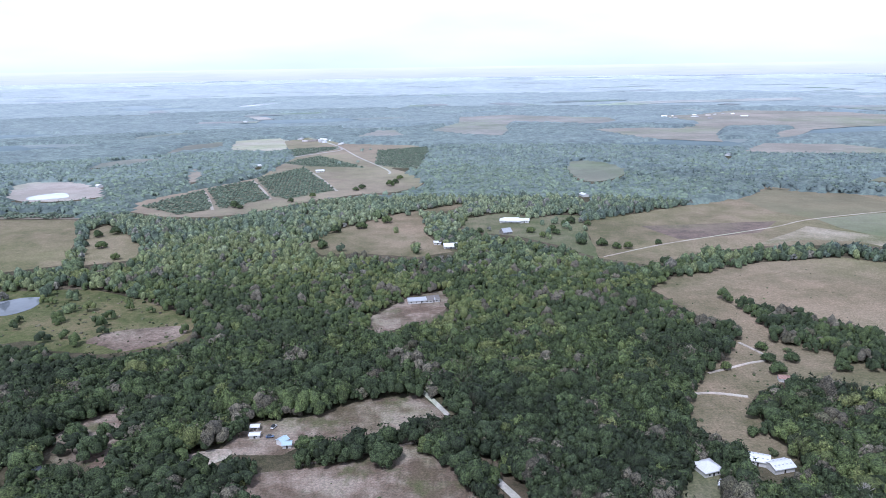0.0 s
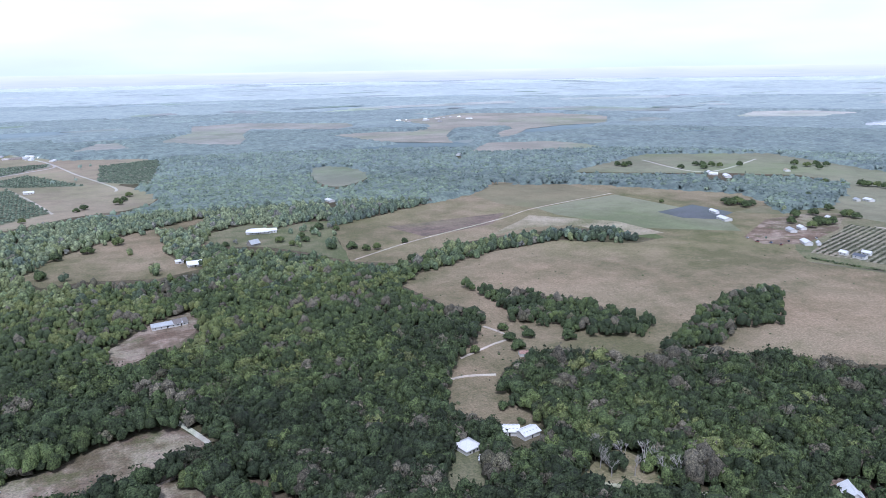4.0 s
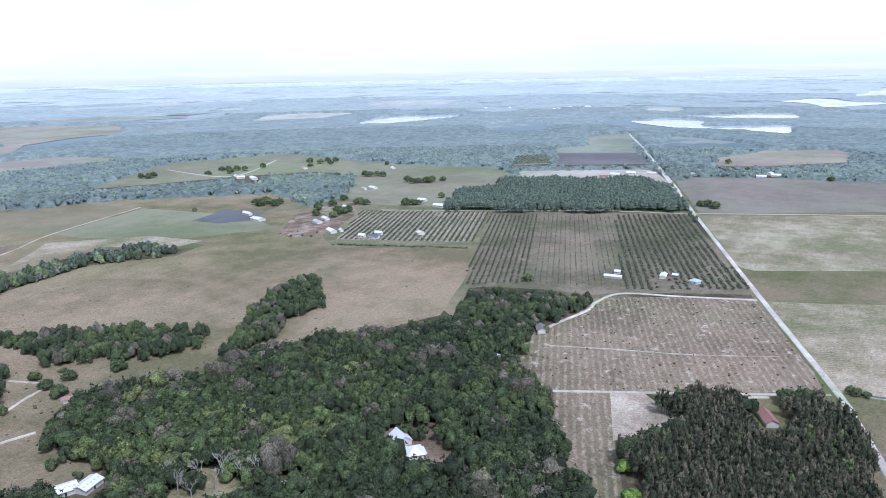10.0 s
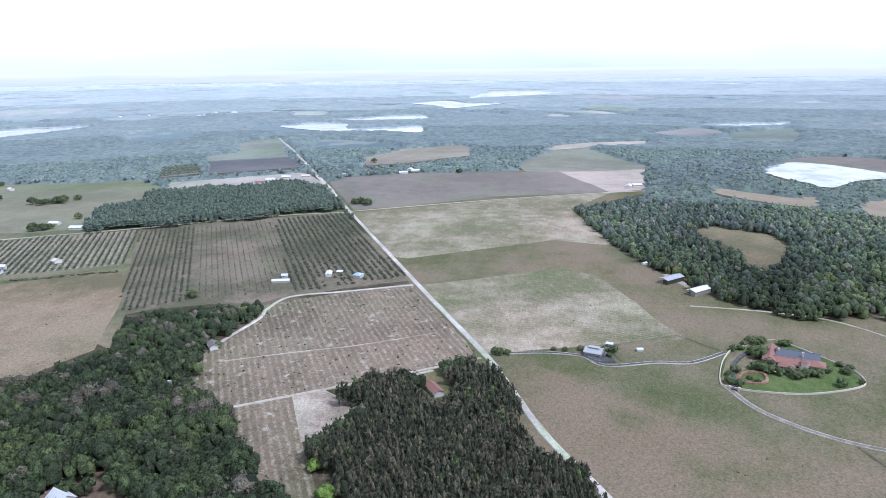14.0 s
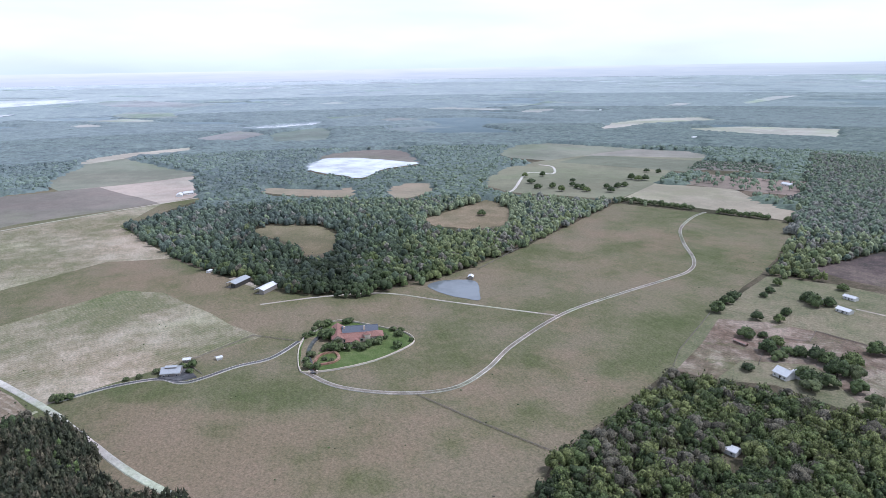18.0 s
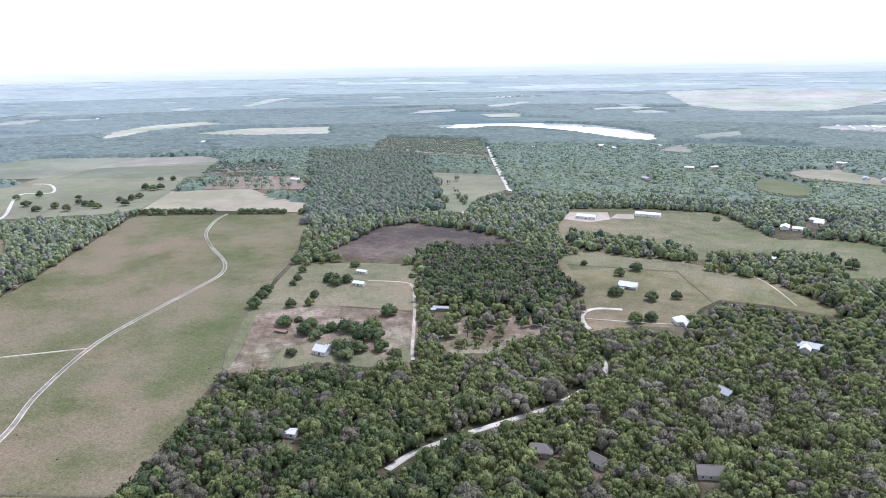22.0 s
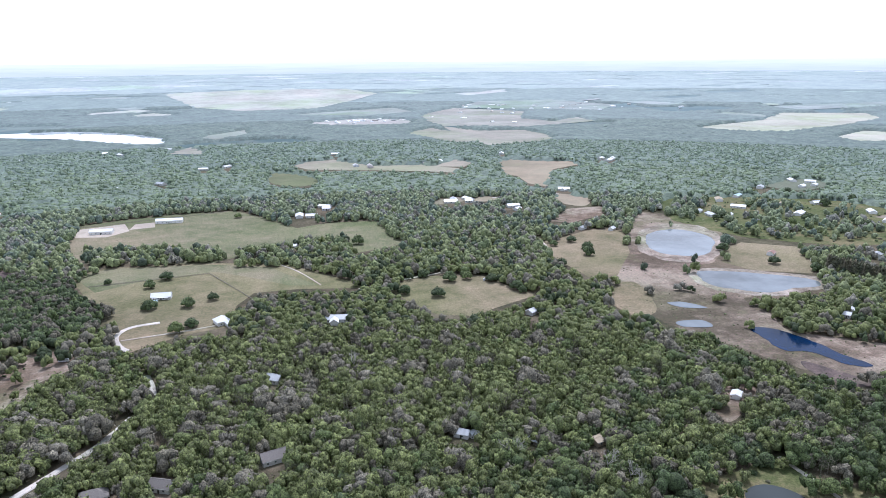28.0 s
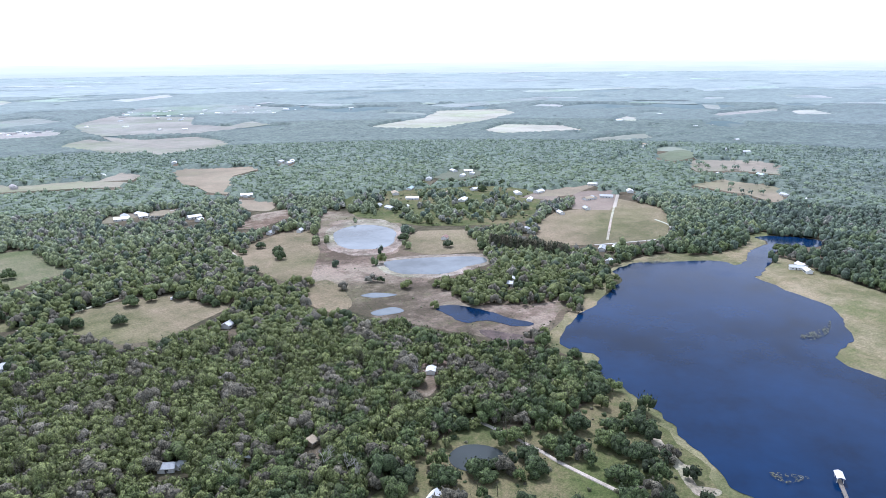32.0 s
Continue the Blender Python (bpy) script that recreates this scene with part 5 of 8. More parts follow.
def gable_roof(L, W, h, rise, out=0.5, thick=0.16):
    """Two slopes with their own thickness; the ridge runs along x."""
    bm = bmesh.new()
    drop = rise * out / (W / 2)
    for s in (1, -1):
        ring = [(-L / 2 - out, s * (W / 2 + out), h - drop), (L / 2 + out, s * (W / 2 + out), h - drop), (L / 2 + out, 0, h + rise), (-L / 2 - out, 0, h + rise)]
        prism(bm, ring, (0, 0, thick))
    bmesh.ops.recalc_face_normals(bm, faces=bm.faces)
    return bm


def hip_roof(L, W, h, rise, out=0.6, thick=0.16):
    bm = bmesh.new()
    a, c, r = L / 2 + out, W / 2 + out, max(0.02, (L - W) / 2)
    e = [(-a, -c, h - 0.1), (a, -c, h - 0.1), (a, c, h - 0.1), (-a, c, h - 0.1)]
    p, q = (-r, 0, h + rise), (r, 0, h + rise)
    for ring in ([e[0], e[1], q, p], [e[1], e[2], q], [e[2], e[3], p, q], [e[3], e[0], p]):
        prism(bm, ring, (0, 0, thick))
    bmesh.ops.recalc_face_normals(bm, faces=bm.faces)
    return bm


def shell(L, W, h, rise, hip):
    """The walls: a ring of boards with the gable ends."""
    bm = bmesh.new()
    t = 0.22
    box(bm, -L / 2, -W / 2, 0, L / 2, -W / 2 + t, h)
    box(bm, -L / 2, W / 2 - t, 0, L / 2, W / 2, h)
    for s in (-1, 1):
        x = s * (L / 2 - t / 2)
        box(bm, x - t / 2, -W / 2 + t, 0, x + t / 2, W / 2 - t, h)
        if not hip and rise > 0.3:
            prism(bm, [(x - t / 2, -W / 2, h), (x - t / 2, W / 2, h), (x - t / 2, 0, h + rise - 0.05)], (t, 0, 0))
    bmesh.ops.recalc_face_normals(bm, faces=bm.faces)
    return bm


def building(name, x, y, angle, L, W, h, rise, roof, wall, label, category="house", hip=False, windows=2, chimney=False, porch=0.0, skylights=0, vent=False, bare=2.5):
    """A small building: walls, roof, door, windows with frame and pane, and what else it has."""
    L, W, h, rise, porch = L * 1.37, W * 1.37, h * 1.12, rise * 1.3, porch * 1.3
    root = tagged(new(name), label, category)
    part("wall", shell(L, W, h, rise, hip), M[wall], root)
    top = part("roof", (hip_roof if hip else gable_roof)(L, W, h, rise), M[roof], root)
    if not hip:
        part("ridge_cap", boxed(-L / 2 - 0.5, -0.18, h + rise + 0.10, L / 2 + 0.5, 0.18, h + rise + 0.22), M[roof], top)
    for s in (-1, 1):
        part("gutter", boxed(-L / 2 - 0.5, s * (W / 2 + 0.55) - 0.06, h - 0.38, L / 2 + 0.5, s * (W / 2 + 0.55) + 0.06, h - 0.24), M["trim"], top)
    door = part("door", boxed(-0.5, -W / 2 - 0.06, 0.05, 0.5, -W / 2 + 0.02, min(2.1, h - 0.2)), M["dark"], root)
    part("handle", boxed(0.34, -W / 2 - 0.12, 1.0, 0.42, -W / 2 - 0.06, 1.08), M["steel"], door)
    for s in (-1, 1):
        for k in range(windows):
            wx = -L / 2 + L * (k + 0.5) / max(windows, 1) + (0.9 if abs(-L / 2 + L * (k + 0.5) / windows) < 0.9 else 0)
            if abs(wx) > L / 2 - 0.7:
                continue
            yy = s * W / 2
            win = part("window", boxed(wx - 0.62, yy - 0.05, 0.95, wx + 0.62, yy + 0.05, min(2.15, h - 0.2)), M["trim"], root)
            part("pane", boxed(wx - 0.50, yy - 0.07, 1.07, wx + 0.50, yy + 0.07, min(2.03, h - 0.32)), M["glass"], win)
    if chimney:
        part("chimney", boxed(L * 0.22, 0.4, h, L * 0.22 + 0.9, 1.3, h + rise + 0.9, bevel=0.04), M["cream"], root)
    if porch:
        p = part("porch_roof", boxed(-L * 0.42, -W / 2 - porch, h - 0.55, L * 0.42, -W / 2 - 0.3, h - 0.40), M[roof], root)
        for k in range(4):
            px = -L * 0.40 + L * 0.80 * k / 3
            part("post", boxed(px - 0.08, -W / 2 - porch + 0.1, 0, px + 0.08, -W / 2 - porch + 0.26, h - 0.55), M["trim"], p)
    for k in range(skylights):
        for s in (-1, 1):
            sx, sy = -L / 2 + L * (k + 0.5) / skylights, s * W * 0.25
            bm = boxed(-0.5, -0.32, 0.17, 0.5, 0.32, 0.23)
            bm.transform(Matrix.Translation((sx, sy, h + rise * 0.5)) @ Matrix.Rotation(-s * math.atan2(rise, W / 2), 4, "X"))
            part("skylight", bm, M["grey_roof"], top)
    if vent:
        bm = gable_roof(L * 0.6, W * 0.28, h + rise + 0.5, rise * 0.22, 0.3)
        part("raised_roof", bm, M[roof], top)
        part("raised_wall", boxed(-L * 0.3, -W * 0.14, h + rise - 0.4, L * 0.3, W * 0.14, h + rise + 0.5), M[wall], top)
    root.matrix_basis = pose(x, y, 0.0, 0, 0, angle)
    if bare:
        spot(x, y, max(L, W) / 2 + bare)
    return root


def open_barn(name, x, y, angle, L, W, h, rise, roof, label, bays=5, wall="grey_wall"):
    """A pole barn: a roof on posts, closed at the back."""
    L, W, h, rise = L * 1.5, W * 1.5, h * 1.3, rise * 1.4
    root = tagged(new(name), label, "barn")
    top = part("roof", gable_roof(L, W, h, rise), M[roof], root)
    part("ridge_cap", boxed(-L / 2 - 0.5, -0.2, h + rise + 0.10, L / 2 + 0.5, 0.2, h + rise + 0.22), M[roof], top)
    part("back_wall", boxed(-L / 2, W / 2 - 0.2, 0, L / 2, W / 2, h), M[wall], root)
    for s in (-1, 1):
        part("end_wall", boxed(s * L / 2 - 0.1, 0, 0, s * L / 2 + 0.1, W / 2 - 0.2, h), M[wall], root)
    part("floor", boxed(-L / 2, -W / 2, 0.0, L / 2, W / 2 - 0.2, 0.12), M["grey_wall"], root)
    for k in range(bays + 1):
        px = -L / 2 + L * k / bays
        part("post", boxed(px - 0.13, -W / 2, 0, px + 0.13, -W / 2 + 0.26, h), M["wood"], root)
    part("beam", boxed(-L / 2, -W / 2, h - 0.3, L / 2, -W / 2 + 0.26, h - 0.05), M["wood"], root)
    root.matrix_basis = pose(x, y, 0.0, 0, 0, angle)
    spot(x, y, max(L, W) / 2 + 3)
    return root


def vehicle(name, x, y, angle, mat, label, long=4.4, tall=1.5, boxy=False):
    root = tagged(new(name), label, name.replace("_", " "))
    bm = bmesh.new()
    box(bm, -long / 2, -0.88, 0.35, long / 2, 0.88, tall if boxy else 0.95, bevel=0.12)
    part("body", bm, M[mat], root)
    if not boxy:
        bm = bmesh.new()
        ring = [(-long * 0.36, -0.78, 0.93), (long * 0.22, -0.78, 0.93), (long * 0.10, -0.70, tall), (-long * 0.28, -0.70, tall)]
        prism(bm, ring, (0, 1.5, 0))
        bmesh.ops.recalc_face_normals(bm, faces=bm.faces)
        part("cabin", bm, M["glass"], root)
    else:
        part("window_band", boxed(-long * 0.42, -0.90, tall * 0.6, long * 0.46, 0.90, tall * 0.82), M["glass"], root)
    for wx in (-long * 0.31, long * 0.31):
        for wy in (-0.82, 0.82):
            bm = bmesh.new()
            bmesh.ops.create_cone(bm, cap_ends=True, segments=12, radius1=0.34, radius2=0.34, depth=0.22, matrix=Matrix.Translation((wx, wy, 0.34)) @ Matrix.Rotation(radians(90), 4, "X"))
            part("wheel", bm, M["tyre"], root)
    root.matrix_basis = pose(x, y, 0.32, 0, 0, angle)
    root.location.z = 0.2
    return root


G = 22.5  # the lie of the field grid
# by the sandy drives
building("barn", 152.7, 322.8, -22, 8.0, 6.0, 2.6, 1.1, "white_roof", "white_wall", "white metal barn wing with skylight strips", "barn", skylights=5, windows=0)
building("barn", 161.1, 316.5, 16, 8.5, 6.0, 2.6, 1.1, "white_roof", "white_wall", "white metal barn wing with skylight strips beside the other", "barn", skylights=5, windows=0)
building("house", 123.9, 314.3, 20, 7.6, 7.4, 2.8, 2.2, "white_roof", "white_wall", "small white house with a hipped metal roof among trees", hip=True)
building("shed", 129.0, 299.0, -30, 6.0, 3.6, 2.3, 0.6, "white_roof", "grey_wall", "low shed with a pale metal roof", "shed", windows=1)
building("cottage", 209.2, 418.8, -12, 5.2, 4.0, 2.3, 0.9, "rust_roof", "white_wall", "little cottage with a faded red roof at the wood's edge", "cottage", windows=1)
building("house", -35.5, 579.0, 12, 17.0, 6.0, 2.6, 1.3, "grey_roof", "white_wall", "long low grey-roofed house in a bare clearing", windows=5)
building("house", -25.7, 581.7, 20, 8.0, 7.0, 2.6, 1.6, "shingle", "white_wall", "wing with grey-brown roof beside the long house", windows=2, bare=0)
building("house", -12.0, 767.6, 8, 11.0, 7.0, 2.8, 2.0, "white_roof", "white_wall", "white farmhouse with a bright metal roof", windows=3, porch=1.8)
building("shed", -27.5, 785.2, 8, 6.0, 4.5, 2.4, 1.0, "white_roof", "white_wall", "white shed beside the farmhouse", "shed", windows=1)
building("house", 67.2, 900.1, -6, 22.0, 9.0, 3.0, 2.4, "white_roof", "white_wall", "broad white house in a grassy pasture", windows=6, hip=True, porch=2.0)
building("house", 84.3, 899.4, -6, 9.0, 7.0, 3.0, 1.6, "white_roof", "white_wall", "white annex of the broad house", windows=2, bare=0)
building("house", 55.5, 835.4, 30, 9.0, 7.0, 2.8, 3.0, "grey_roof", "grey_wall", "steep grey house half hidden by trees", windows=2)
building("shed", -99.2, 341.0, 55, 3.6, 3.4, 2.6, 0.8, "blue_roof", "white_wall", "shed with a pale blue roof beside the pasture", "shed", windows=1)
building("shed", -95.9, 337.7, 10, 3.4, 2.8, 2.2, 0.5, "blue_roof", "white_wall", "lean-to with a pale blue roof", "shed", windows=0, bare=1)
building("shed", -118.9, 356.8, 5, 3.4, 2.4, 2.2, 0.5, "white_roof", "grey_wall", "small pale shed in the yard", "shed", windows=1)
building("shed", -116.6, 348.0, 5, 4.0, 2.4, 2.0, 0.4, "white_roof", "white_wall", "small white trailer shed in the yard", "shed", windows=1)
building("shed", -121.9, 291.5, 8, 5.2, 3.0, 2.4, 0.5, "white_roof", "white_wall", "small white shed with an open front", "shed", windows=1)
building("shed", -219.9, 311.8, 40, 3.0, 3.0, 2.2, 0.6, "grey_roof", "grey_wall", "grey shed under trees", "shed", windows=0)
# in the near woods
building("house", 277.6, 208.1, 60, 8.4, 6.0, 3.0, 2.2, "white_roof", "white_wall", "white house with a pale metal roof in the woods", windows=2)
building("house", 269.3, 193.3, 48, 7.2, 6.4, 3.0, 2.2, "white_roof", "white_wall", "white house with a hipped pale roof in the woods", windows=3, hip=True, porch=1.4)
building("shed", 270.3, 256.2, 60, 3.2, 2.6, 2.3, 0.5, "white_roof", "grey_wall", "pale shed among trees", "shed", windows=0, bare=1.5)
building("shed", 278.3, 252.7, 60, 2.6, 2.2, 2.3, 0.5, "grey_roof", "grey_wall", "grey shed among trees", "shed", windows=0, bare=1.5)
building("house", 471.1, 212.3, 32, 9.0, 4.6, 2.5, 1.2, "shingle", "white_wall", "low house with a grey roof at the lane's end", windows=3)
building("shed", 404.7, 215.4, 30, 4.0, 2.6, 2.2, 0.4, "white_roof", "white_wall", "white shed at the wood's edge", "shed", windows=0)
building("house", 405.8, 39.3, G + 6, 11.5, 5.0, 2.6, 1.4, "tile", "white_wall", "low house with a faded red roof among pines", windows=3)
vehicle("caravan", 419.0, 19.2, 30, "car_white", "white caravan parked among pines", 6.0, 2.6, True)
vehicle("caravan", 402.5, 81.9, 10, "car_white", "white caravan at the edge of the pines", 5.0, 2.5, True)
# groves and farmyard
building("greenhouse", 635.4, 211.0, 98, 12.0, 3.2, 2.2, 0.9, "white_roof", "white_wall", "long white tunnel house beside the grove", "greenhouse", windows=0)
building("shed", 652.4, 212.2, 98, 4.0, 3.2, 2.5, 0.8, "white_roof", "white_wall", "white shed beside the tunnel house", "shed", windows=1)
building("shed", 661.6, 169.4, 8, 9.0, 4.0, 2.5, 0.8, "white_roof", "white_wall", "white poultry shed in the grove", "shed", windows=2)
building("shed", 668.3, 159.5, 90, 4.0, 3.0, 2.3, 0.8, "white_roof", "grey_wall", "pale shed in the grove", "shed", windows=1)
building("house", 656.5, 138.2, 70, 6.0, 5.5, 2.5, 1.6, "blue_roof", "white_wall", "pale house in the grove", hip=True)
for where_at, turn_by, size_of, roof_of, text in (
        ((686.0, 642.9), 70, (10, 6), "grey_roof", "grey-roofed machine shed in the farmyard"),
        ((707.2, 647.6), 70, (9, 5), "white_roof", "white-roofed barn in the farmyard"),
        ((652.7, 588.8), 62, (13, 6), "white_roof", "long white-roofed shed at the farmyard's edge"),
        ((660.7, 579.3), 62, (4, 3), "white_roof", "white hut at the grove's corner"),
        ((659.4, 729.8), 80, (15, 8), "white_roof", "broad white packing shed beside the nursery"),
        ((679.2, 772.7), 80, (13, 4), "white_roof", "narrow white shed beside the nursery"),
        ((650.6, 536.9), 100, (6, 4), "white_roof", "small white house in the grove"),
        ((653.5, 519.6), 100, (9, 5), "slate", "dark-roofed house in the grove"),
        ((671.5, 526.8), 100, (7, 3), "white_roof", "white lean-to in the grove"),
        ((698.0, 481.6), 60, (6, 6), "cream", "pale round-roofed tank house in the grove"),
        ((944.9, 750.0), 80, (10, 7), "white_roof", "white house in a green pasture"),
        ((930.5, 758.4), 80, (6, 5), "grey_roof", "grey garage beside the white house"),
        ((785.9, 678.8), 80, (5, 4), "white_roof", "white garage under trees"),
        ((887.5, 606.7), 95, (10, 7), "white_roof", "white bungalow behind trees"),
        ((861.6, 559.0), 95, (12, 8), "white_roof", "white workshop beside the pines"),
        ((927.2, 1029.3), 60, (20, 8), "white_roof", "long white barn in a far pasture"),
        ((929.0, 1079.6), 60, (9, 6), "white_roof", "white barn in a far pasture"),
        ((1079.9, 1039.2), 60, (10, 7), "tan_roof", "tan-roofed house in a far pasture"),
        ((1164.4, 868.3), 60, (8, 6), "white_roof", "white house at the far wood's edge")):
    building("farm_building", *where_at, turn_by, *size_of, 2.8, 1.4, roof_of, "white_wall", text, "building", windows=2)
for where_at, text, roof_of in (((1310.6, 409.1), "pale bungalow of the hamlet", "white_roof"), ((1277.9, 429.9), "white bungalow of the hamlet", "white_roof"),
                      ((1322.2, 373.4), "cream bungalow of the hamlet beside the road", "cream"), ((1239.7, 437.7), "red-roofed bungalow of the hamlet", "tile"),
                      ((1406.3, 259.0), "red-roofed house beyond the road", "tile"), ((1345.2, 299.8), "grey house under trees", "grey_roof"),
                      ((1369.4, 187.6), "white barn at the field's end", "white_roof"), ((1395.2, 166.5), "small white barn at the field's end", "white_roof"),
                      ((1216.2, -241.1), "white shed beside the sandy plot", "white_roof"), ((1562.4, -1019.4), "distant white house beyond woods", "white_roof")):
    building("bungalow", *where_at, 100, 12, 8, 2.8, 1.6, roof_of, "white_wall", text, "house", windows=3)
# horse barn and the long barns
building("stable", 471.4, -70.3, 67, 9.0, 8.0, 3.0, 1.6, "grey_roof", "grey_wall", "grey metal horse stable with a raised ridge", "stable", windows=3, vent=True, porch=1.6)
building("shed", 487.6, -83.8, 67, 3.4, 2.4, 2.2, 0.4, "white_roof", "grey_wall", "small pale shed behind the stable", "shed", windows=1)
building("shelter", 479.2, -104.1, 95, 2.8, 2.0, 1.8, 0.3, "white_roof", "white_wall", "little white horse shelter in the paddock", "shelter", windows=0)
# near-black walls put the shade of the open front into the colour
open_barn("barn", 652.5, -167.3, 128, 16.0, 7.0, 3.4, 1.2, "grey_roof", "long grey pole barn at the wood's edge", wall="dark")
open_barn("barn", 617.6, -183.5, 128, 15.0, 6.5, 3.2, 1.2, "white_roof", "long pale pole barn on a sandy pad")
building("shed", 711.9, -153.8, 128, 4.0, 2.4, 2.0, 0.4, "white_roof", "white_wall", "white shed at the wood's edge", "shed", windows=0)
building("pavilion", 540.9, -363.7, 140, 4.6, 3.4, 2.4, 0.9, "white_roof", "grey_wall", "white-roofed pavilion at the pond", "pavilion", windows=1)
# homesteads
building("house", 240.6, -409.5, 172, 8.0, 6.0, 3.0, 2.2, "white_roof", "white_wall", "white farmhouse with a steep metal roof", windows=3, chimney=True)
building("house", 236.0, -417.0, 100, 5.6, 5.2, 3.0, 2.2, "white_roof", "white_wall", "white gabled wing of the farmhouse", windows=2, bare=0)
building("stable", 291.3, -435.0, 176, 8.0, 1.8, 1.9, 0.35, "rust_roof", "brown_wall", "row of brown horse stalls in a dirt paddock", "stable", windows=0)
building("shed", 301.2, -600.1, 176, 8.0, 4.0, 2.5, 0.8, "white_roof", "white_wall", "white shed in the homestead", "shed", windows=2)
building("house", 286.2, -563.5, 174, 8.6, 4.6, 2.6, 1.0, "white_roof", "white_wall", "white house in the homestead", windows=3)
building("house", 310.3, -570.2, 174, 6.0, 4.0, 2.6, 1.0, "grey_roof", "white_wall", "grey-roofed house under trees", windows=2)
building("cabin", 201.2, -300.9, 8, 6.4, 4.4, 2.6, 0.8, "white_roof", "white_wall", "white-roofed cabin deep in the woods", "cabin", windows=2)
spot(199, -298, 9)
building("barn", 188.2, -521.4, 10, 11.0, 3.0, 2.4, 0.7, "grey_roof", "grey_wall", "long narrow grey barn under trees", "barn", windows=0)
building("house", 197.2, -514.6, 25, 7.0, 3.4, 2.4, 0.7, "grey_roof", "grey_wall", "grey barn wing under trees", "barn", windows=0, bare=0)
building("house", 63.2, -326.3, 10, 8.6, 6.6, 2.8, 2.0, "shingle", "tan_roof", "brown-shingled house in the woods", hip=True, windows=3)
building("house", 32.9, -324.9, 150, 8.0, 5.4, 2.8, 1.8, "shingle", "white_wall", "grey-shingled house in the woods", windows=2)
building("house", -21.4, -332.5, 12, 10.5, 6.4, 2.8, 2.0, "shingle", "white_wall", "grey-shingled bungalow with white gables", windows=3)
building("house", -27.8, -333.5, 100, 4.6, 4.0, 2.6, 1.4, "shingle", "white_wall", "white-gabled wing of the bungalow", windows=1, bare=0)
building("house", -31.4, -426.8, 140, 7.4, 6.0, 2.8, 1.6, "grey_roof", "white_wall", "grey-roofed white house in the woods", windows=2)
building("house", -121.9, -321.2, 140, 6.0, 4.0, 2.6, 1.2, "grey_roof", "white_wall", "grey-roofed house half hidden by trees", windows=1)
building("house", 44.7, -630.5, 172, 12.0, 6.0, 2.8, 1.8, "white_roof", "white_wall", "pale farmhouse with a long porch", windows=4, porch=1.8)
building("shed", 51.7, -618.5, 172, 6.0, 3.0, 2.2, 0.4, "blue_roof", "white_wall", "low pale lean-to beside the farmhouse", "shed", windows=0, bare=0)
building("house", -3.2, -547.9, 20, 7.6, 7.4, 3.0, 2.8, "white_roof", "white_wall", "white house with a steep tent-like roof", hip=True, windows=2)
building("house", -9.6, -540.8, 20, 5.0, 4.6, 2.6, 1.6, "white_roof", "white_wall", "white wing of the tent-roofed house", hip=True, windows=1, bare=0)
building("hall", 124.0, -917.7, 172, 19.0, 8.0, 3.4, 1.6, "white_roof", "white_wall", "long white hall on a sandy pad in the paddock", "hall", windows=5)
building("hall", 47.2, -953.3, 172, 24.0, 8.0, 3.4, 1.6, "white_roof", "white_wall", "longer white hall beside the first in the paddock", "hall", windows=6)
vehicle("bus", 103.2, -515.2, 170, "bus_cream", "cream school-type bus parked by the track", 8.0, 2.7, True)
vehicle("trailer", 103.8, -508.8, 170, "car_white", "white trailer parked by the track", 7.0, 2.4, True)
building("hut", 82.8, -773.5, 172, 4.0, 2.4, 2.2, 0.3, "white_roof", "white_wall", "white hut in the paddock", "hut", windows=0)
building("house", -87.6, -765.7, 150, 7.0, 5.0, 2.6, 1.2, "white_roof", "white_wall", "white house behind the tree belt", windows=2)
building("house", -90.5, -521.4, 165, 13.0, 6.4, 2.8, 1.8, "grey_roof", "white_wall", "grey-roofed house with white gables in a glade", windows=4)
building("house", -87.2, -515.1, 75, 5.0, 4.6, 2.8, 1.6, "white_roof", "white_wall", "white gabled wing of the house in the glade", windows=1, bare=0)
for where_at, size_of, text in (((-132.1, -916.4), (11, 6), "white house among trees beyond the paddock"), ((-159.4, -958.6), (8, 6), "white house beyond the paddock"),
                                ((-339.3, -941.4), (14, 7), "long white house in the woods"), ((-366.5, -938.0), (8, 6), "white garage in the woods"),
                                ((-3.6, -1421.6), (10, 8), "white house in distant woods"), ((90.2, -1381.3), (8, 6), "pale house in distant woods"),
                                ((1299.5, -1635.2), (14, 9), "white house before distant woods"), 
                                ((-207.3, -1515.4), (10, 7), "white house at the far strip"), ((131.6, -1241.1), (9, 6), "grey-white house in distant woods"),
                                ((363.4, -1694.3), (14, 7), "white sheds in distant woods"), ((678.6, -1100.1), (16, 7), "white tunnel in the sandy rows")):
    building("house", *where_at, 165, *size_of, 2.8, 1.6, "white_roof", "white_wall", text, windows=3)
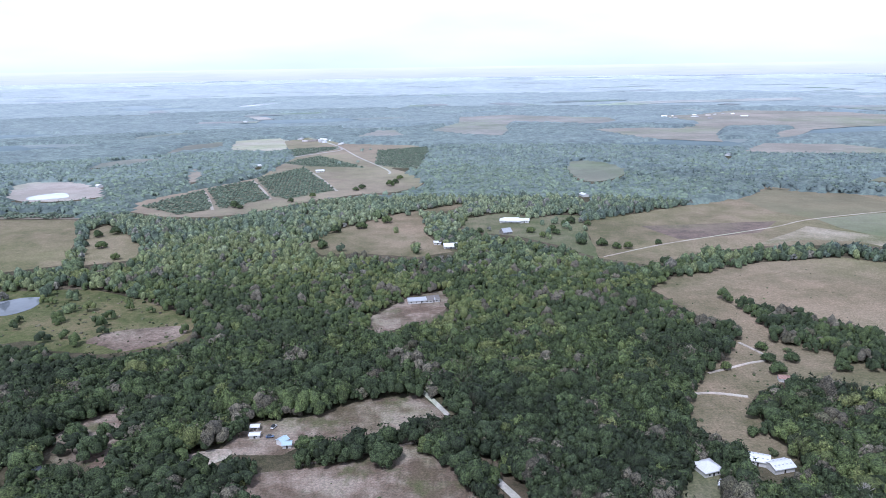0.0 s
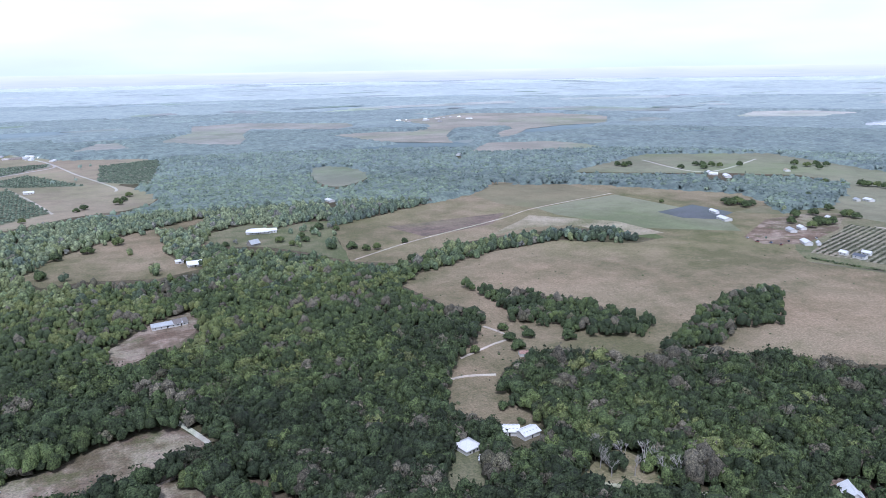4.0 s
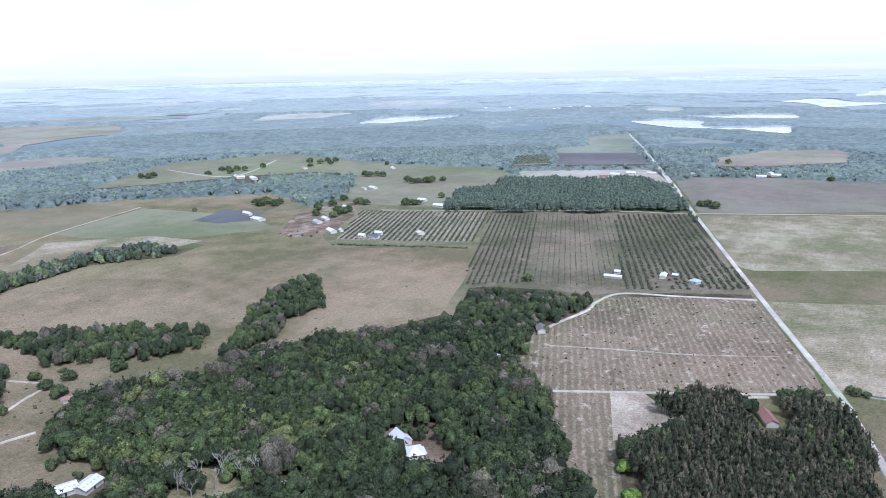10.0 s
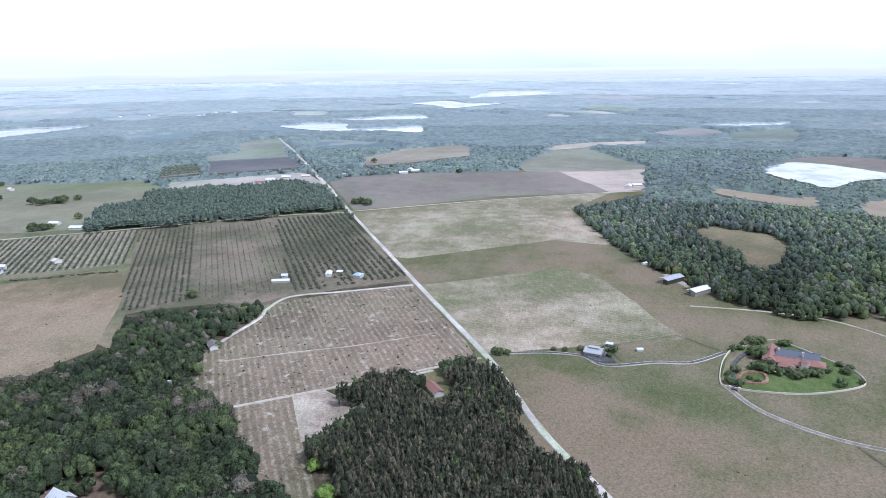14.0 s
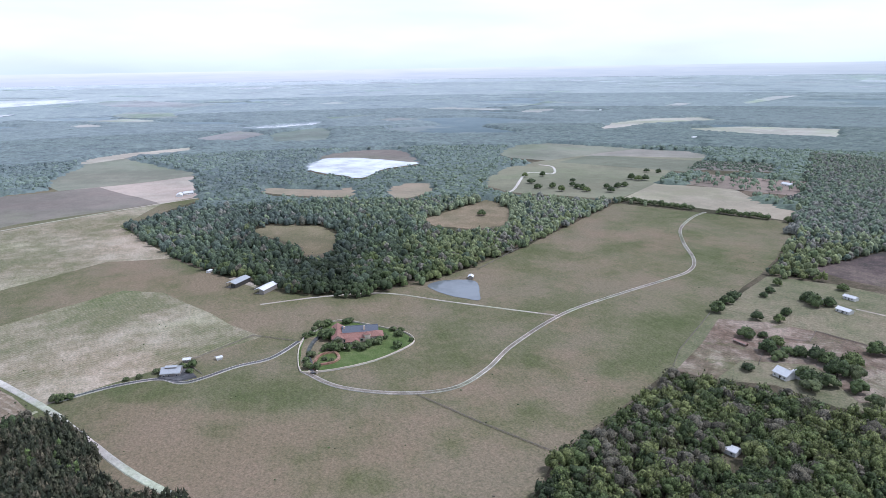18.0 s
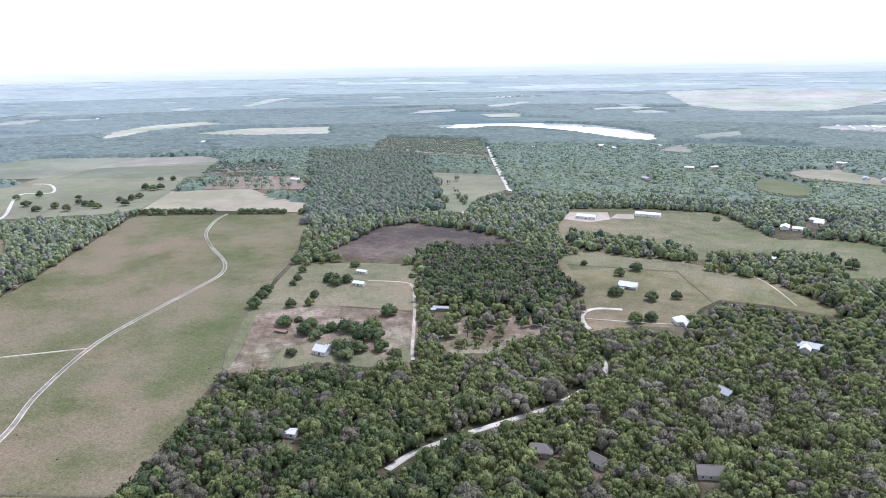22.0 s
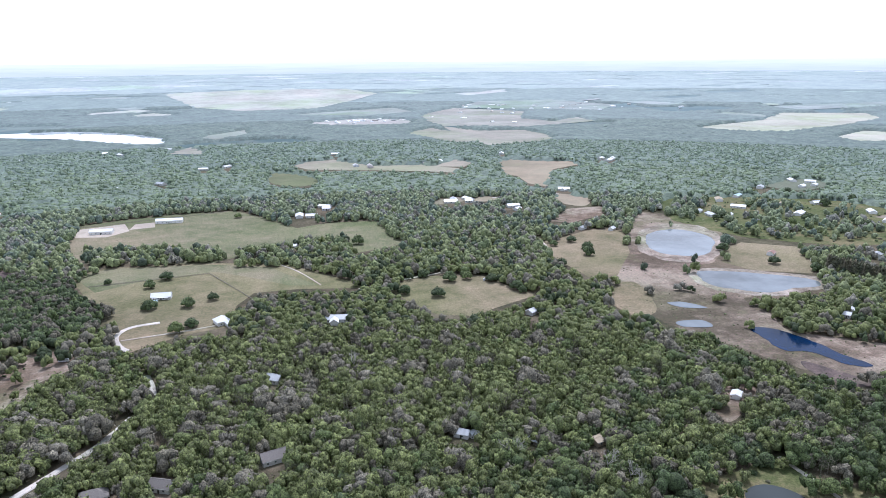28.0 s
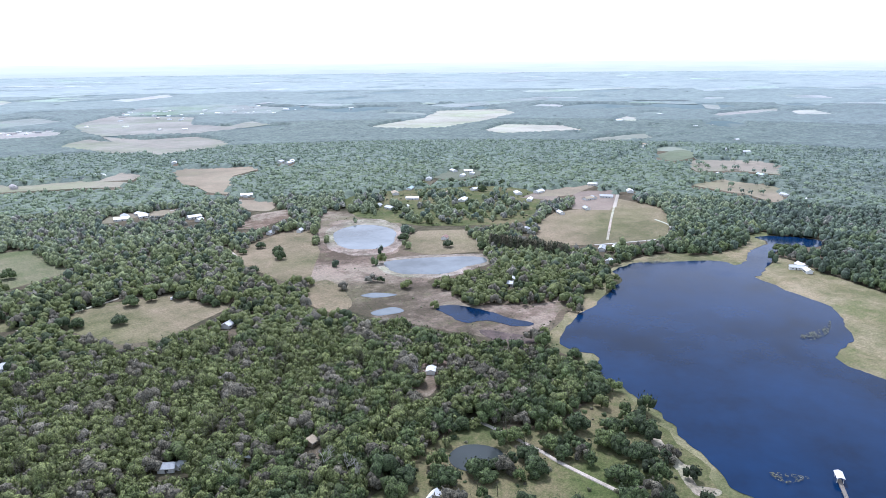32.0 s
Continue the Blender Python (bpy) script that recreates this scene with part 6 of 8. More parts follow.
# houses scattered through the farther woods and farms
for where_at, roof_of, text in (
        ((-117, -925), "white_roof", "white house in the farther woods"),
        ((-160, -974), "white_roof", "white house in the farther woods"),
        ((-349, -955), "grey_roof", "grey-roofed house in the farther woods"),
        ((-371, -953), "white_roof", "white house in the farther woods"),
        ((-412, -882), "white_roof", "white house in the farther woods"),
        ((-544, -974), "white_roof", "white house in the farther woods"),
        ((-793, -1268), "white_roof", "white house in the farther woods"),
        ((-815, -1257), "white_roof", "white house in the farther woods"),
        ((-1, -1422), "white_roof", "white house in the farther woods"),
        ((70, -1270), "grey_roof", "grey-roofed house in the farther woods"),
        ((-45, -1441), "grey_roof", "grey-roofed house in the farther woods"),
        ((211, -1768), "white_roof", "white house in the farther woods"),
        ((172, -1725), "white_roof", "white house in the farther woods"),
        ((73, -1795), "white_roof", "white house in the farther woods"),
        ((-285, -1554), "white_roof", "white house in the farther woods"),
        ((-634, -1423), "white_roof", "white house in the farther woods"),
        ((-946, -2206), "white_roof", "white house in the farther woods"),
        ((-1005, -2152), "white_roof", "white house in the farther woods"),
        ((-942, -906), "white_roof", "white house in the farther woods"),
        ((-958, -883), "white_roof", "white house in the farther woods"),
        ((-843, -872), "grey_roof", "grey-roofed house in the farther woods"),
        ((-824, -742), "white_roof", "white house in the farther woods"),
        ((-712, -813), "tan_roof", "tan-roofed house in the farther woods"),
        ((-701, -761), "white_roof", "white house in the farther woods"),
        ((-631, -732), "grey_roof", "grey-roofed house in the farther woods"),
        ((-987, -628), "grey_roof", "grey-roofed house in the farther woods"),
        ((-972, -550), "white_roof", "white house in the farther woods"),
        ((-1559, -851), "tan_roof", "tan-roofed house in the farther woods"),
        ((-1588, -659), "white_roof", "white house in the farther woods"),
        ((-1574, -610), "white_roof", "white house in the farther woods"),
        ((-1801, -725), "white_roof", "white house in the farther woods"),
        ((-2065, -1095), "white_roof", "white house in the farther woods"),
        ((-2089, -972), "white_roof", "white house in the farther woods"),
        ((-1769, -1177), "tan_roof", "tan-roofed house in the farther woods"),
        ((-876, -564), "tan_roof", "tan-roofed house in the farther woods"),
        ((-908, -553), "grey_roof", "grey-roofed house in the farther woods"),
        ((-874, -654), "white_roof", "white house in the farther woods"),
        ((-841, -670), "white_roof", "white house in the farther woods"),
        ((1414, 179), "white_roof", "white house in the farther woods"),
        ((1206, -226), "white_roof", "white house in the farther woods"),
        ((1294, -1627), "white_roof", "white house in the farther woods"),
        ((1192, -1535), "grey_roof", "grey-roofed house in the farther woods"),
        ((195, 1085), "white_roof", "white house in the farther woods"),
        ((922, 1060), "white_roof", "white house in the farther woods"),
        ((600, 1571), "grey_roof", "grey-roofed house in the farther woods"),
        ((-501, 2077), "white_roof", "white house in the farther woods"),
        ((-394, 1962), "grey_roof", "grey-roofed house in the farther woods"),
        ((-324, 1891), "white_roof", "white house in the farther woods"),
        ((-281, 1377), "white_roof", "white house in the farther woods"),
        ((-783, 1812), "white_roof", "white house in the farther woods"),
        ((-650, 1221), "white_roof", "white house in the farther woods"),
        ((-432, 1464), "white_roof", "white house in the farther woods")):
    building("house", *where_at, (where_at[0] * 7) % 180, 11 + where_at[1] % 4, 7, 2.8, 1.5, roof_of, "white_wall", text, windows=2, bare=9)
# lake side
building("cabin", -295.8, -306.3, 40, 5.4, 4.0, 2.5, 0.7, "white_roof", "white_wall", "white-roofed cabin in a brown clearing", "cabin", windows=2)
building("house", -189.9, -289.3, 12, 7.0, 4.6, 2.6, 0.8, "tan_roof", "tan_roof", "tan flat-roofed house in the woods", windows=2)
vehicle("car", -190.4, -304.8, 20, "car_black", "black car parked beside the tan house", 4.4)
building("shed", -156.1, -301.3, 120, 4.4, 3.0, 2.4, 0.8, "grey_roof", "grey_wall", "grey shed in the woods", "shed", windows=0, bare=1)
building("shed", -128.4, -319.4, 20, 5.0, 3.0, 2.4, 0.8, "grey_roof", "white_wall", "grey shed hidden in the woods", "shed", windows=0, bare=1)
building("house", -88.4, -520.3, 160, 4.0, 3.4, 2.4, 1.0, "white_roof", "white_wall", "white outbuilding in the glade", windows=1)
vehicle("trailer", -244.2, -578.8, 25, "car_white", "long white trailer at the pasture's edge", 8.0, 2.4, True)
vehicle("trailer", -251.5, -580.7, 25, "car_white", "white trailer at the pasture's edge", 6.0, 2.4, True)
for where_at, turn_by, size_of, roof_of, text in (
        ((-604.5, -360.8), 20, (7, 4), "white_roof", "white cottage on the lake shore"), ((-656.0, -383.9), 70, (5, 4), "white_roof", "white boathouse behind the shore"),
        ((-643.1, -393.1), 25, (11, 5), "grey_roof", "grey-roofed house behind the shore"), ((-584.4, -380.0), 20, (6, 4), "grey_roof", "grey cottage behind the shore"),
        ((-719.8, -213.2), 55, (8, 5), "white_roof", "white barn on the yellow bank"), ((-708.0, -214.2), 120, (9, 3), "white_roof", "white trailer house on the yellow bank"),
        ((-704.8, -202.4), 40, (8, 4), "white_roof", "white shed on the yellow bank"), ((-746.7, -205.9), 40, (5, 4), "grey_roof", "grey shed on the yellow bank"),
        ((-488.7, -393.5), 30, (6, 5), "white_roof", "white house in the shore wood"), ((-476.2, -386.5), 120, (4, 4), "white_roof", "white wing in the shore wood"),
        ((-578.6, -513.7), 60, (7, 5), "white_roof", "white barn at the meadow"), ((-658.2, -510.0), 30, (8, 6), "grey_roof", "grey pavilion in a sandy yard"),
        ((-560.2, -553.7), 30, (7, 5), "rust_roof", "rust-roofed house at the meadow"), ((-464.7, -709.7), 30, (6, 4), "white_roof", "white house above the marsh"),
        ((-477.5, -736.6), 30, (4, 4), "white_roof", "white garage above the marsh"), ((-433.9, -727.0), 30, (8, 4), "grey_roof", "pale shed above the marsh"),
        ((-408.6, -860.2), 30, (8, 5), "white_roof", "white house in a glade"), ((-542.2, -968.5), 30, (9, 6), "white_roof", "white house by the far road"),
        ((-794.7, -1239.9), 30, (16, 9), "white_roof", "distant white house before woods"), ((-911.9, -855.0), 30, (12, 6), "white_roof", "white house of the village"),
        ((-938.7, -856.1), 30, (9, 6), "white_roof", "white hall of the village"), ((-757.3, -827.1), 30, (14, 6), "blue_roof", "pale green house of the village"),
        ((-772.7, -754.4), 30, (12, 7), "tan_roof", "tan house of the village"), ((-744.4, -697.3), 30, (16, 7), "white_roof", "long white house of the village"),
        ((-653.1, -721.9), 30, (5, 4), "white_roof", "small white house of the village"), ((-673.4, -690.7), 30, (6, 4), "rust_roof", "rust-roofed cottage of the village"),
        ((-629.4, -756.5), 30, (9, 6), "grey_roof", "grey house of the village"), ((-740.6, -881.9), 30, (9, 6), "grey_roof", "grey bungalow of the village"),
        ((-813.7, -526.3), 60, (8, 5), "grey_roof", "grey house between brown plots"), ((-887.5, -562.6), 60, (7, 5), "grey_roof", "grey shed between brown plots"),
        ((-766.5, -536.3), 60, (9, 5), "white_roof", "white house above the pasture"), ((-1230.3, -517.2), 60, (12, 7), "white_roof", "white house in a far pasture"),
        ((-1268.8, -461.2), 60, (12, 6), "blue_roof", "pale blue barn in a far pasture"), ((-1079.6, -320.6), 60, (8, 6), "white_roof", "white house in a far pasture"),
        ((-1098.8, -360.6), 60, (12, 6), "grey_roof", "grey house in a far pasture"), ((-244.0, -482.0), 30, (7, 5), "white_roof", "white house at the pasture's edge"),
        ((-198.4, -205.0), 20, (5, 3), "white_roof", "white shed in the parkland"), ((-812.4, -624.2), 30, (14, 5), "white_roof", "long white shed of the village")):
    building("house", *where_at, turn_by, *size_of, 2.7, 1.3, roof_of, "white_wall", text, windows=2)

# the estate
TURN = 67.0
ex, ey = 451.8, -198.5
estate = tagged(new("estate_house"), "cream stucco country house with red tile and dark slate roofs", "house")
for u0, v0, u1, v1, h, rise, roof_of, hip, along in ((-10.5, 0.0, -5.5, 17.0, 3.6, 1.8, "tile", False, "v"), (-5.5, 6.5, 11.0, 15.5, 3.8, 2.0, "slate", False, "u"),
                                                     (-6.5, 1.0, 5.0, 6.5, 3.2, 1.6, "tile", False, "u"), (6.5, 1.0, 13.0, 7.0, 3.4, 1.9, "tile", True, "u"), (-4.0, -2.6, 1.5, 1.0, 2.6, 0.9, "tile", True, "u")):
    L, W = (u1 - u0, v1 - v0) if along == "u" else (v1 - v0, u1 - u0)
    spin = Matrix.Translation(((u0 + u1) / 2, (v0 + v1) / 2, 0)) @ Matrix.Rotation(radians(90 if along == "v" else 0), 4, "Z")
    for nm, bm, mm in (("wall", shell(L, W, h, rise, hip), "cream"), ("roof", (hip_roof if hip else gable_roof)(L, W, h, rise), roof_of)):
        bm.transform(spin)
        wing = part(nm, bm, M[mm], estate)
    if not hip:
        bm = boxed(-L / 2 - 0.5, -0.2, h + rise + 0.1, L / 2 + 0.5, 0.2, h + rise + 0.24)
        bm.transform(spin)
        part("ridge_cap", bm, M[roof_of], wing)
    for k in range(3):
        wx = -L / 2 + L * (k + 0.5) / 3
        for s in (-1, 1):
            bm = boxed(wx - 0.7, s * W / 2 - 0.06, 0.8, wx + 0.7, s * W / 2 + 0.06, 2.3)
            bm.transform(spin)
            win = part("window", bm, M["trim"], estate)
            bm = boxed(wx - 0.56, s * W / 2 - 0.08, 0.94, wx + 0.56, s * W / 2 + 0.08, 2.16)
            bm.transform(spin)
            part("pane", bm, M["glass"], win)
bm = bmesh.new()
bmesh.ops.create_cone(bm, cap_ends=True, segments=16, radius1=1.7, radius2=1.7, depth=5.0, matrix=Matrix.Translation((5.8, 1.6, 2.5)))
tower = part("turret", bm, M["cream"], estate, "round cream turret")
bm = bmesh.new()
bmesh.ops.create_cone(bm, cap_ends=True, segments=16, radius1=2.0, radius2=0.1, depth=1.3, matrix=Matrix.Translation((5.8, 1.6, 5.65)))
part("turret_roof", bm, M["tile"], tower)
part("chimney", boxed(4.2, 7.4, 3.5, 5.1, 8.2, 6.9, bevel=0.05), M["cream"], estate)
part("chimney", boxed(-5.2, 9.0, 3.5, -4.4, 9.8, 6.6, bevel=0.05), M["cream"], estate)
for k in range(5):
    part("porch_post", boxed(-3.9 + k * 1.3, -2.5, 0, -3.65 + k * 1.3, -2.25, 2.5), M["cream"], estate)
part("terrace", boxed(-6.0, -5.5, 0.0, 6.0, -2.6, 0.25, bevel=0.05), M["cream"], estate)
estate.matrix_basis = pose(ex, ey, 0.03, 0, 0, TURN - 180) @ Matrix.Diagonal((1.6, 1.6, 1.3, 1))


def low_wall(name, pts, high, thick, mat, label, step=6.0):
    """A garden wall with a capping, in lengths along a flowing line."""
    line = smooth_loop(pts, 4, True)
    ob = tagged(new(name), label, "wall", kind="structure")
    for a, b in zip(line, line[1:] + line[:1]):
        d = b - a
        if d.length < 0.5:
            continue
        bm = boxed(0, -thick / 2, 0, d.length, thick / 2, high)
        box(bm, -0.05, -thick / 2 - 0.08, high, d.length + 0.05, thick / 2 + 0.08, high + 0.12)
        bm.transform(Matrix.Translation((a.x, a.y, 0)) @ Matrix.Rotation(math.atan2(d.y, d.x), 4, "Z"))
        part("wall_panel", bm, M[mat], ob)
    return ob


low_wall("estate_wall", [(485, -171), (461, -157), (429, -146), (421, -150), (415, -170), (414, -196), (421, -222), (431, -238), (450, -240), (472, -229), (496, -215), (504, -203), (491, -181)], 1.1, 0.35, "cream", "low cream garden wall round the estate lawn")


for where_at in ((419, -149), (417, -154)):
    pier = tagged(new("gate_pier"), "square cream gate pier at the estate drive", "pier", group="gate piers")
    part("pier", boxed(-0.6, -0.6, 0, 0.6, 0.6, 2.3, bevel=0.05), M["cream"], pier)
    part("cap", boxed(-0.75, -0.75, 2.3, 0.75, 0.75, 2.55, bevel=0.05), M["cream"], pier)
    pier.matrix_basis = pose(*where_at, 0.0, 0, 0, 60)


def fence(pts, label, gap=4.0, rails=3, high=1.3, mat="wood"):
    """A rail fence: posts and rails."""
    ob = tagged(new("fence"), label, "fence")
    posts, first = 0, None
    for a, b in zip(pts, pts[1:]):
        a, b = Vector((*a, 0)), Vector((*b, 0))
        d = b - a
        turn = Matrix.Rotation(math.atan2(d.y, d.x), 4, "Z")
        for k in range(rails):
            z = high * (k + 1) / rails - 0.12
            bm = boxed(0, -0.05, z - 0.07, d.length, 0.05, z + 0.07)
            bm.transform(Matrix.Translation(a) @ turn)
            part("rail", bm, M[mat], ob)
        for k in range(int(d.length / gap) + 1):
            if first is None:
                first = mesh_of("post", boxed(-0.09, -0.09, 0, 0.09, 0.09, high), M[mat])
            p = new("post", first)
            p.parent = ob
            p.location = a + d * min(1, k * gap / d.length)
    return ob


fence([(351, -195), (300, -208), (251, -223)], "grey wooden rail fence across the pasture")
fence([(485.1, -78.1), (510.4, -138.1), (482.4, -161.0)], "grey rail fence of the horse paddock")
fence([(479.7, -83.5), (459.3, -87.8)], "short rail fence beside the stable")
fence([(-87.3, 316.4), (-65.5, 326.0), (-39.4, 335.6), (-18.2, 344.4)], "rail fence along the tree belt")
fence([(264.8, -478.7), (274.8, -503.3), (212.1, -508.4)], "pale rail fence of the homestead paddock")
fence([(261.3, -413.0), (287.8, -463.1), (267.1, -478.4)], "rail fence beside the farmhouse")
fence([(110.8, -687.4), (3.3, -693.4), (-38.8, -577.0)], "rail fence between dry paddocks", gap=6)
fence([(165.9, -957.1), (-24.5, -995.3)], "rail fence behind the white halls", gap=8)
fence([(561.8, -385.6), (629.6, -518.4), (744.7, -757.7)], "dark rail fence along the wood", gap=8)
fence([(346.2, -471.4), (308.2, -388.5), (291.9, -363.1)], "rail fence between pasture and homestead", gap=5)
fence([(593.1, 524.7), (638.1, 459.9), (685.0, 403.1)], "wire and post fence with weeds below the grove", gap=6)

# dock on the lake
dock = tagged(new("dock"), "grey wooden dock with a white boat house roof over dark water", "dock")
dx, dy = -325.8, -62.1
qx, qy = -347.5, -73.4
for k in range(14):
    part("plank", boxed(k * 0.9, -0.8, 0.75, k * 0.9 + 0.84, 0.8, 0.85), M["wood"], dock)
for k in range(6):
    for s in (-0.7, 0.7):
        part("pile", boxed(k * 2.3, s - 0.1, 0, k * 2.3 + 0.2, s + 0.1, 1.0), M["wood"], dock)
bm = gable_roof(3.2, 2.6, 2.9, 0.5, 0.3)
bm.transform(Matrix.Translation((12.5, 0, 0)))
part("boat_roof", bm, M["white_roof"], dock)
for s in (-1, 1):
    for px in (11.1, 13.9):
        part("roof_post", boxed(px - 0.07, s * 1.2 - 0.07, 0.3, px + 0.07, s * 1.2 + 0.07, 2.8), M["trim"], dock)
dock.matrix_basis = pose(dx, dy, 0.3, 0, 0, math.degrees(math.atan2(qy - dy, qx - dx))) @ Matrix.Diagonal((math.hypot(qx - dx, qy - dy) / 12.5, 1.2, 1.1, 1))

# machines and cars
for where_at, nm, mat_of, text, ang in (((-108.6, 358.2), "van", "car_white", "white van parked in the yard", 70), ((611.3, 635.7), "truck", "car_white", "white truck in the farmyard", 20),
                                        ((631.4, 627.6), "tractor", "machine_green", "green tractor in the farmyard", 50), ((609.2, 617.9), "tractor", "car_red", "red tractor in the farmyard", 120),
                                        ((618.7, 606.9), "trailer", "car_blue", "blue farm trailer in the farmyard", 80), ((621.1, 594.2), "truck", "car_red", "red truck in the farmyard", 10),
                                        ((642.4, 604.3), "car", "car_black", "black car in the farmyard", 60), ((683.6, 603.4), "truck", "car_white", "white truck beside the grove", 60),
                                        ((-36.5, -426.1), "car", "car_white", "white car beside the grey-roofed house", 120), ((113.6, -266.9), "car", "car_white", "white car on the shell road", 40),
                                        ((-702.8, -359.9), "boat_trailer", "car_white", "white boat trailer on the shore", 10), ((-108.0, 347.5), "car", "car_blue", "blue car by the shed", 10)):
    vehicle(nm, *where_at, ang, mat_of, text, 4.6, 1.6 if nm == "car" else 2.0)
lane("estate_loop", "asphalt", [(487, -194), (481, -183), (469, -171), (454, -162), (434, -156), (417, -151)], 1.8, "grey asphalt drive curving to the garage", clear=0, lift=0.03)
lane("estate_drive", "paver", [(422, -153), (436, -160), (445, -168), (444, -178), (433, -177), (428, -170), (429, -161)], 1.3, "red paved court in the estate garden", clear=0, lift=0.05)
field("barn_yard", "asphalt", [(469, -61), (481, -69), (472, -82), (457, -83), (457, -71)], "asphalt yard before the horse stable", "yard", opens=False)

# ---------------------------------------------------------------- woods
rng = np.random.default_rng(5)


def jittered(r0, r1, step):
    k = int(r1 / step) + 2
    i, j = np.meshgrid(np.arange(-k, k), np.arange(-int(k * 1.16), int(k * 1.16)))
    x = (i + 0.5 * (j % 2)) * step + rng.uniform(-0.36, 0.36, i.shape) * step
    y = j * step * 0.87 + rng.uniform(-0.36, 0.36, i.shape) * step
    r = np.hypot(x, y)
    ok = (r >= r0) & (r < r1)
    return x[ok], y[ok]


def wave(x, y, f, s):
    """A cheap smooth field of bumps between 0 and 1."""
    v = np.sin(x * f + 1.3 * s) * np.cos(y * f * 1.13 - s) + 0.6 * np.sin((x + y) * f * 1.9 + 2.1 * s) + 0.5 * np.cos((x - 1.7 * y) * f * 2.7 - s)
    return np.clip(0.5 + 0.25 * v, 0, 1)


def far_pattern(x, y):
    """Where the far woods give way to fields."""
    return wave(x, y, 0.0025, 2.0)


def wooded(x, y, sparse=True):
    free = np.ones(x.shape, bool)
    for poly in OPEN:
        free &= ~inside(poly, x, y)
    for poly in WOODS:
        free |= inside(poly, x, y)
    for poly, share in SPARSE if sparse else ():
        free |= inside(poly, x, y) & (rng.uniform(0, 1, x.shape) < share)
    for poly in BARE + WATERS:
        free &= ~inside(poly, x, y)
    for line, gap in NOTREE:
        free &= ~near_line(line, x, y, gap)
    return free


def ico(n):
    bm = bmesh.new()
    bmesh.ops.create_icosphere(bm, subdivisions=n, radius=1.0)
    bm.verts.index_update()
    v = np.array([w.co[:] for w in bm.verts])
    f = np.array([[w.index for w in q.verts] for q in bm.faces])
    bm.free()
    return v, f


ICO = {n: ico(n) for n in (1, 2)}


def crown(seed, lobes, fine, cards, low=-0.35, card=0.16, spread=0.62, trunk=True, skirt=1.0):
    """A broad crown about 1 wide and 1 high: lobes of leaf round a dome, with loose sprays that break its outline."""
    r = np.random.default_rng(seed)
    vs, fs, at = [], [], 0
    v0, f0 = ICO[fine]
    spots = []
    for k in range(lobes):
        a = k * 2.4 + r.uniform(-0.4, 0.4)
        u = (k + 0.5) / lobes
        rad, z = spread * 0.62 * math.sqrt(u) * r.uniform(0.85, 1.15), 0.62 - 0.34 * u + r.uniform(-0.06, 0.06)
        size = r.uniform(0.20, 0.29) * (1.75 if lobes < 3 else 1.35 if lobes < 6 else 1.1 if lobes < 9 else 1.0)
        spots.append((np.array([rad * math.cos(a), rad * math.sin(a), z]), size))
    for c, size in spots:
        rough = 1 + 0.23 * r.standard_normal(len(v0)).clip(-1.4, 1.4)
        v = v0 * rough[:, None] * size * (1, 1, 0.88)
        v[:, 2] *= np.where(v[:, 2] < 0, skirt, 1.0)
        v = v + c
        keep = v0[f0].mean(1)[:, 2] > low
        used = np.unique(f0[keep])
        remap = np.full(len(v0), -1)
        remap[used] = np.arange(len(used))
        vs.append(v[used])
        fs.append(remap[f0[keep]] + at)
        at += len(used)
    for _ in range(cards):
        c, size = spots[r.integers(len(spots))]
        d = r.standard_normal(3)
        d[2] = abs(d[2]) * 1.0 + 0.05
        d /= np.linalg.norm(d)
        p = c + d * size * r.uniform(0.95, 1.3)
        side = np.cross(d, r.standard_normal(3))
        side /= np.linalg.norm(side) + 1e-9
        up = np.cross(d, side) * r.choice((-1, 1)) + d * r.uniform(0.2, 0.9)
        s = card * r.uniform(0.45, 1.0)
        vs.append(np.array([p - side * s * 0.5, p + side * s * 0.5, p + up * s * 0.8]))
        fs.append(np.array([[at, at + 1, at + 2]]))
        at += 3
    if trunk:
        ring = np.array([[math.cos(a), math.sin(a), 0] for a in np.linspace(0, 2 * math.pi, 5, endpoint=False)])
        vs.append(np.concatenate([ring * 0.035, ring * 0.022 + (0, 0, 0.5)]))
        fs.append(np.array([[at + i, at + (i + 1) % 5, at + 5 + i] for i in range(5)] + [[at + (i + 1) % 5, at + 5 + (i + 1) % 5, at + 5 + i] for i in range(5)]))
    v, f = np.concatenate(vs), np.concatenate(fs)
    return v, f


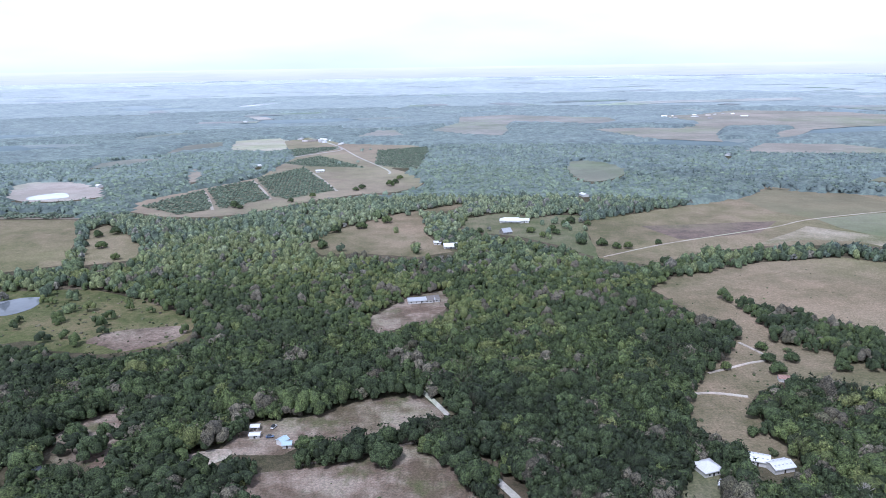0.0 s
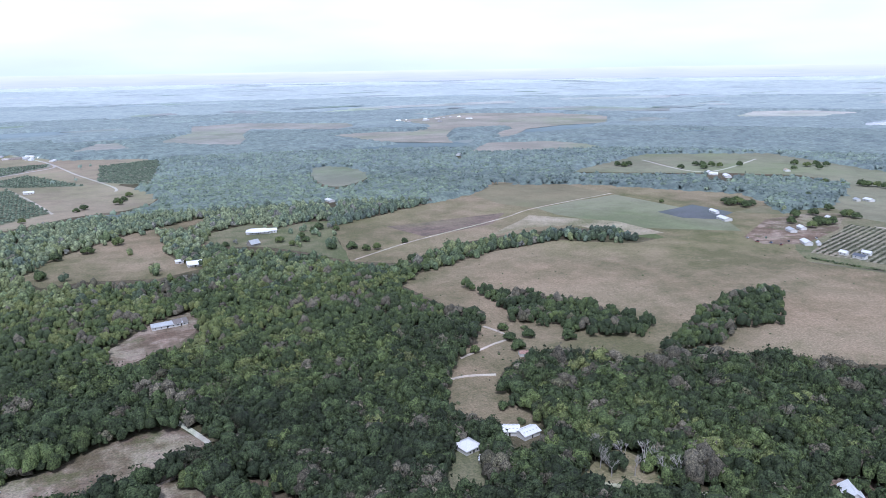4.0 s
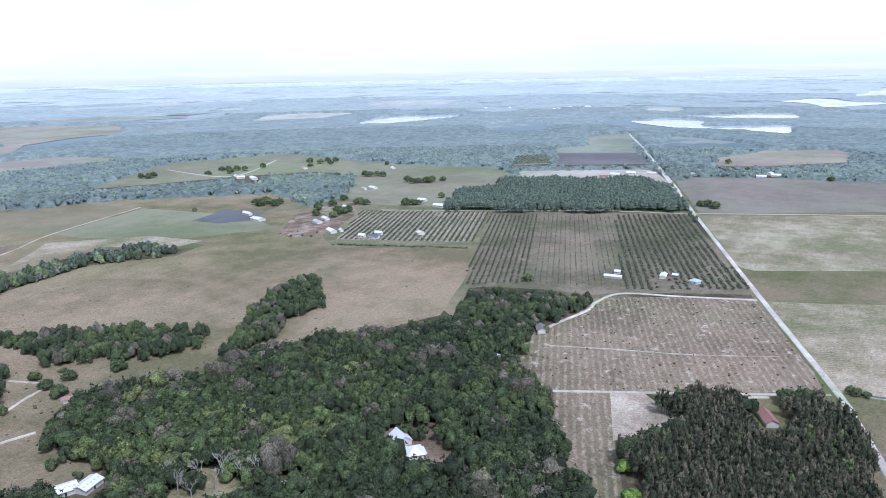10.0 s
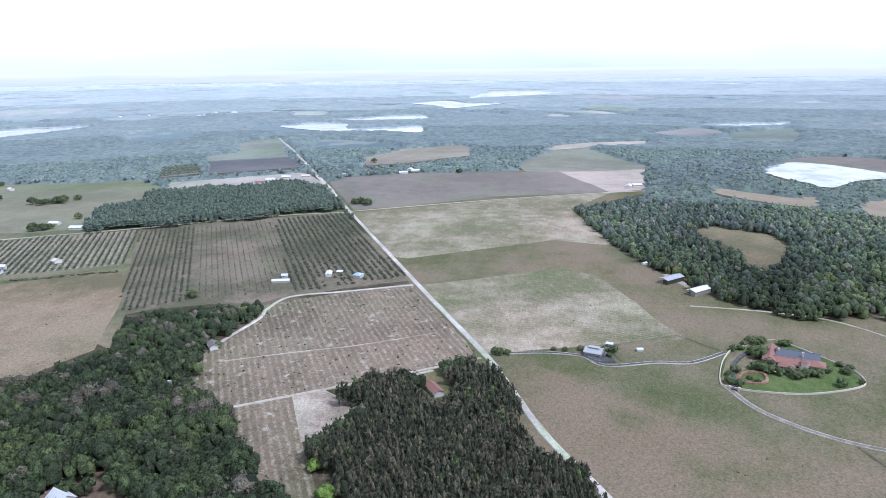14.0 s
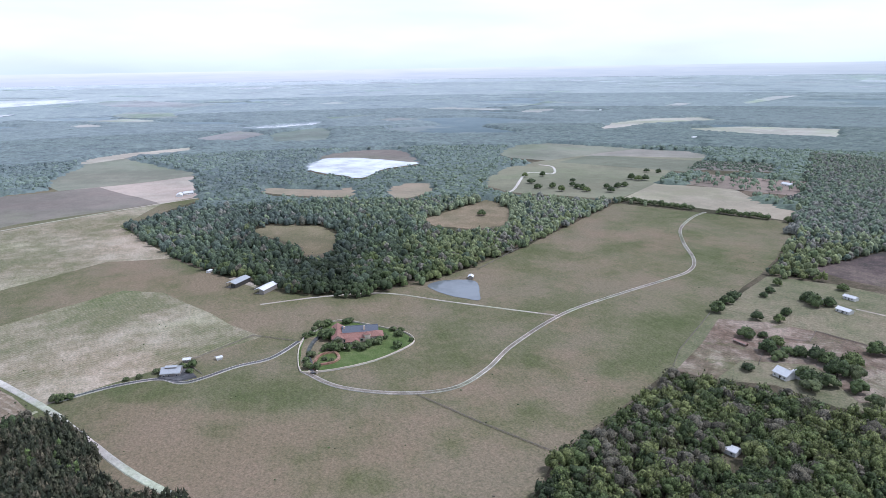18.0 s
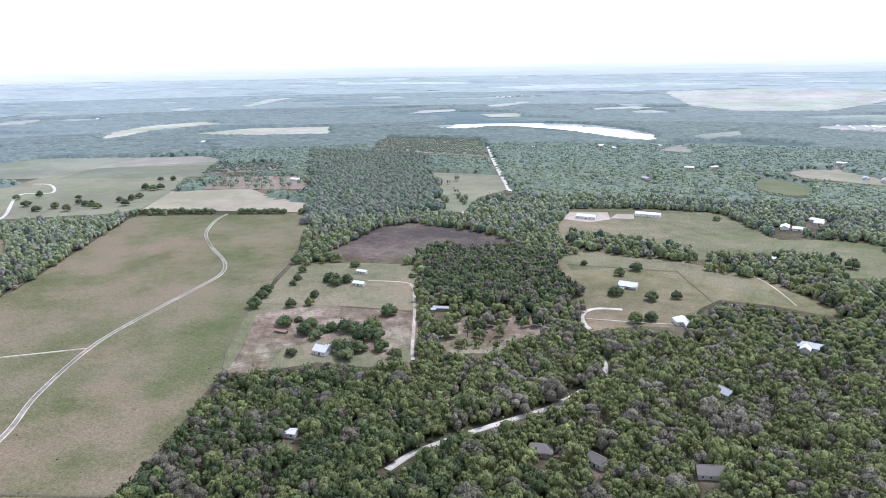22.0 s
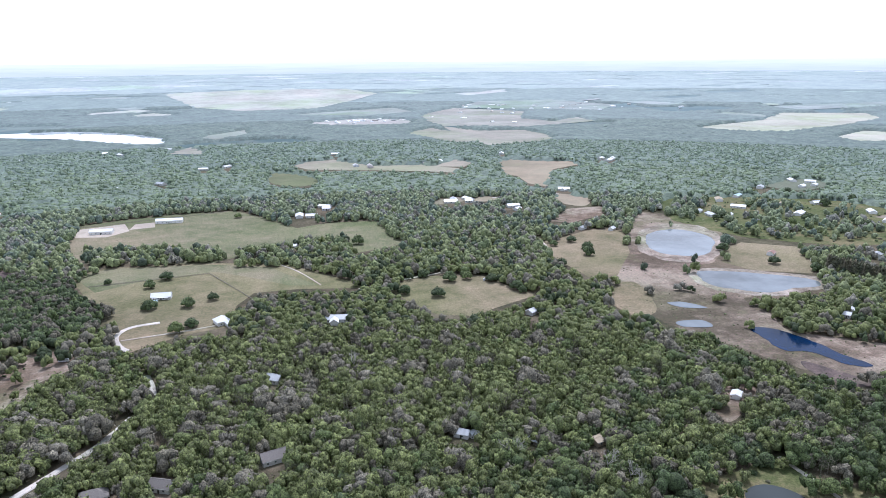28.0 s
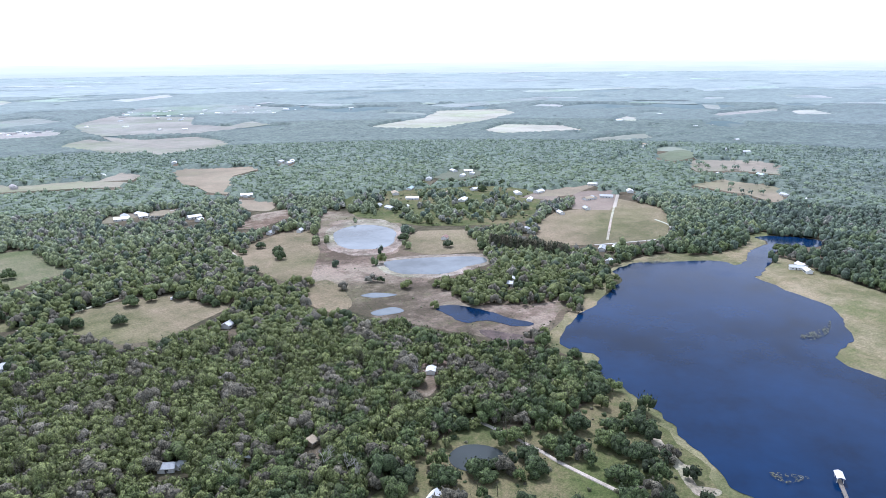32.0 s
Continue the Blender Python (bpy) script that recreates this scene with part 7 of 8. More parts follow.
def conifer(seed, tiers, cards):
    """A plantation pine: a slim crown of tiers, ragged at the rim."""
    r = np.random.default_rng(seed)
    vs, fs, at = [], [], 0
    for k in range(tiers):
        z, rad, n = 0.40 + 0.55 * k / tiers, 0.19 * (1 - 0.62 * k / tiers), 7
        ring = [[rad * r.uniform(0.6, 1.25) * math.cos(a), rad * r.uniform(0.6, 1.25) * math.sin(a), z + r.uniform(-0.05, 0.03)] for a in np.linspace(0, 2 * math.pi, n, endpoint=False) + r.uniform(0, 1)]
        vs.append(np.array(ring + [[r.uniform(-0.02, 0.02), r.uniform(-0.02, 0.02), z + 0.22]]))
        fs.append(np.array([[at + i, at + (i + 1) % n, at + n] for i in range(n)]))
        at += n + 1
    for _ in range(cards):
        a, z = r.uniform(0, 6.28), r.uniform(0.42, 0.97)
        rad = 0.20 * (1.05 - 0.6 * (z - 0.4) / 0.55)
        p, s = np.array([rad * math.cos(a), rad * math.sin(a), z]), r.uniform(0.05, 0.10)
        vs.append(p + r.standard_normal((3, 3)) * s * 0.75)
        fs.append(np.array([[at, at + 1, at + 2]]))
        at += 3
    ring = np.array([[math.cos(a), math.sin(a), 0] for a in np.linspace(0, 2 * math.pi, 5, endpoint=False)])
    vs.append(np.concatenate([ring * 0.016, ring * 0.010 + (0, 0, 0.6)]))
    fs.append(np.array([[at + i, at + (i + 1) % 5, at + 5 + i] for i in range(5)] + [[at + (i + 1) % 5, at + 5 + (i + 1) % 5, at + 5 + i] for i in range(5)]))
    return np.concatenate(vs), np.concatenate(fs)


def twigs(seed, n, thick=0.02, long=0.22):
    """A leafless crown: a haze of thin sprays round a short trunk."""
    r = np.random.default_rng(seed)
    vs, fs = [], []
    for k in range(n):
        d = r.standard_normal(3)
        d[2] = d[2] * 0.8 + 0.25
        d /= np.linalg.norm(d)
        root = np.array([0, 0, 0.55]) + d * (0.05 + 0.36 * r.uniform(0, 1) ** 0.5) * (1, 1, 0.85)
        tip = root + (d + (0, 0, 0.4) + r.standard_normal(3) * 0.55) * long * r.uniform(0.5, 1.0)
        side = np.cross(d, r.standard_normal(3))
        side *= thick * r.uniform(0.5, 1.4) / (np.linalg.norm(side) + 1e-9)
        vs.append(np.array([root - side, root + side, tip]))
        fs.append(np.array([[3 * k, 3 * k + 1, 3 * k + 2]]))
    at = 3 * n
    ring = np.array([[math.cos(a), math.sin(a), 0] for a in np.linspace(0, 2 * math.pi, 4, endpoint=False)])
    vs.append(np.concatenate([ring * 0.03, ring * 0.02 + (0, 0, 0.6)]))
    fs.append(np.array([[at + i, at + (i + 1) % 4, at + 4 + i] for i in range(4)] + [[at + (i + 1) % 4, at + 4 + (i + 1) % 4, at + 4 + i] for i in range(4)]))
    return np.concatenate(vs), np.concatenate(fs)


def stand(name, shapes, x, y, wide, high, tint, mat, label, category="trees"):
    """Many trees in one mesh of kind "stuff"."""
    pick = rng.integers(len(shapes), size=len(x))
    vs, fs, ts, at = [], [], [], 0
    for k, (v, f) in enumerate(shapes):
        on = pick == k
        n = int(on.sum())
        if not n:
            continue
        a = rng.uniform(0, 6.283, n)
        c, s = np.cos(a)[:, None], np.sin(a)[:, None]
        w = wide[on][:, None]
        px = (v[None, :, 0] * c - v[None, :, 1] * s) * w + x[on][:, None]
        py = (v[None, :, 0] * s + v[None, :, 1] * c) * w * rng.uniform(0.85, 1.15, (n, 1)) + y[on][:, None]
        pz = v[None, :, 2] * high[on][:, None]
        vs.append(np.stack([px, py, np.maximum(pz, 0)], -1).reshape(-1, 3))
        fs.append((f[None] + (np.arange(n) * len(v))[:, None, None] + at).reshape(-1, 3))
        ts.append(np.repeat(tint[on], len(v)))
        at += n * len(v)
    if not vs:
        return None
    ob = new(name, arrays(name, np.concatenate(vs), np.concatenate(fs), mat, np.concatenate(ts)))
    return tagged(ob, label, category, kind="stuff")


# stands of darker pine and of lighter leaf, sunlit patches painted in among them
DRIFTS = [(np.array([(54, -501), (-17, -532), (-95, -598), (-155, -537), (-188, -426), (-195, -338), (-123, -310), (-67, -316), (-12, -378), (40, -394)]), 0.12), (np.array([(-1094, -890), (-1482, -1118), (-1687, -1122), (-1644, -884), (-1311, -774), (-1121, -740), (-1006, -779)]), -0.35), (np.array([(-713, -1147), (-539, -1010), (-609, -883), (-713, -894), (-926, -958), (-1094, -890), (-1482, -1118), (-1368, -1418), (-1023, -1291)]), 0.28), (np.array([(958, -2918), (1149, -3645), (518, -3575), (-198, -3093), (-164, -2560), (123, -2378), (410, -2529), (738, -2501)]), -0.3), (np.array([(653, -1163), (864, -1558), (554, -1431), (368, -939), (450, -914)]), -0.2), (np.array([(532, -1885), (8, -1864), (-90, -1418), (220, -1311), (357, -1403)]), 0.22), (np.array([(1607, -190), (1894, -393), (1764, -561), (1512, -466), (1419, -315)]), 0.2), (np.array([(1473, -1200), (1658, -1457), (1346, -1626), (950, -1690), (869, -1545), (1212, -1330)]), -0.3), (np.array([(666, -1219), (635, -1636), (432, -1617), (374, -1343), (473, -1221)]), -0.2), (np.array([(1085, -244), (1088, -339), (674, -310), (583, -249), (696, -192)]), -0.15)]


def tints(x, y):
    """Colour of each tree: greens in drifts, with bare grey ones among them; southern sunshine and north-west haze
    glare are painted in as lighter tints.
    """
    south = np.clip((-y - 100 - 0.25 * np.abs(x + 100)) / 260, 0, 1)
    base = 0.13 + 0.52 * south + 0.30 * south * rng.uniform(-0.5, 1.0, x.shape) + 0.30 * np.clip((y - 380) / 320, 0, 1) * np.clip(1 - x / 500, 0, 1) + 0.46 * wave(x, y, 0.0125, 1.0) * rng.uniform(0.35, 1.15, x.shape) + rng.uniform(-0.12, 0.17, x.shape)
    base = base + np.where(np.hypot(x, y) > 850, 0.5 * (wave(x, y, 0.0052, 3.3) - 0.5), 0.0)
    for poly, shift in DRIFTS:
        base = base + shift * inside(poly, x, y)
    grey = rng.uniform(0, 1, x.shape) < 0.08 + 0.16 * south + 0.45 * np.clip(wave(x, y, 0.009, 4.0) - 0.42, 0, 1)
    lime = rng.uniform(0, 1, x.shape) < 0.02 + 0.16 * south
    return np.where(grey, rng.uniform(0.76, 0.88, x.shape) + 0.12 * south * rng.uniform(0, 1, x.shape), np.where(lime, rng.uniform(0.58, 0.72, x.shape), np.clip(base, 0, 0.69)))


NEAR = [crown(k, 5 + k % 3, 1, 46, low=-0.3, card=0.17, skirt=1.0, spread=0.80) for k in range(12)]
MID = [crown(20 + k, 4, 1, 10, low=-0.30, card=0.16, trunk=False, skirt=1.1, spread=0.70) for k in range(8)]
TWIGS = [crown(200 + k, 5, 1, 60, low=-0.2, card=0.14, spread=0.85) for k in range(5)] + [twigs(200 + k, 260, 0.006, 0.13) for k in range(3)]
TWIGS_MID = [crown(220 + k, 4, 1, 16, low=-0.3, card=0.14, trunk=False, spread=0.74) for k in range(5)]
FAR = [crown(40 + k, 2, 1, 8, low=-0.3, card=0.25, trunk=False, skirt=1.6) for k in range(6)]
SMALL = [crown(70 + k, 1, 1, 5, low=-0.1, card=0.3, trunk=False, skirt=1.4) for k in range(6)]
CLUMP = [crown(60 + k, 1, 1, 0, low=-0.5, trunk=False, skirt=2.6) for k in range(5)]
PINES = [conifer(k, 5, 26) for k in range(6)]
PINES_FAR = [conifer(30 + k, 3, 4) for k in range(5)]


def in_view(x, y):
    """Whether a place lies where the camera turns to look; the rest has simpler trees or none."""
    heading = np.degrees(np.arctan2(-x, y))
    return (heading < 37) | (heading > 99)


x, y = jittered(70, 500, 6.3)
ok = wooded(x, y) & ~pine_land(x, y)
x, y = x[ok], y[ok]
close = (np.hypot(x, y) > 270) & in_view(x, y)
for k in range(8):
    on = close & ((np.arctan2(y, x) + math.pi) // (math.pi / 4) == k)
    if on.any():
        n = int(on.sum())
        size = 4.8 + 6.2 * rng.uniform(0, 1, n) ** 1.7
        size *= 1 + 0.3 * np.clip((y[on] + 100) / 200, 0, 1)
        high, tint, px, py = size * rng.uniform(0.6, 1.2, n) + 4.5, tints(x[on], y[on]), x[on], y[on]
        for shapes, pick, text in ((NEAR, tint < 0.75, "mixed green broadleaf woodland with an uneven closed canopy"), (TWIGS, tint >= 0.75, "leafless grey trees among the green woodland")):
            stand("woodland", shapes, px[pick], py[pick], size[pick] * (1 if shapes is NEAR else 1.1), high[pick], tint[pick], M["leaves"], text)
on = ~close & (rng.uniform(0, 1, x.shape) < 0.3)
n = int(on.sum())
stand("woodland", FAR, x[on], y[on], rng.uniform(10, 15, n), rng.uniform(10, 14, n), tints(x[on], y[on]), M["leaves"], "mixed broadleaf woodland below the camera and out of its view")
x, y = (np.concatenate(v) for v in zip(jittered(500, 720, 7.2), jittered(720, 1070, 8.6)))
ok = wooded(x, y) & ~pine_land(x, y) & in_view(x, y)
x, y = x[ok], y[ok]
r = np.hypot(x, y) * rng.uniform(0.88, 1.12, x.shape)
for k in range(6):
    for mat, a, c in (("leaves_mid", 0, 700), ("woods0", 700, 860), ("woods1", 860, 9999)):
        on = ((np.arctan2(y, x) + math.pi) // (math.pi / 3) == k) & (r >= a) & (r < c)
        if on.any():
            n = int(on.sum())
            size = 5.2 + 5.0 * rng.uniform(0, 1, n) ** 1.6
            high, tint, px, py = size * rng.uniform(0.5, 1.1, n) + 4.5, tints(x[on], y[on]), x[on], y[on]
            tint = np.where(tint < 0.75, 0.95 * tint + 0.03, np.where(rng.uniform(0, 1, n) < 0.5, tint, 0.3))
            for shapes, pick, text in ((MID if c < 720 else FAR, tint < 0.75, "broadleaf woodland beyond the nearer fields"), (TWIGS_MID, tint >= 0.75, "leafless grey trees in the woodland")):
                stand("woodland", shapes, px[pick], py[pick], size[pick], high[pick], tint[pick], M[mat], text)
x, y = jittered(500, 1070, 18)
ok = wooded(x, y) & ~in_view(x, y)
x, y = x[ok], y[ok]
stand("woodland", FAR, x, y, rng.uniform(18, 26, len(x)), rng.uniform(10, 14, len(x)), tints(x, y), M["leaves"], "simpler broadleaf woodland out of the camera's view")
x, y = jittered(1070, 1800, 13.0)
ok = wooded(x, y) & ~pine_land(x, y) & in_view(x, y)
x, y = x[ok], y[ok]
r = np.hypot(x, y) * rng.uniform(0.90, 1.10, x.shape)
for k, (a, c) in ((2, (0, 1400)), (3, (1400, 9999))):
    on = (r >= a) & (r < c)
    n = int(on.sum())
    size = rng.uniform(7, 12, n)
    stand("distant_woods", SMALL, x[on], y[on], size, size * 0.5 + rng.uniform(5, 7.5, n), 0.06 + 0.85 * np.clip(tints(x[on], y[on]), 0, 0.58), M["woods%d" % k], "distant woods between the fields, blued by painted haze", "woods")


def canopy(r0, r1, cell, low, high, mat, text):
    """The closed roof of a far wood: an uneven sheet at crown height that falls to the ground at its edges."""
    k = int(r1 / cell) + 2
    i, j = np.meshgrid(np.arange(-k, k + 1), np.arange(-k, k + 1))
    x = i * cell + rng.uniform(-0.35, 0.35, i.shape) * cell
    y = j * cell + rng.uniform(-0.35, 0.35, i.shape) * cell
    r = np.hypot(x, y)
    zone = (r > r0) & (r < r1) & in_view(x, y)
    tall = np.zeros(i.shape, bool)
    tall[zone] = wooded(x[zone], y[zone], False) & (far_pattern(x[zone], y[zone]) < (0.72 if r0 > 1500 else 2.0))
    z = np.where(tall, rng.uniform(low, high, i.shape), -1.2 if r1 < 4000 else -0.4)
    use = tall[:-1, :-1] | tall[1:, :-1] | tall[:-1, 1:] | tall[1:, 1:]
    n = np.arange(i.size).reshape(i.shape)
    q = np.stack([n[:-1, :-1][use], n[:-1, 1:][use], n[1:, 1:][use], n[1:, :-1][use]], -1)
    tris = np.concatenate([q[:, [0, 1, 2]], q[:, [0, 2, 3]]])
    kept, back = np.unique(tris, return_inverse=True)
    # Nearer sheets are tinted darker, painting in shade between the crowns above.
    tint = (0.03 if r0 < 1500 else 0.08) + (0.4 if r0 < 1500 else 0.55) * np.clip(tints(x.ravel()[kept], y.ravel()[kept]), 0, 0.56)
    v = np.stack(fold(x.ravel()[kept], y.ravel()[kept], z.ravel()[kept]), -1)
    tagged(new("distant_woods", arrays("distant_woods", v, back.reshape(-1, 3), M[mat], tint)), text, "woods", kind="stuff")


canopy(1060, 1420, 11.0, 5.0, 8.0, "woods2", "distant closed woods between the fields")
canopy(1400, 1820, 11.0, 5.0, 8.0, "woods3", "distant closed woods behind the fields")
canopy(1800, 2500, 11.0, 6.0, 9.5, "woods4", "far woods, haze painted into their colour")
canopy(2480, 3620, 17.0, 6.5, 9.5, "woods5", "far woods, haze painted into their colour")
canopy(3570, 5500, 34.0, 4.0, 5.5, "woods6", "far woods, haze painted into their colour")
canopy(5400, 10500, 75.0, 3.4, 4.2, "woods7", "far woods below the horizon, haze painted into their colour")

# pines in rows
for poly, step, label in PINEWOODS:
    x0, y0 = poly.min(0)
    x1, y1 = poly.max(0)
    c, s = math.cos(radians(23)), math.sin(radians(23))
    i, j = np.meshgrid(np.arange(-110, 110), np.arange(-130, 130))
    loose = 0.2 if step < 4.5 else 0.45
    u, v = i * step + rng.uniform(-loose, loose, i.shape) * step, j * step * 0.8 + rng.uniform(-loose, loose, i.shape) * step
    x, y = ((x0 + x1) / 2 + u * c - v * s).ravel(), ((y0 + y1) / 2 + u * s + v * c).ravel()
    ok = inside(poly, x + 9 * np.sin(y * 0.06) + 4 * np.sin(y * 0.21), y + 9 * np.sin(x * 0.05) + 4 * np.sin(x * 0.19))
    for line, gap in NOTREE:
        ok &= ~near_line(line, x, y, gap)
    for bare in BARE:
        ok &= ~inside(bare, x, y)
    ok &= rng.uniform(0, 1, x.shape) < 0.93
    x, y = x[ok], y[ok]
    n = len(x)
    t = np.where(rng.uniform(0, 1, n) < 0.02, 0.98, rng.uniform(0, 0.85, n))
    near = np.hypot(x, y).min() < 700
    if step > 6.3:  # older pines: rounded, brown-green tops
        stand("pine_stand", MID if near else FAR, x, y, rng.uniform(6, 9, n) * (1 if near else 1.3), rng.uniform(10, 15, n), np.where(rng.uniform(0, 1, n) < 0.3, 0.80, rng.uniform(0.3, 0.6, n)), M["leaves" if near else "woods1"], label, "pines")
        continue
    stand("pine_plantation", PINES if near else PINES_FAR, x, y, rng.uniform(9.0, 13.0, n) * (1 if near else 2.1), rng.uniform(10.5, 14.5, n), (t if step < 5 else 0.35 + 0.6 * t) if near else 0.2 + 0.3 * t, M["pine" if near else "woods1" if np.hypot(x, y).min() < 1000 else "woods2"], label, "pines")


# citrus in rows
BUSH = [crown(80 + k, 3, 1, 8, low=-0.2, card=0.2, trunk=False) for k in range(5)]
for poly, across, along, wide, high, fill, mat, label in (
        ([(626, 557), (782, 644), (860, 473), (694, 404)], 6.8, 4.0, 2.0, 1.7, 0.9, "grove", "rows of dark citrus trees between pale strips"),
        ([(542, 327), (847, 463), (878, 405), (582, 276)], 5.8, 3.6, 2.1, 1.4, 0.88, "grove", "rows of small grey-green citrus trees"),
        ([(925, 309), (970, 224), (661, 90), (604, 191)], 6.8, 4.2, 2.8, 1.9, 0.92, "grove", "rows of round citrus trees beside the shell road"),
        ([(584, 274), (876, 403), (923, 311), (606, 193)], 5.8, 4.0, 1.1, 0.8, 0.55, "grove", "rows of stunted citrus trees on bare soil"),
        *[(line, 9.5, 6.0, 4.8, 2.6, 0.9, "grove_far", "rows of citrus trees on the far slope") for line in GROVES],
        ([(761, -1588), (823, -1772), (837, -1884), (551, -1875), (477, -1673), (437, -1513)], 15.0, 7.0, 4.5, 3.0, 0.9, "grove_far", "young plantation trees in long rows"),
        ([(-689, 951), (-664, 989), (-553, 989), (-538, 945)], 12.0, 6.0, 6.0, 3.4, 0.9, "grove_far", "rows of citrus trees behind the tan field"),
        ([(973, -1249), (854, -1328), (778, -1230), (908, -1125)], 13.0, 8.0, 6.0, 3.0, 0.85, "grove_far", "distant rows of young trees")):
    poly = np.array(poly, float)
    mid = poly.mean(0)
    i, j = np.meshgrid(np.arange(-80, 80), np.arange(-100, 100))
    u, v = i * across + rng.uniform(-0.3, 0.3, i.shape), j * along + rng.uniform(-0.4, 0.4, i.shape)
    turn = radians(112.5 if np.hypot(*mid) < 1000 else 100)
    x, y = (mid[0] + u * math.cos(turn) - v * math.sin(turn)).ravel(), (mid[1] + u * math.sin(turn) + v * math.cos(turn)).ravel()
    ok = inside(poly, x, y) & (rng.uniform(0, 1, x.shape) < fill)
    for bare in BARE:
        ok &= ~inside(bare, x, y)
    x, y = x[ok], y[ok]
    n = len(x)
    stand("grove", BUSH, x, y, wide * rng.uniform(1.0, 1.5, n), high * rng.uniform(1.1, 1.6, n), rng.uniform(0, 1, n), M[mat], label, "grove")


# ---------------------------------------------------------------- single trees
def single_tree(seed, mat, kind):
    """A tree on its own: a tapered trunk with limbs, and a crown of lobes and sprays; about 1 high."""
    root = tagged(new("tree"), kind, "tree")
    r = np.random.default_rng(seed)
    bm = bmesh.new()
    ends = [((0, 0, 0.0), (0.01, 0.0, 0.42), 0.035, 0.024)]
    for k in range(5):
        a = k * 1.257 + r.uniform(-0.3, 0.3)
        ends.append(((0.005, 0, r.uniform(0.26, 0.40)), (0.27 * math.cos(a), 0.27 * math.sin(a), r.uniform(0.52, 0.66)), 0.018, 0.007))
    for a, b, r0, r1 in ends:
        a, b = Vector(a), Vector(b)
        q = (b - a).to_track_quat("Z", "Y").to_matrix().to_4x4()
        bmesh.ops.create_cone(bm, cap_ends=True, segments=7, radius1=r0, radius2=r1, depth=(b - a).length, matrix=Matrix.Translation((a + b) / 2) @ q)
    part("trunk", bm, M["bark"], root)
    v, f = crown(seed + 500, 11, 2, 130, low=-0.55, card=0.13, spread=0.70, trunk=False)
    ob = new("crown", arrays("crown", v, f, mat, np.full(len(v), r.uniform(0.28, 0.62))))
    ob.parent = root
    return root


def bare_tree(seed):
    """A pale leafless tree: trunk and forking boughs."""
    root = tagged(new("bare_tree"), "pale leafless tree standing in a clearing", "tree")
    r = np.random.default_rng(seed)
    bm = bmesh.new()

    def bough(a, d, n, rad):
        b = a + d
        q = d.to_track_quat("Z", "Y").to_matrix().to_4x4()
        bmesh.ops.create_cone(bm, cap_ends=True, segments=5, radius1=rad, radius2=rad * 0.6, depth=d.length, matrix=Matrix.Translation((a + b) / 2) @ q)
        if n:
            for _ in range(3):
                tilt = Vector((r.uniform(-1, 1), r.uniform(-1, 1), r.uniform(-0.2, 0.9)))
                bough(b, (d.normalized() * 0.7 + tilt * 0.75).normalized() * d.length * r.uniform(0.55, 0.8), n - 1, rad * 0.58)

    bough(Vector((0, 0, 0)), Vector((0.02, 0, 0.40)), 4, 0.028)
    part("trunk", bm, M["pale_bark"], root)
    return root


M["pale_bark"] = paint("pale_bark", (0.30, 0.28, 0.255), (0.44, 0.42, 0.39), 3.0, 0.9)
OAKS = [single_tree(k, M["leaves"], "broad green tree standing alone on grass") for k in range(5)]
ROUND = [single_tree(10 + k, M["shrub"], "dense dark round tree") for k in range(3)]
DEAD = [bare_tree(k) for k in range(4)]
used = set()


def plant(kinds, spots, group="", label=""):
    for k, (x, y, size) in enumerate(spots):
        if any(inside(pool, np.array([x]), np.array([y]))[0] for pool in WATERS):
            continue
        src = kinds[k % len(kinds)]
        m = pose(x, y, 0.0, 0, 0, (k * 77) % 360)
        if src.name in used:
            ob = copy_thing(src, m)
        else:
            used.add(src.name)
            ob = src
            ob.matrix_basis = m
        size *= 1.2
        ob.scale = (size, size, size * (0.9 + 0.08 * (k % 4)))
        if group:
            ob["group"] = group
        if label:
            ob["label"] = label


plant(OAKS, [(-169, 1172, 9), (-177, 1155, 7), (-228, 995, 9), (-238, 1096, 7), (-264, 1058, 7), (-258, 964, 6), (-243, 918, 7), (-123, 1198, 10), (-112, 1273, 9), (-116, 1228, 8), (-157, 848, 9), (-160, 770, 9), (-128, 869, 10), (-98, 902, 10), (-454, 834, 8), (-439, 849, 9), (-413, 848, 10), (-421, 777, 9), (-380, 727, 7), (-340, 1017, 9), (-329, 1008, 7), (117, 830, 7), (115, 851, 7), (99, 816, 6)], "trees in the pastures")
plant(OAKS, [(140, 781, 8), (161, 773, 9), (175, 759, 7), (188, 759, 7), (227, 778, 6), (144, 892, 9), (133, 876, 7), (163, 875, 6), (87, 840, 8), (24, 842, 6)], "trees by the farm road")
plant(OAKS, [(-41, 322, 12), (-79, 333, 9), (9, 302, 12), (25, 314, 9), (39, 302, 11), (35, 319, 9), (-9, 330, 12), (-85, 333, 8), (-18, 333, 9), (52, 314, 9), (-60, 333, 9), (-218, 345, 9)], "trees along the tree belt")
plant(OAKS, [(212, 449, 7), (210, 431, 8), (215, 469, 6), (178, 436, 5), (255, 435, 8), (228, 449, 7), (161, 350, 5), (164, 333, 2), (197, 319, 4)], "trees of the drive clearing")
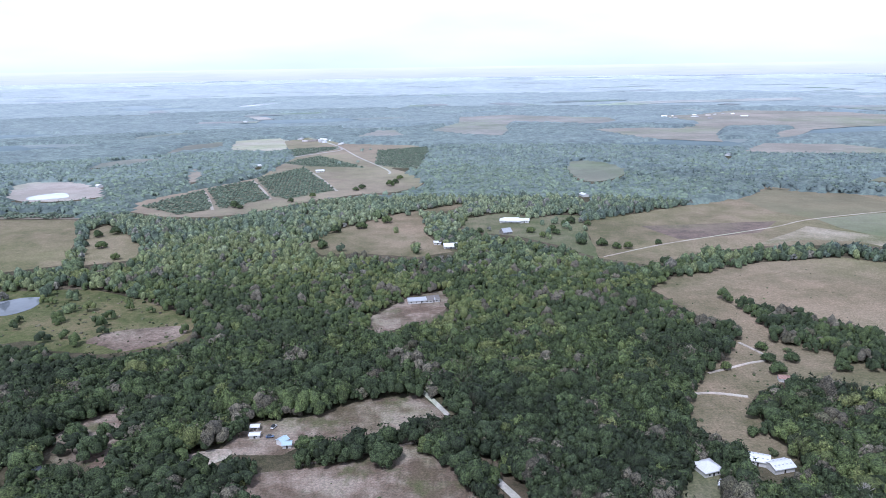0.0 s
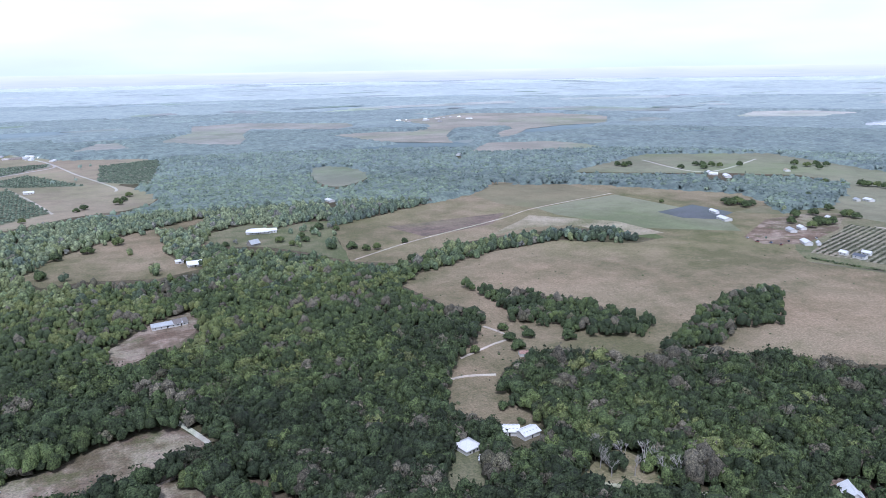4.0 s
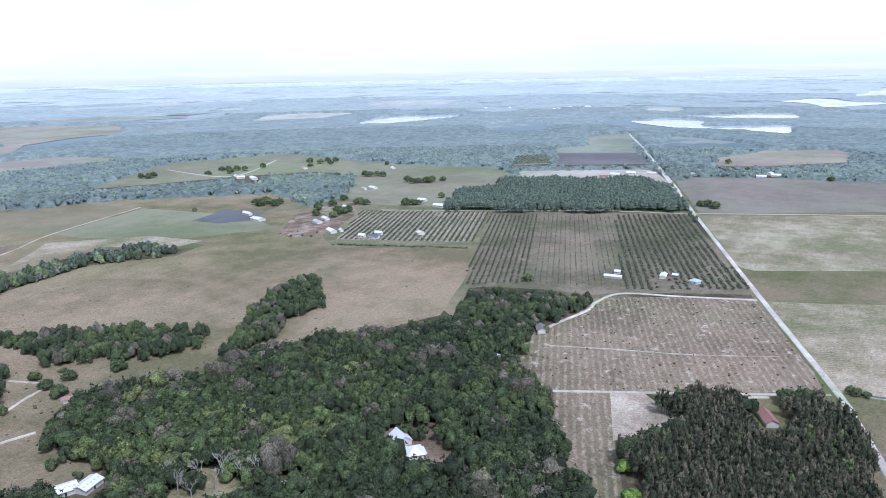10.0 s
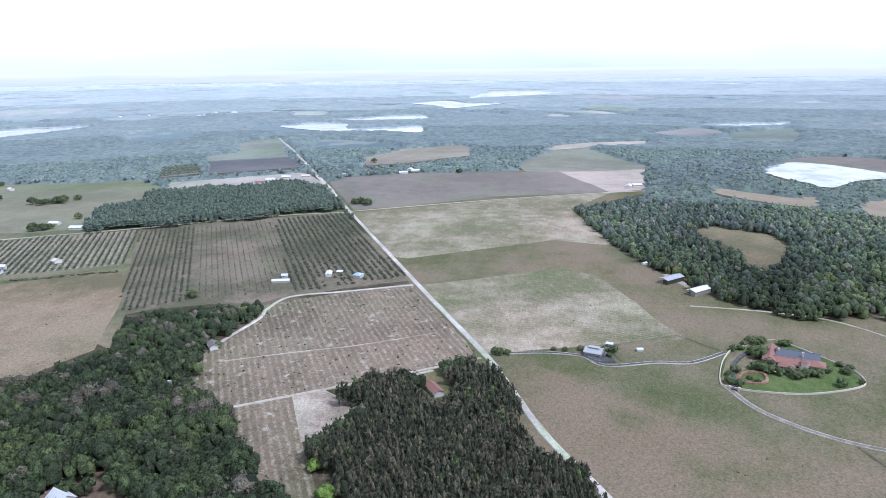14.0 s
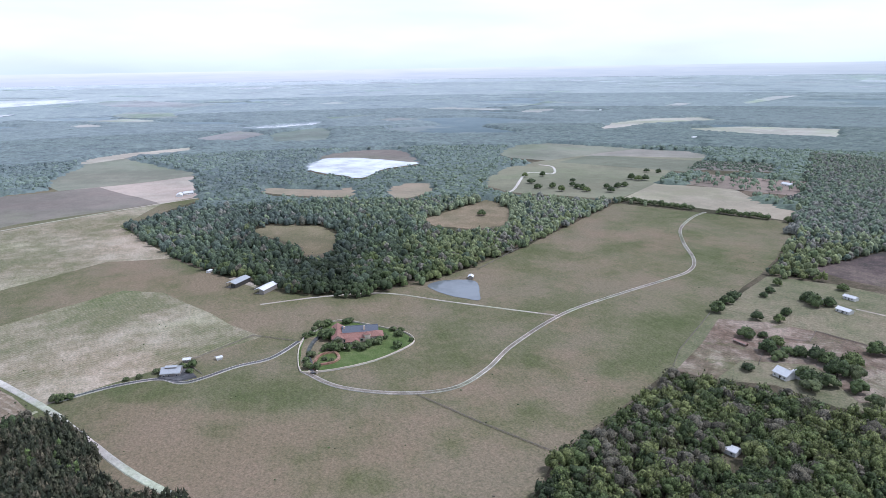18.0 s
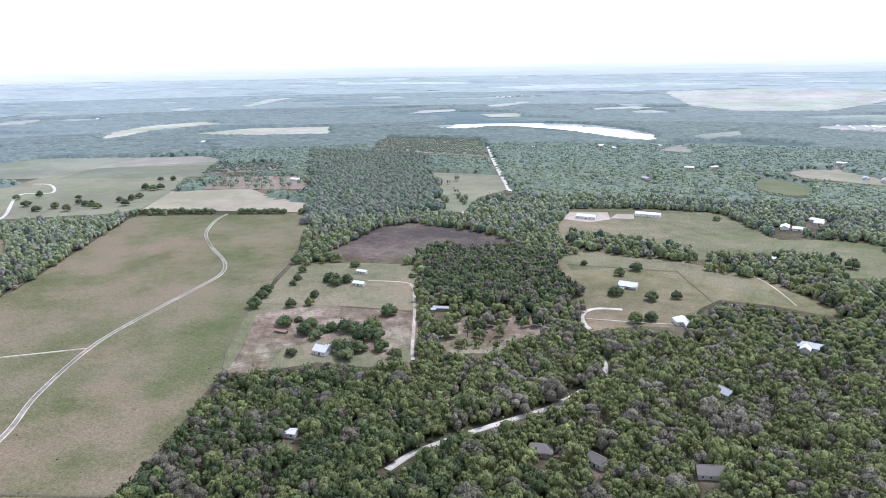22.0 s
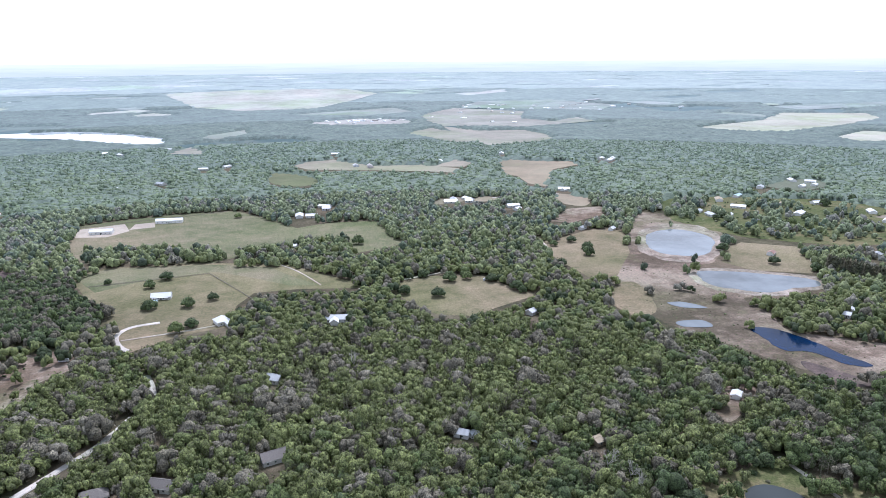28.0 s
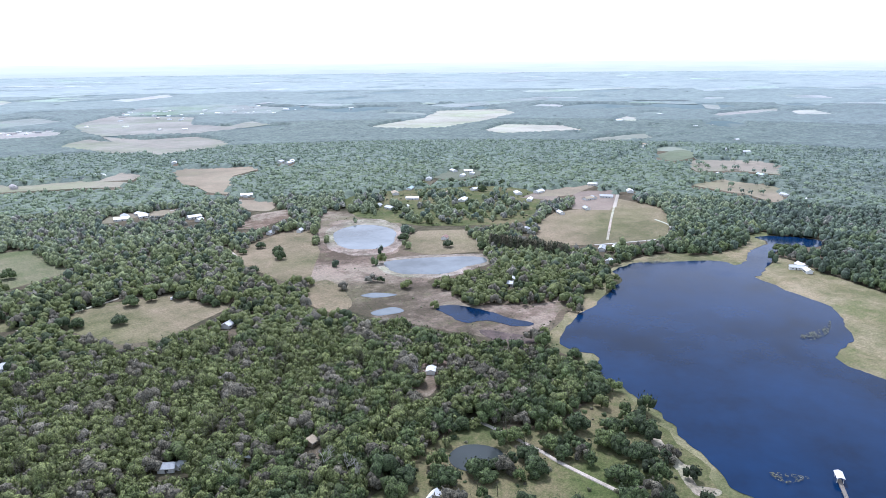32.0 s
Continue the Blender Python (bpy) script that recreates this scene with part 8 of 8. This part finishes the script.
plant(OAKS, [(922, 1154, 10), (960, 1133, 11), (835, 1225, 9), (659, 864, 5), (837, 725, 9), (789, 706, 10), (758, 707, 10), (1007, 886, 10), (1024, 864, 9), (890, 809, 8), (1025, 720, 9), (1043, 696, 10), (1075, 687, 9), (861, 619, 9), (1051, 1134, 9), (1153, 1031, 9), (1112, 1053, 8), (1212, 919, 8), (928, 597, 8), (721, 678, 8), (760, 671, 9)], "trees of the farmyard")
plant(OAKS, [(979, 1180, 10), (984, 1166, 11), (997, 1154, 10), (1003, 1136, 9), (832, 1244, 10), (851, 1232, 11), (843, 1236, 9), (1161, 1099, 10), (1162, 1068, 11), (1190, 1073, 10), (1197, 1055, 10), (1055, 855, 10), (1058, 846, 11), (1069, 836, 10), (1067, 821, 9), (1034, 739, 10), (1036, 716, 10), (1047, 705, 11), (1062, 703, 10), (846, 611, 9), (854, 602, 10), (861, 597, 8), (821, 683, 9), (823, 678, 9), (822, 668, 9), (742, 821, 10), (738, 807, 11), (754, 814, 10), (756, 808, 11), (747, 787, 10), (763, 792, 9), (744, 655, 10), (756, 655, 10), (726, 649, 9), (765, 654, 9)], "trees round the farmhouses")
plant(OAKS, [(1047, 211, 11), (1044, 220, 9), (1035, 198, 10), (1539, 276, 9), (1412, 241, 9), (1424, 219, 10), (1384, 333, 9), (1375, 358, 9), (1360, 306, 8), (1442, 105, 9), (1378, 76, 8), (1518, -33, 6)], "trees by the hamlet")
plant(OAKS, [(955, -772, 10), (907, -748, 9), (897, -773, 9), (863, -762, 9), (892, -812, 8), (925, -843, 7), (868, -802, 8), (857, -803, 8), (836, -793, 9), (841, -842, 8), (809, -821, 9), (834, -861, 8), (836, -880, 9), (865, -944, 10), (883, -945, 10), (860, -956, 9), (1058, -680, 9), (1005, -696, 9), (1022, -811, 8), (1009, -843, 8), (928, -1034, 8), (909, -1046, 8), (781, -544, 8), (712, -673, 8)], "trees of the north pasture")
plant(OAKS, [(359, -520, 8), (354, -503, 8), (345, -480, 9), (361, -586, 6), (352, -560, 6), (347, -545, 5), (318, -565, 9), (308, -558, 9), (319, -620, 7), (302, -568, 8), (316, -490, 7), (309, -519, 6), (297, -450, 9), (275, -453, 8), (271, -437, 9), (244, -452, 9), (255, -451, 8), (236, -453, 9), (225, -461, 10), (222, -439, 10), (260, -399, 6), (225, -414, 10), (227, -497, 9), (303, -499, 6), (290, -460, 5)], "trees of the homestead")
plant(ROUND, [(219, -405, 9), (217, -420, 9), (202, -427, 8), (187, -417, 7), (259, -432, 8), (261, -444, 7), (214, -446, 9), (233, -417, 8), (248, -601, 5), (357, -635, 10), (369, -627, 8)], "dark trees of the homestead")
plant(OAKS, [(42, -688, 9), (53, -603, 9), (22, -599, 8), (31, -539, 8), (20, -547, 8), (2, -610, 7), (94, -692, 5), (56, -666, 7), (-39, -950, 7)], "trees of the paddocks")
plant(OAKS, [(-186, -550, 9), (-192, -609, 8), (-211, -588, 9), (-228, -588, 7), (-259, -543, 9), (-247, -573, 8), (-261, -534, 6), (-160, -756, 9), (-143, -736, 9), (-160, -566, 8), (-332, -594, 8), (-380, -622, 9), (-331, -520, 5)], "round trees of the tan pasture")
plant(OAKS, [(-85, -556, 8), (-103, -521, 8), (-123, -548, 7), (-116, -560, 6), (-103, -546, 6), (-67, -553, 7), (-50, -564, 7), (-124, -513, 6)], "trees of the glade")
plant(OAKS, [(-261, -251, 8), (-257, -241, 7), (-275, -238, 8), (-267, -212, 7), (-239, -201, 6), (-257, -195, 8), (-250, -184, 9), (-179, -257, 7), (-157, -267, 10), (-211, -210, 9), (-198, -225, 9), (-228, -205, 8), (-228, -198, 7), (-274, -193, 8), (-271, -182, 7), (-300, -193, 9), (-314, -180, 8), (-323, -172, 9), (-296, -173, 9), (-297, -165, 8), (-300, -152, 9), (-274, -152, 8), (-274, -146, 9), (-362, -244, 8), (-368, -227, 9), (-344, -207, 9), (-381, -251, 7)], "trees of the parkland")
plant(OAKS, [(-596, -370, 9), (-569, -343, 9), (-645, -367, 9), (-654, -359, 8), (-664, -349, 9), (-671, -343, 9), (-714, -333, 8), (-692, -313, 9), (-733, -299, 10), (-776, -324, 10), (-761, -304, 10), (-755, -293, 9), (-837, -341, 10), (-811, -346, 9), (-801, -355, 8), (-774, -363, 8), (-772, -246, 9), (-781, -238, 8), (-766, -252, 8)], "trees on the far shore")
plant(OAKS, [(-390, -677, 8), (-391, -642, 9), (-364, -669, 6), (-514, -594, 9), (-524, -585, 9), (-537, -526, 8), (-557, -493, 8), (-591, -539, 6), (-548, -783, 8), (-615, -745, 8), (-622, -711, 7), (-292, -536, 6)], "trees above the marsh")
plant(OAKS, [(-640, -720, 9), (-694, -820, 9), (-722, -759, 9), (-684, -651, 9), (-726, -664, 10), (-785, -666, 9), (-764, -627, 10), (-754, -761, 8), (-838, -957, 9), (-739, -965, 9), (-845, -818, 9), (-822, -728, 10), (-816, -979, 9), (-791, -832, 9), (-885, -739, 9), (-757, -606, 9)], "trees of the village")
plant(ROUND, [(483, -187, 5), (475, -183, 7), (470, -186, 8), (471, -189, 7), (452, -176, 6), (448, -179, 7), (459, -188, 6), (446, -184, 5), (440, -155, 4), (446, -161, 5), (429, -152, 5), (423, -156, 5), (436, -167, 3), (430, -170, 3), (443, -189, 5), (444, -196, 5), (438, -198, 6), (442, -205, 5), (442, -209, 5), (442, -214, 5), (448, -221, 5), (456, -221, 4), (447, -233, 5), (427, -221, 5), (459, -235, 4), (454, -239, 4), (432, -236, 3), (497, -188, 6), (499, -196, 6), (494, -210, 5), (496, -215, 4), (484, -171, 4), (486, -177, 4), (494, -183, 4)], "garden trees of the estate")
plant(ROUND, [(479, -62, 4), (478, -79, 4), (476, -85, 5), (477, -50, 3), (478, -42, 3), (466, -81, 4), (470, 0, 5), (468, -3, 5), (469, -8, 4)], "shrubs by the stable")
plant(ROUND, [(232, 465, 4), (471, 208, 5), (322, 222, 7), (164, 329, 3), (587, 280, 8)], "round garden trees")
LIME = [single_tree(20 + k, M["fresh"], "fresh bright green tree at the edge of the pines") for k in range(2)]
plant(LIME, [(313, 93, 7), (287, 81, 8), (308, 69, 5)], "bright trees at the pine edge")
plant(DEAD, [(181, 273, 11), (182, 264, 10), (194, 271, 11), (199, 261, 12), (205, 262, 11), (204, 250, 11), (209, 247, 12), (214, 246, 11), (220, 244, 12), (222, 239, 10), (193, 260, 9), (182, 284, 10)])
plant(DEAD, [(-132, -284, 12), (-136, -286, 12), (-136, -461, 11), (-83, -420, 12), (-130, -335, 11), (-177, -262, 12), (-182, -250, 12), (-181, -238, 11), (-276, -301, 10), (-291, -329, 10)])
# the row of round trees at the pasture's far end
a, b = Vector((741.2, -778.0)), Vector((496.5, -846.0))
plant(ROUND, [(*a.lerp(b, k / 29), 7.0 + (k * 7 % 5) * 0.3) for k in range(30) if k not in (13, 14, 15, 16, 25, 26)], "row of round trees")
a, b = Vector((741.9, -764.7)), Vector((741.2, -778.0))
plant(ROUND, [(*a.lerp(b, k / 3), 7.5) for k in range(3)], "row of round trees")


# ---------------------------------------------------------------- reeds, far houses
def scatter(poly, step, seed):
    """Uneven points inside a ring."""
    r = np.random.default_rng(seed)
    poly = np.array(poly, float)
    (x0, y0), (x1, y1) = poly.min(0), poly.max(0)
    n = int((x1 - x0) * (y1 - y0) / step ** 2)
    x, y = r.uniform(x0, x1, n), r.uniform(y0, y1, n)
    ok = inside(poly, x, y) & (wave(x, y, 0.35, seed) > 0.42)
    return x[ok], y[ok], r


M["reed"] = foliage("reed_blades", [(0.0, (0.11, 0.12, 0.06)), (0.6, (0.18, 0.18, 0.10)), (1.0, (0.30, 0.30, 0.24))], 2.0)
for k, (line, text) in enumerate(REEDS):
    x, y, r = scatter(smooth_loop(line), 0.55, 3 + k)
    n = len(x)
    a = r.uniform(0, 6.28, n)
    w, h = r.uniform(0.12, 0.42, n), r.uniform(0.08, 0.3, n)
    base = 0.02 + LAYER[0] * np.ones(n)
    v = np.stack([np.stack([x - w * np.cos(a), y - w * np.sin(a), base], -1), np.stack([x + w * np.cos(a), y + w * np.sin(a), base], -1),
                  np.stack([x - w * np.sin(a), y + w * np.cos(a), base + 0.1], -1), np.stack([x, y, base + h], -1)], 1).reshape(-1, 3)
    f = (np.array([[0, 1, 3], [1, 2, 3], [2, 0, 3]])[None] + (np.arange(n) * 4)[:, None, None]).reshape(-1, 3)
    tagged(new("reed_bed", arrays("reed_bed", v, f, M["reed"], np.repeat(r.uniform(0, 1, n), 4))), text, "reeds", kind="stuff")

M["far_roofs"] = foliage("far_roofs", [(0.0, (0.55, 0.58, 0.62)), (0.6, (0.75, 0.77, 0.80)), (0.8, (0.45, 0.40, 0.38)), (1.0, (0.30, 0.32, 0.36))], 0.05, 1.0, 0.1)
HOUSE_V = np.array([(-1, -1, 0), (1, -1, 0), (1, 1, 0), (-1, 1, 0), (-1, -1, 0.6), (1, -1, 0.6), (1, 1, 0.6), (-1, 1, 0.6), (-1, 0, 1), (1, 0, 1)], float)
HOUSE_F = np.array([(0, 1, 5), (0, 5, 4), (2, 3, 7), (2, 7, 6), (1, 2, 6), (1, 6, 5), (3, 0, 4), (3, 4, 7), (4, 5, 9), (4, 9, 8), (6, 7, 8), (6, 8, 9), (5, 6, 9), (7, 4, 8)])
r = np.random.default_rng(12)
for cx, cy, wide, deep, n in ((-1830.6, 2979.8, 420, 260, 60), (-1329.7, 2616.1, 420, 220, 50), (-1003.7, 1755.1, 160, 90, 16), (-412.7, 1996.6, 130, 60, 10), (977.2, 2817.0, 300, 160, 18),
                              (-567.8, -2441.7, 260, 90, 34), (1176.9, -4483.0, 500, 160, 26), (-1236.0, -3071.4, 400, 160, 18), (-405.8, -1384.5, 160, 70, 10), (1985.3, -2511.5, 500, 200, 24),
                              (-1521.8, -2745.5, 500, 200, 30), (-2199.0, -1185.6, 420, 200, 34), (-2046.8, -751.9, 300, 120, 22), (3007.3, 1811.8, 400, 160, 14), (3508.2, 1386.1, 400, 160, 14)):
    x, y = cx + r.normal(0, wide / 2, n), cy + r.normal(0, deep / 2, n)
    a, L, W, H = r.uniform(0, 3.14, n), r.uniform(6, 14, n), r.uniform(4, 7, n), r.uniform(4.5, 7, n)
    px = x[:, None] + HOUSE_V[None, :, 0] * (L * np.cos(a))[:, None] - HOUSE_V[None, :, 1] * (W * np.sin(a))[:, None]
    py = y[:, None] + HOUSE_V[None, :, 0] * (L * np.sin(a))[:, None] + HOUSE_V[None, :, 1] * (W * np.cos(a))[:, None]
    pz = HOUSE_V[None, :, 2] * H[:, None] + np.where(np.hypot(x, y) > 1750, -1.0, 0.0)[:, None] + 0.0 * px
    f = (HOUSE_F[None] + (np.arange(n) * 10)[:, None, None]).reshape(-1, 3)
    tagged(new("far_houses", arrays("far_houses", np.stack(fold(px, py, pz), -1).reshape(-1, 3), f, M["far_roofs"], np.repeat(r.uniform(0, 1, n), 10))), "scattered small pale houses of a distant settlement", "houses", kind="stuff")

# the screen of dark conifers above the marsh
a, b = Vector((-564.7, -487.0)), Vector((-583.1, -400.2))
side = Vector((-(b - a).y, (b - a).x)).normalized()
at = [a.lerp(b, (k // 2) / 34) + side * (3.5 * (k % 2)) for k in range(70)]
n = len(at)
stand("conifer_screen", PINES, np.array([p.x for p in at]), np.array([p.y for p in at]), rng.uniform(13, 17, n), rng.uniform(15, 18, n), rng.uniform(0.4, 0.85, n), M["pine"], "dense screen of dark conifers planted in a double row", "conifers")

# dark weeds along the wire fence below the grove
a, b = Vector((603.3, 542.9)), Vector((666.6, 392.6))
at = [a.lerp(b, k / 110) + Vector((rng.uniform(-2, 2), rng.uniform(-2, 2))) for k in range(110) if rng.uniform() < 0.8]
n = len(at)
stand("weed_line", BUSH, np.array([p.x for p in at]), np.array([p.y for p in at]), rng.uniform(1.5, 4.5, n), rng.uniform(1.0, 2.8, n), rng.uniform(0, 1, n), M["shrub"], "dark weeds and bushes along a wire fence", "weeds")

# low scrub dotted over the open land
for k, (poly, step, low, high, text) in enumerate((([(-387, 497), (-466, 610), (-389, 617), (-325, 608), (-232, 546), (-215, 519), (-217, 484), (-257, 468), (-302, 474), (-329, 491)], 9.0, 0.6, 2.2, "dark sedge clumps in the wet meadow"), ([(-313, -473), (-498, -723), (-544, -774), (-617, -705), (-576, -637), (-493, -565), (-461, -547), (-487, -504), (-531, -472), (-515, -443), (-432, -448), (-425, -419), (-446, -363), (-483, -324), (-564, -334), (-605, -346), (-591, -332), (-403, -279), (-381, -278), (-364, -353), (-327, -419), (-315, -464)], 11.0, 0.3, 1.1, "brown sedge clumps in the dry marsh"),
                                                   ([(-143, -205), (-197, -231), (-252, -245), (-271, -244), (-274, -222), (-301, -203), (-356, -207), (-348, -183), (-313, -125), (-262, -82)], 12.0, 0.8, 2.4, "low bushes in the parkland"), ([(176, -458), (171, -511), (133, -530), (105, -532), (93, -497), (115, -478), (120, -448), (151, -438)], 12.0, 0.6, 2.0, "low bushes in the worn paddock"),
                                                   ([(177, 628), (243, 675), (329, 702), (403, 715), (478, 666), (527, 679), (626, 582), (594, 530), (672, 386), (593, 348), (462, 301), (410, 323), (384, 355), (341, 371), (300, 386), (265, 391), (244, 412), (217, 424), (210, 456), (203, 482), (215, 504), (194, 545), (176, 614)], 34.0, 0.5, 1.1, "tufts in the tan pasture"), ([(496, 24), (272, -39), (201, -148), (252, -224), (270, -291), (292, -362), (346, -473), (406, -640), (500, -852), (610, -804), (737, -759), (593, -450), (551, -310), (547, -243), (621, -178), (776, -127), (1009, -113), (1108, -38)], 30.0, 0.4, 0.9, "tufts in the wide pasture"),
                                                   ([(567, 205), (636, 85), (632, 80), (470, 12), (428, 69), (379, 165), (408, 204), (425, 214), (465, 213), (540, 200)], 11.0, 0.5, 1.3, "stubs of young trees in the cleared field"), ([(203, 482), (217, 424), (183, 400), (170, 382), (185, 363), (169, 355), (182, 333), (164, 317), (152, 337), (133, 358), (134, 383), (144, 400), (163, 431), (188, 464)], 14.0, 0.6, 1.6, "bushes in the clearing"),
                                                   ([(-94, 248), (-106, 292), (-109, 311), (-93, 314), (-76, 317), (-53, 324), (-37, 338), (-18, 341), (-5, 316), (6, 291), (7, 249)], 20.0, 0.5, 1.2, "tufts in the low pasture"), ([(-577, -755), (-662, -851), (-845, -779), (-876, -674), (-714, -547), (-611, -601), (-577, -671)], 15.0, 1.0, 2.8, "garden bushes of the village"))):
    x, y, r = scatter(poly, step, 40 + k)
    for pool in WATERS:
        dry = ~inside(pool, x, y)
        x, y = x[dry], y[dry]
    n = len(x)
    stand("scrub", CLUMP, x, y, r.uniform(low, high, n) * 1.8, r.uniform(low, high, n), r.uniform(0.2, 1, n), M["shrub"], text, "scrub")
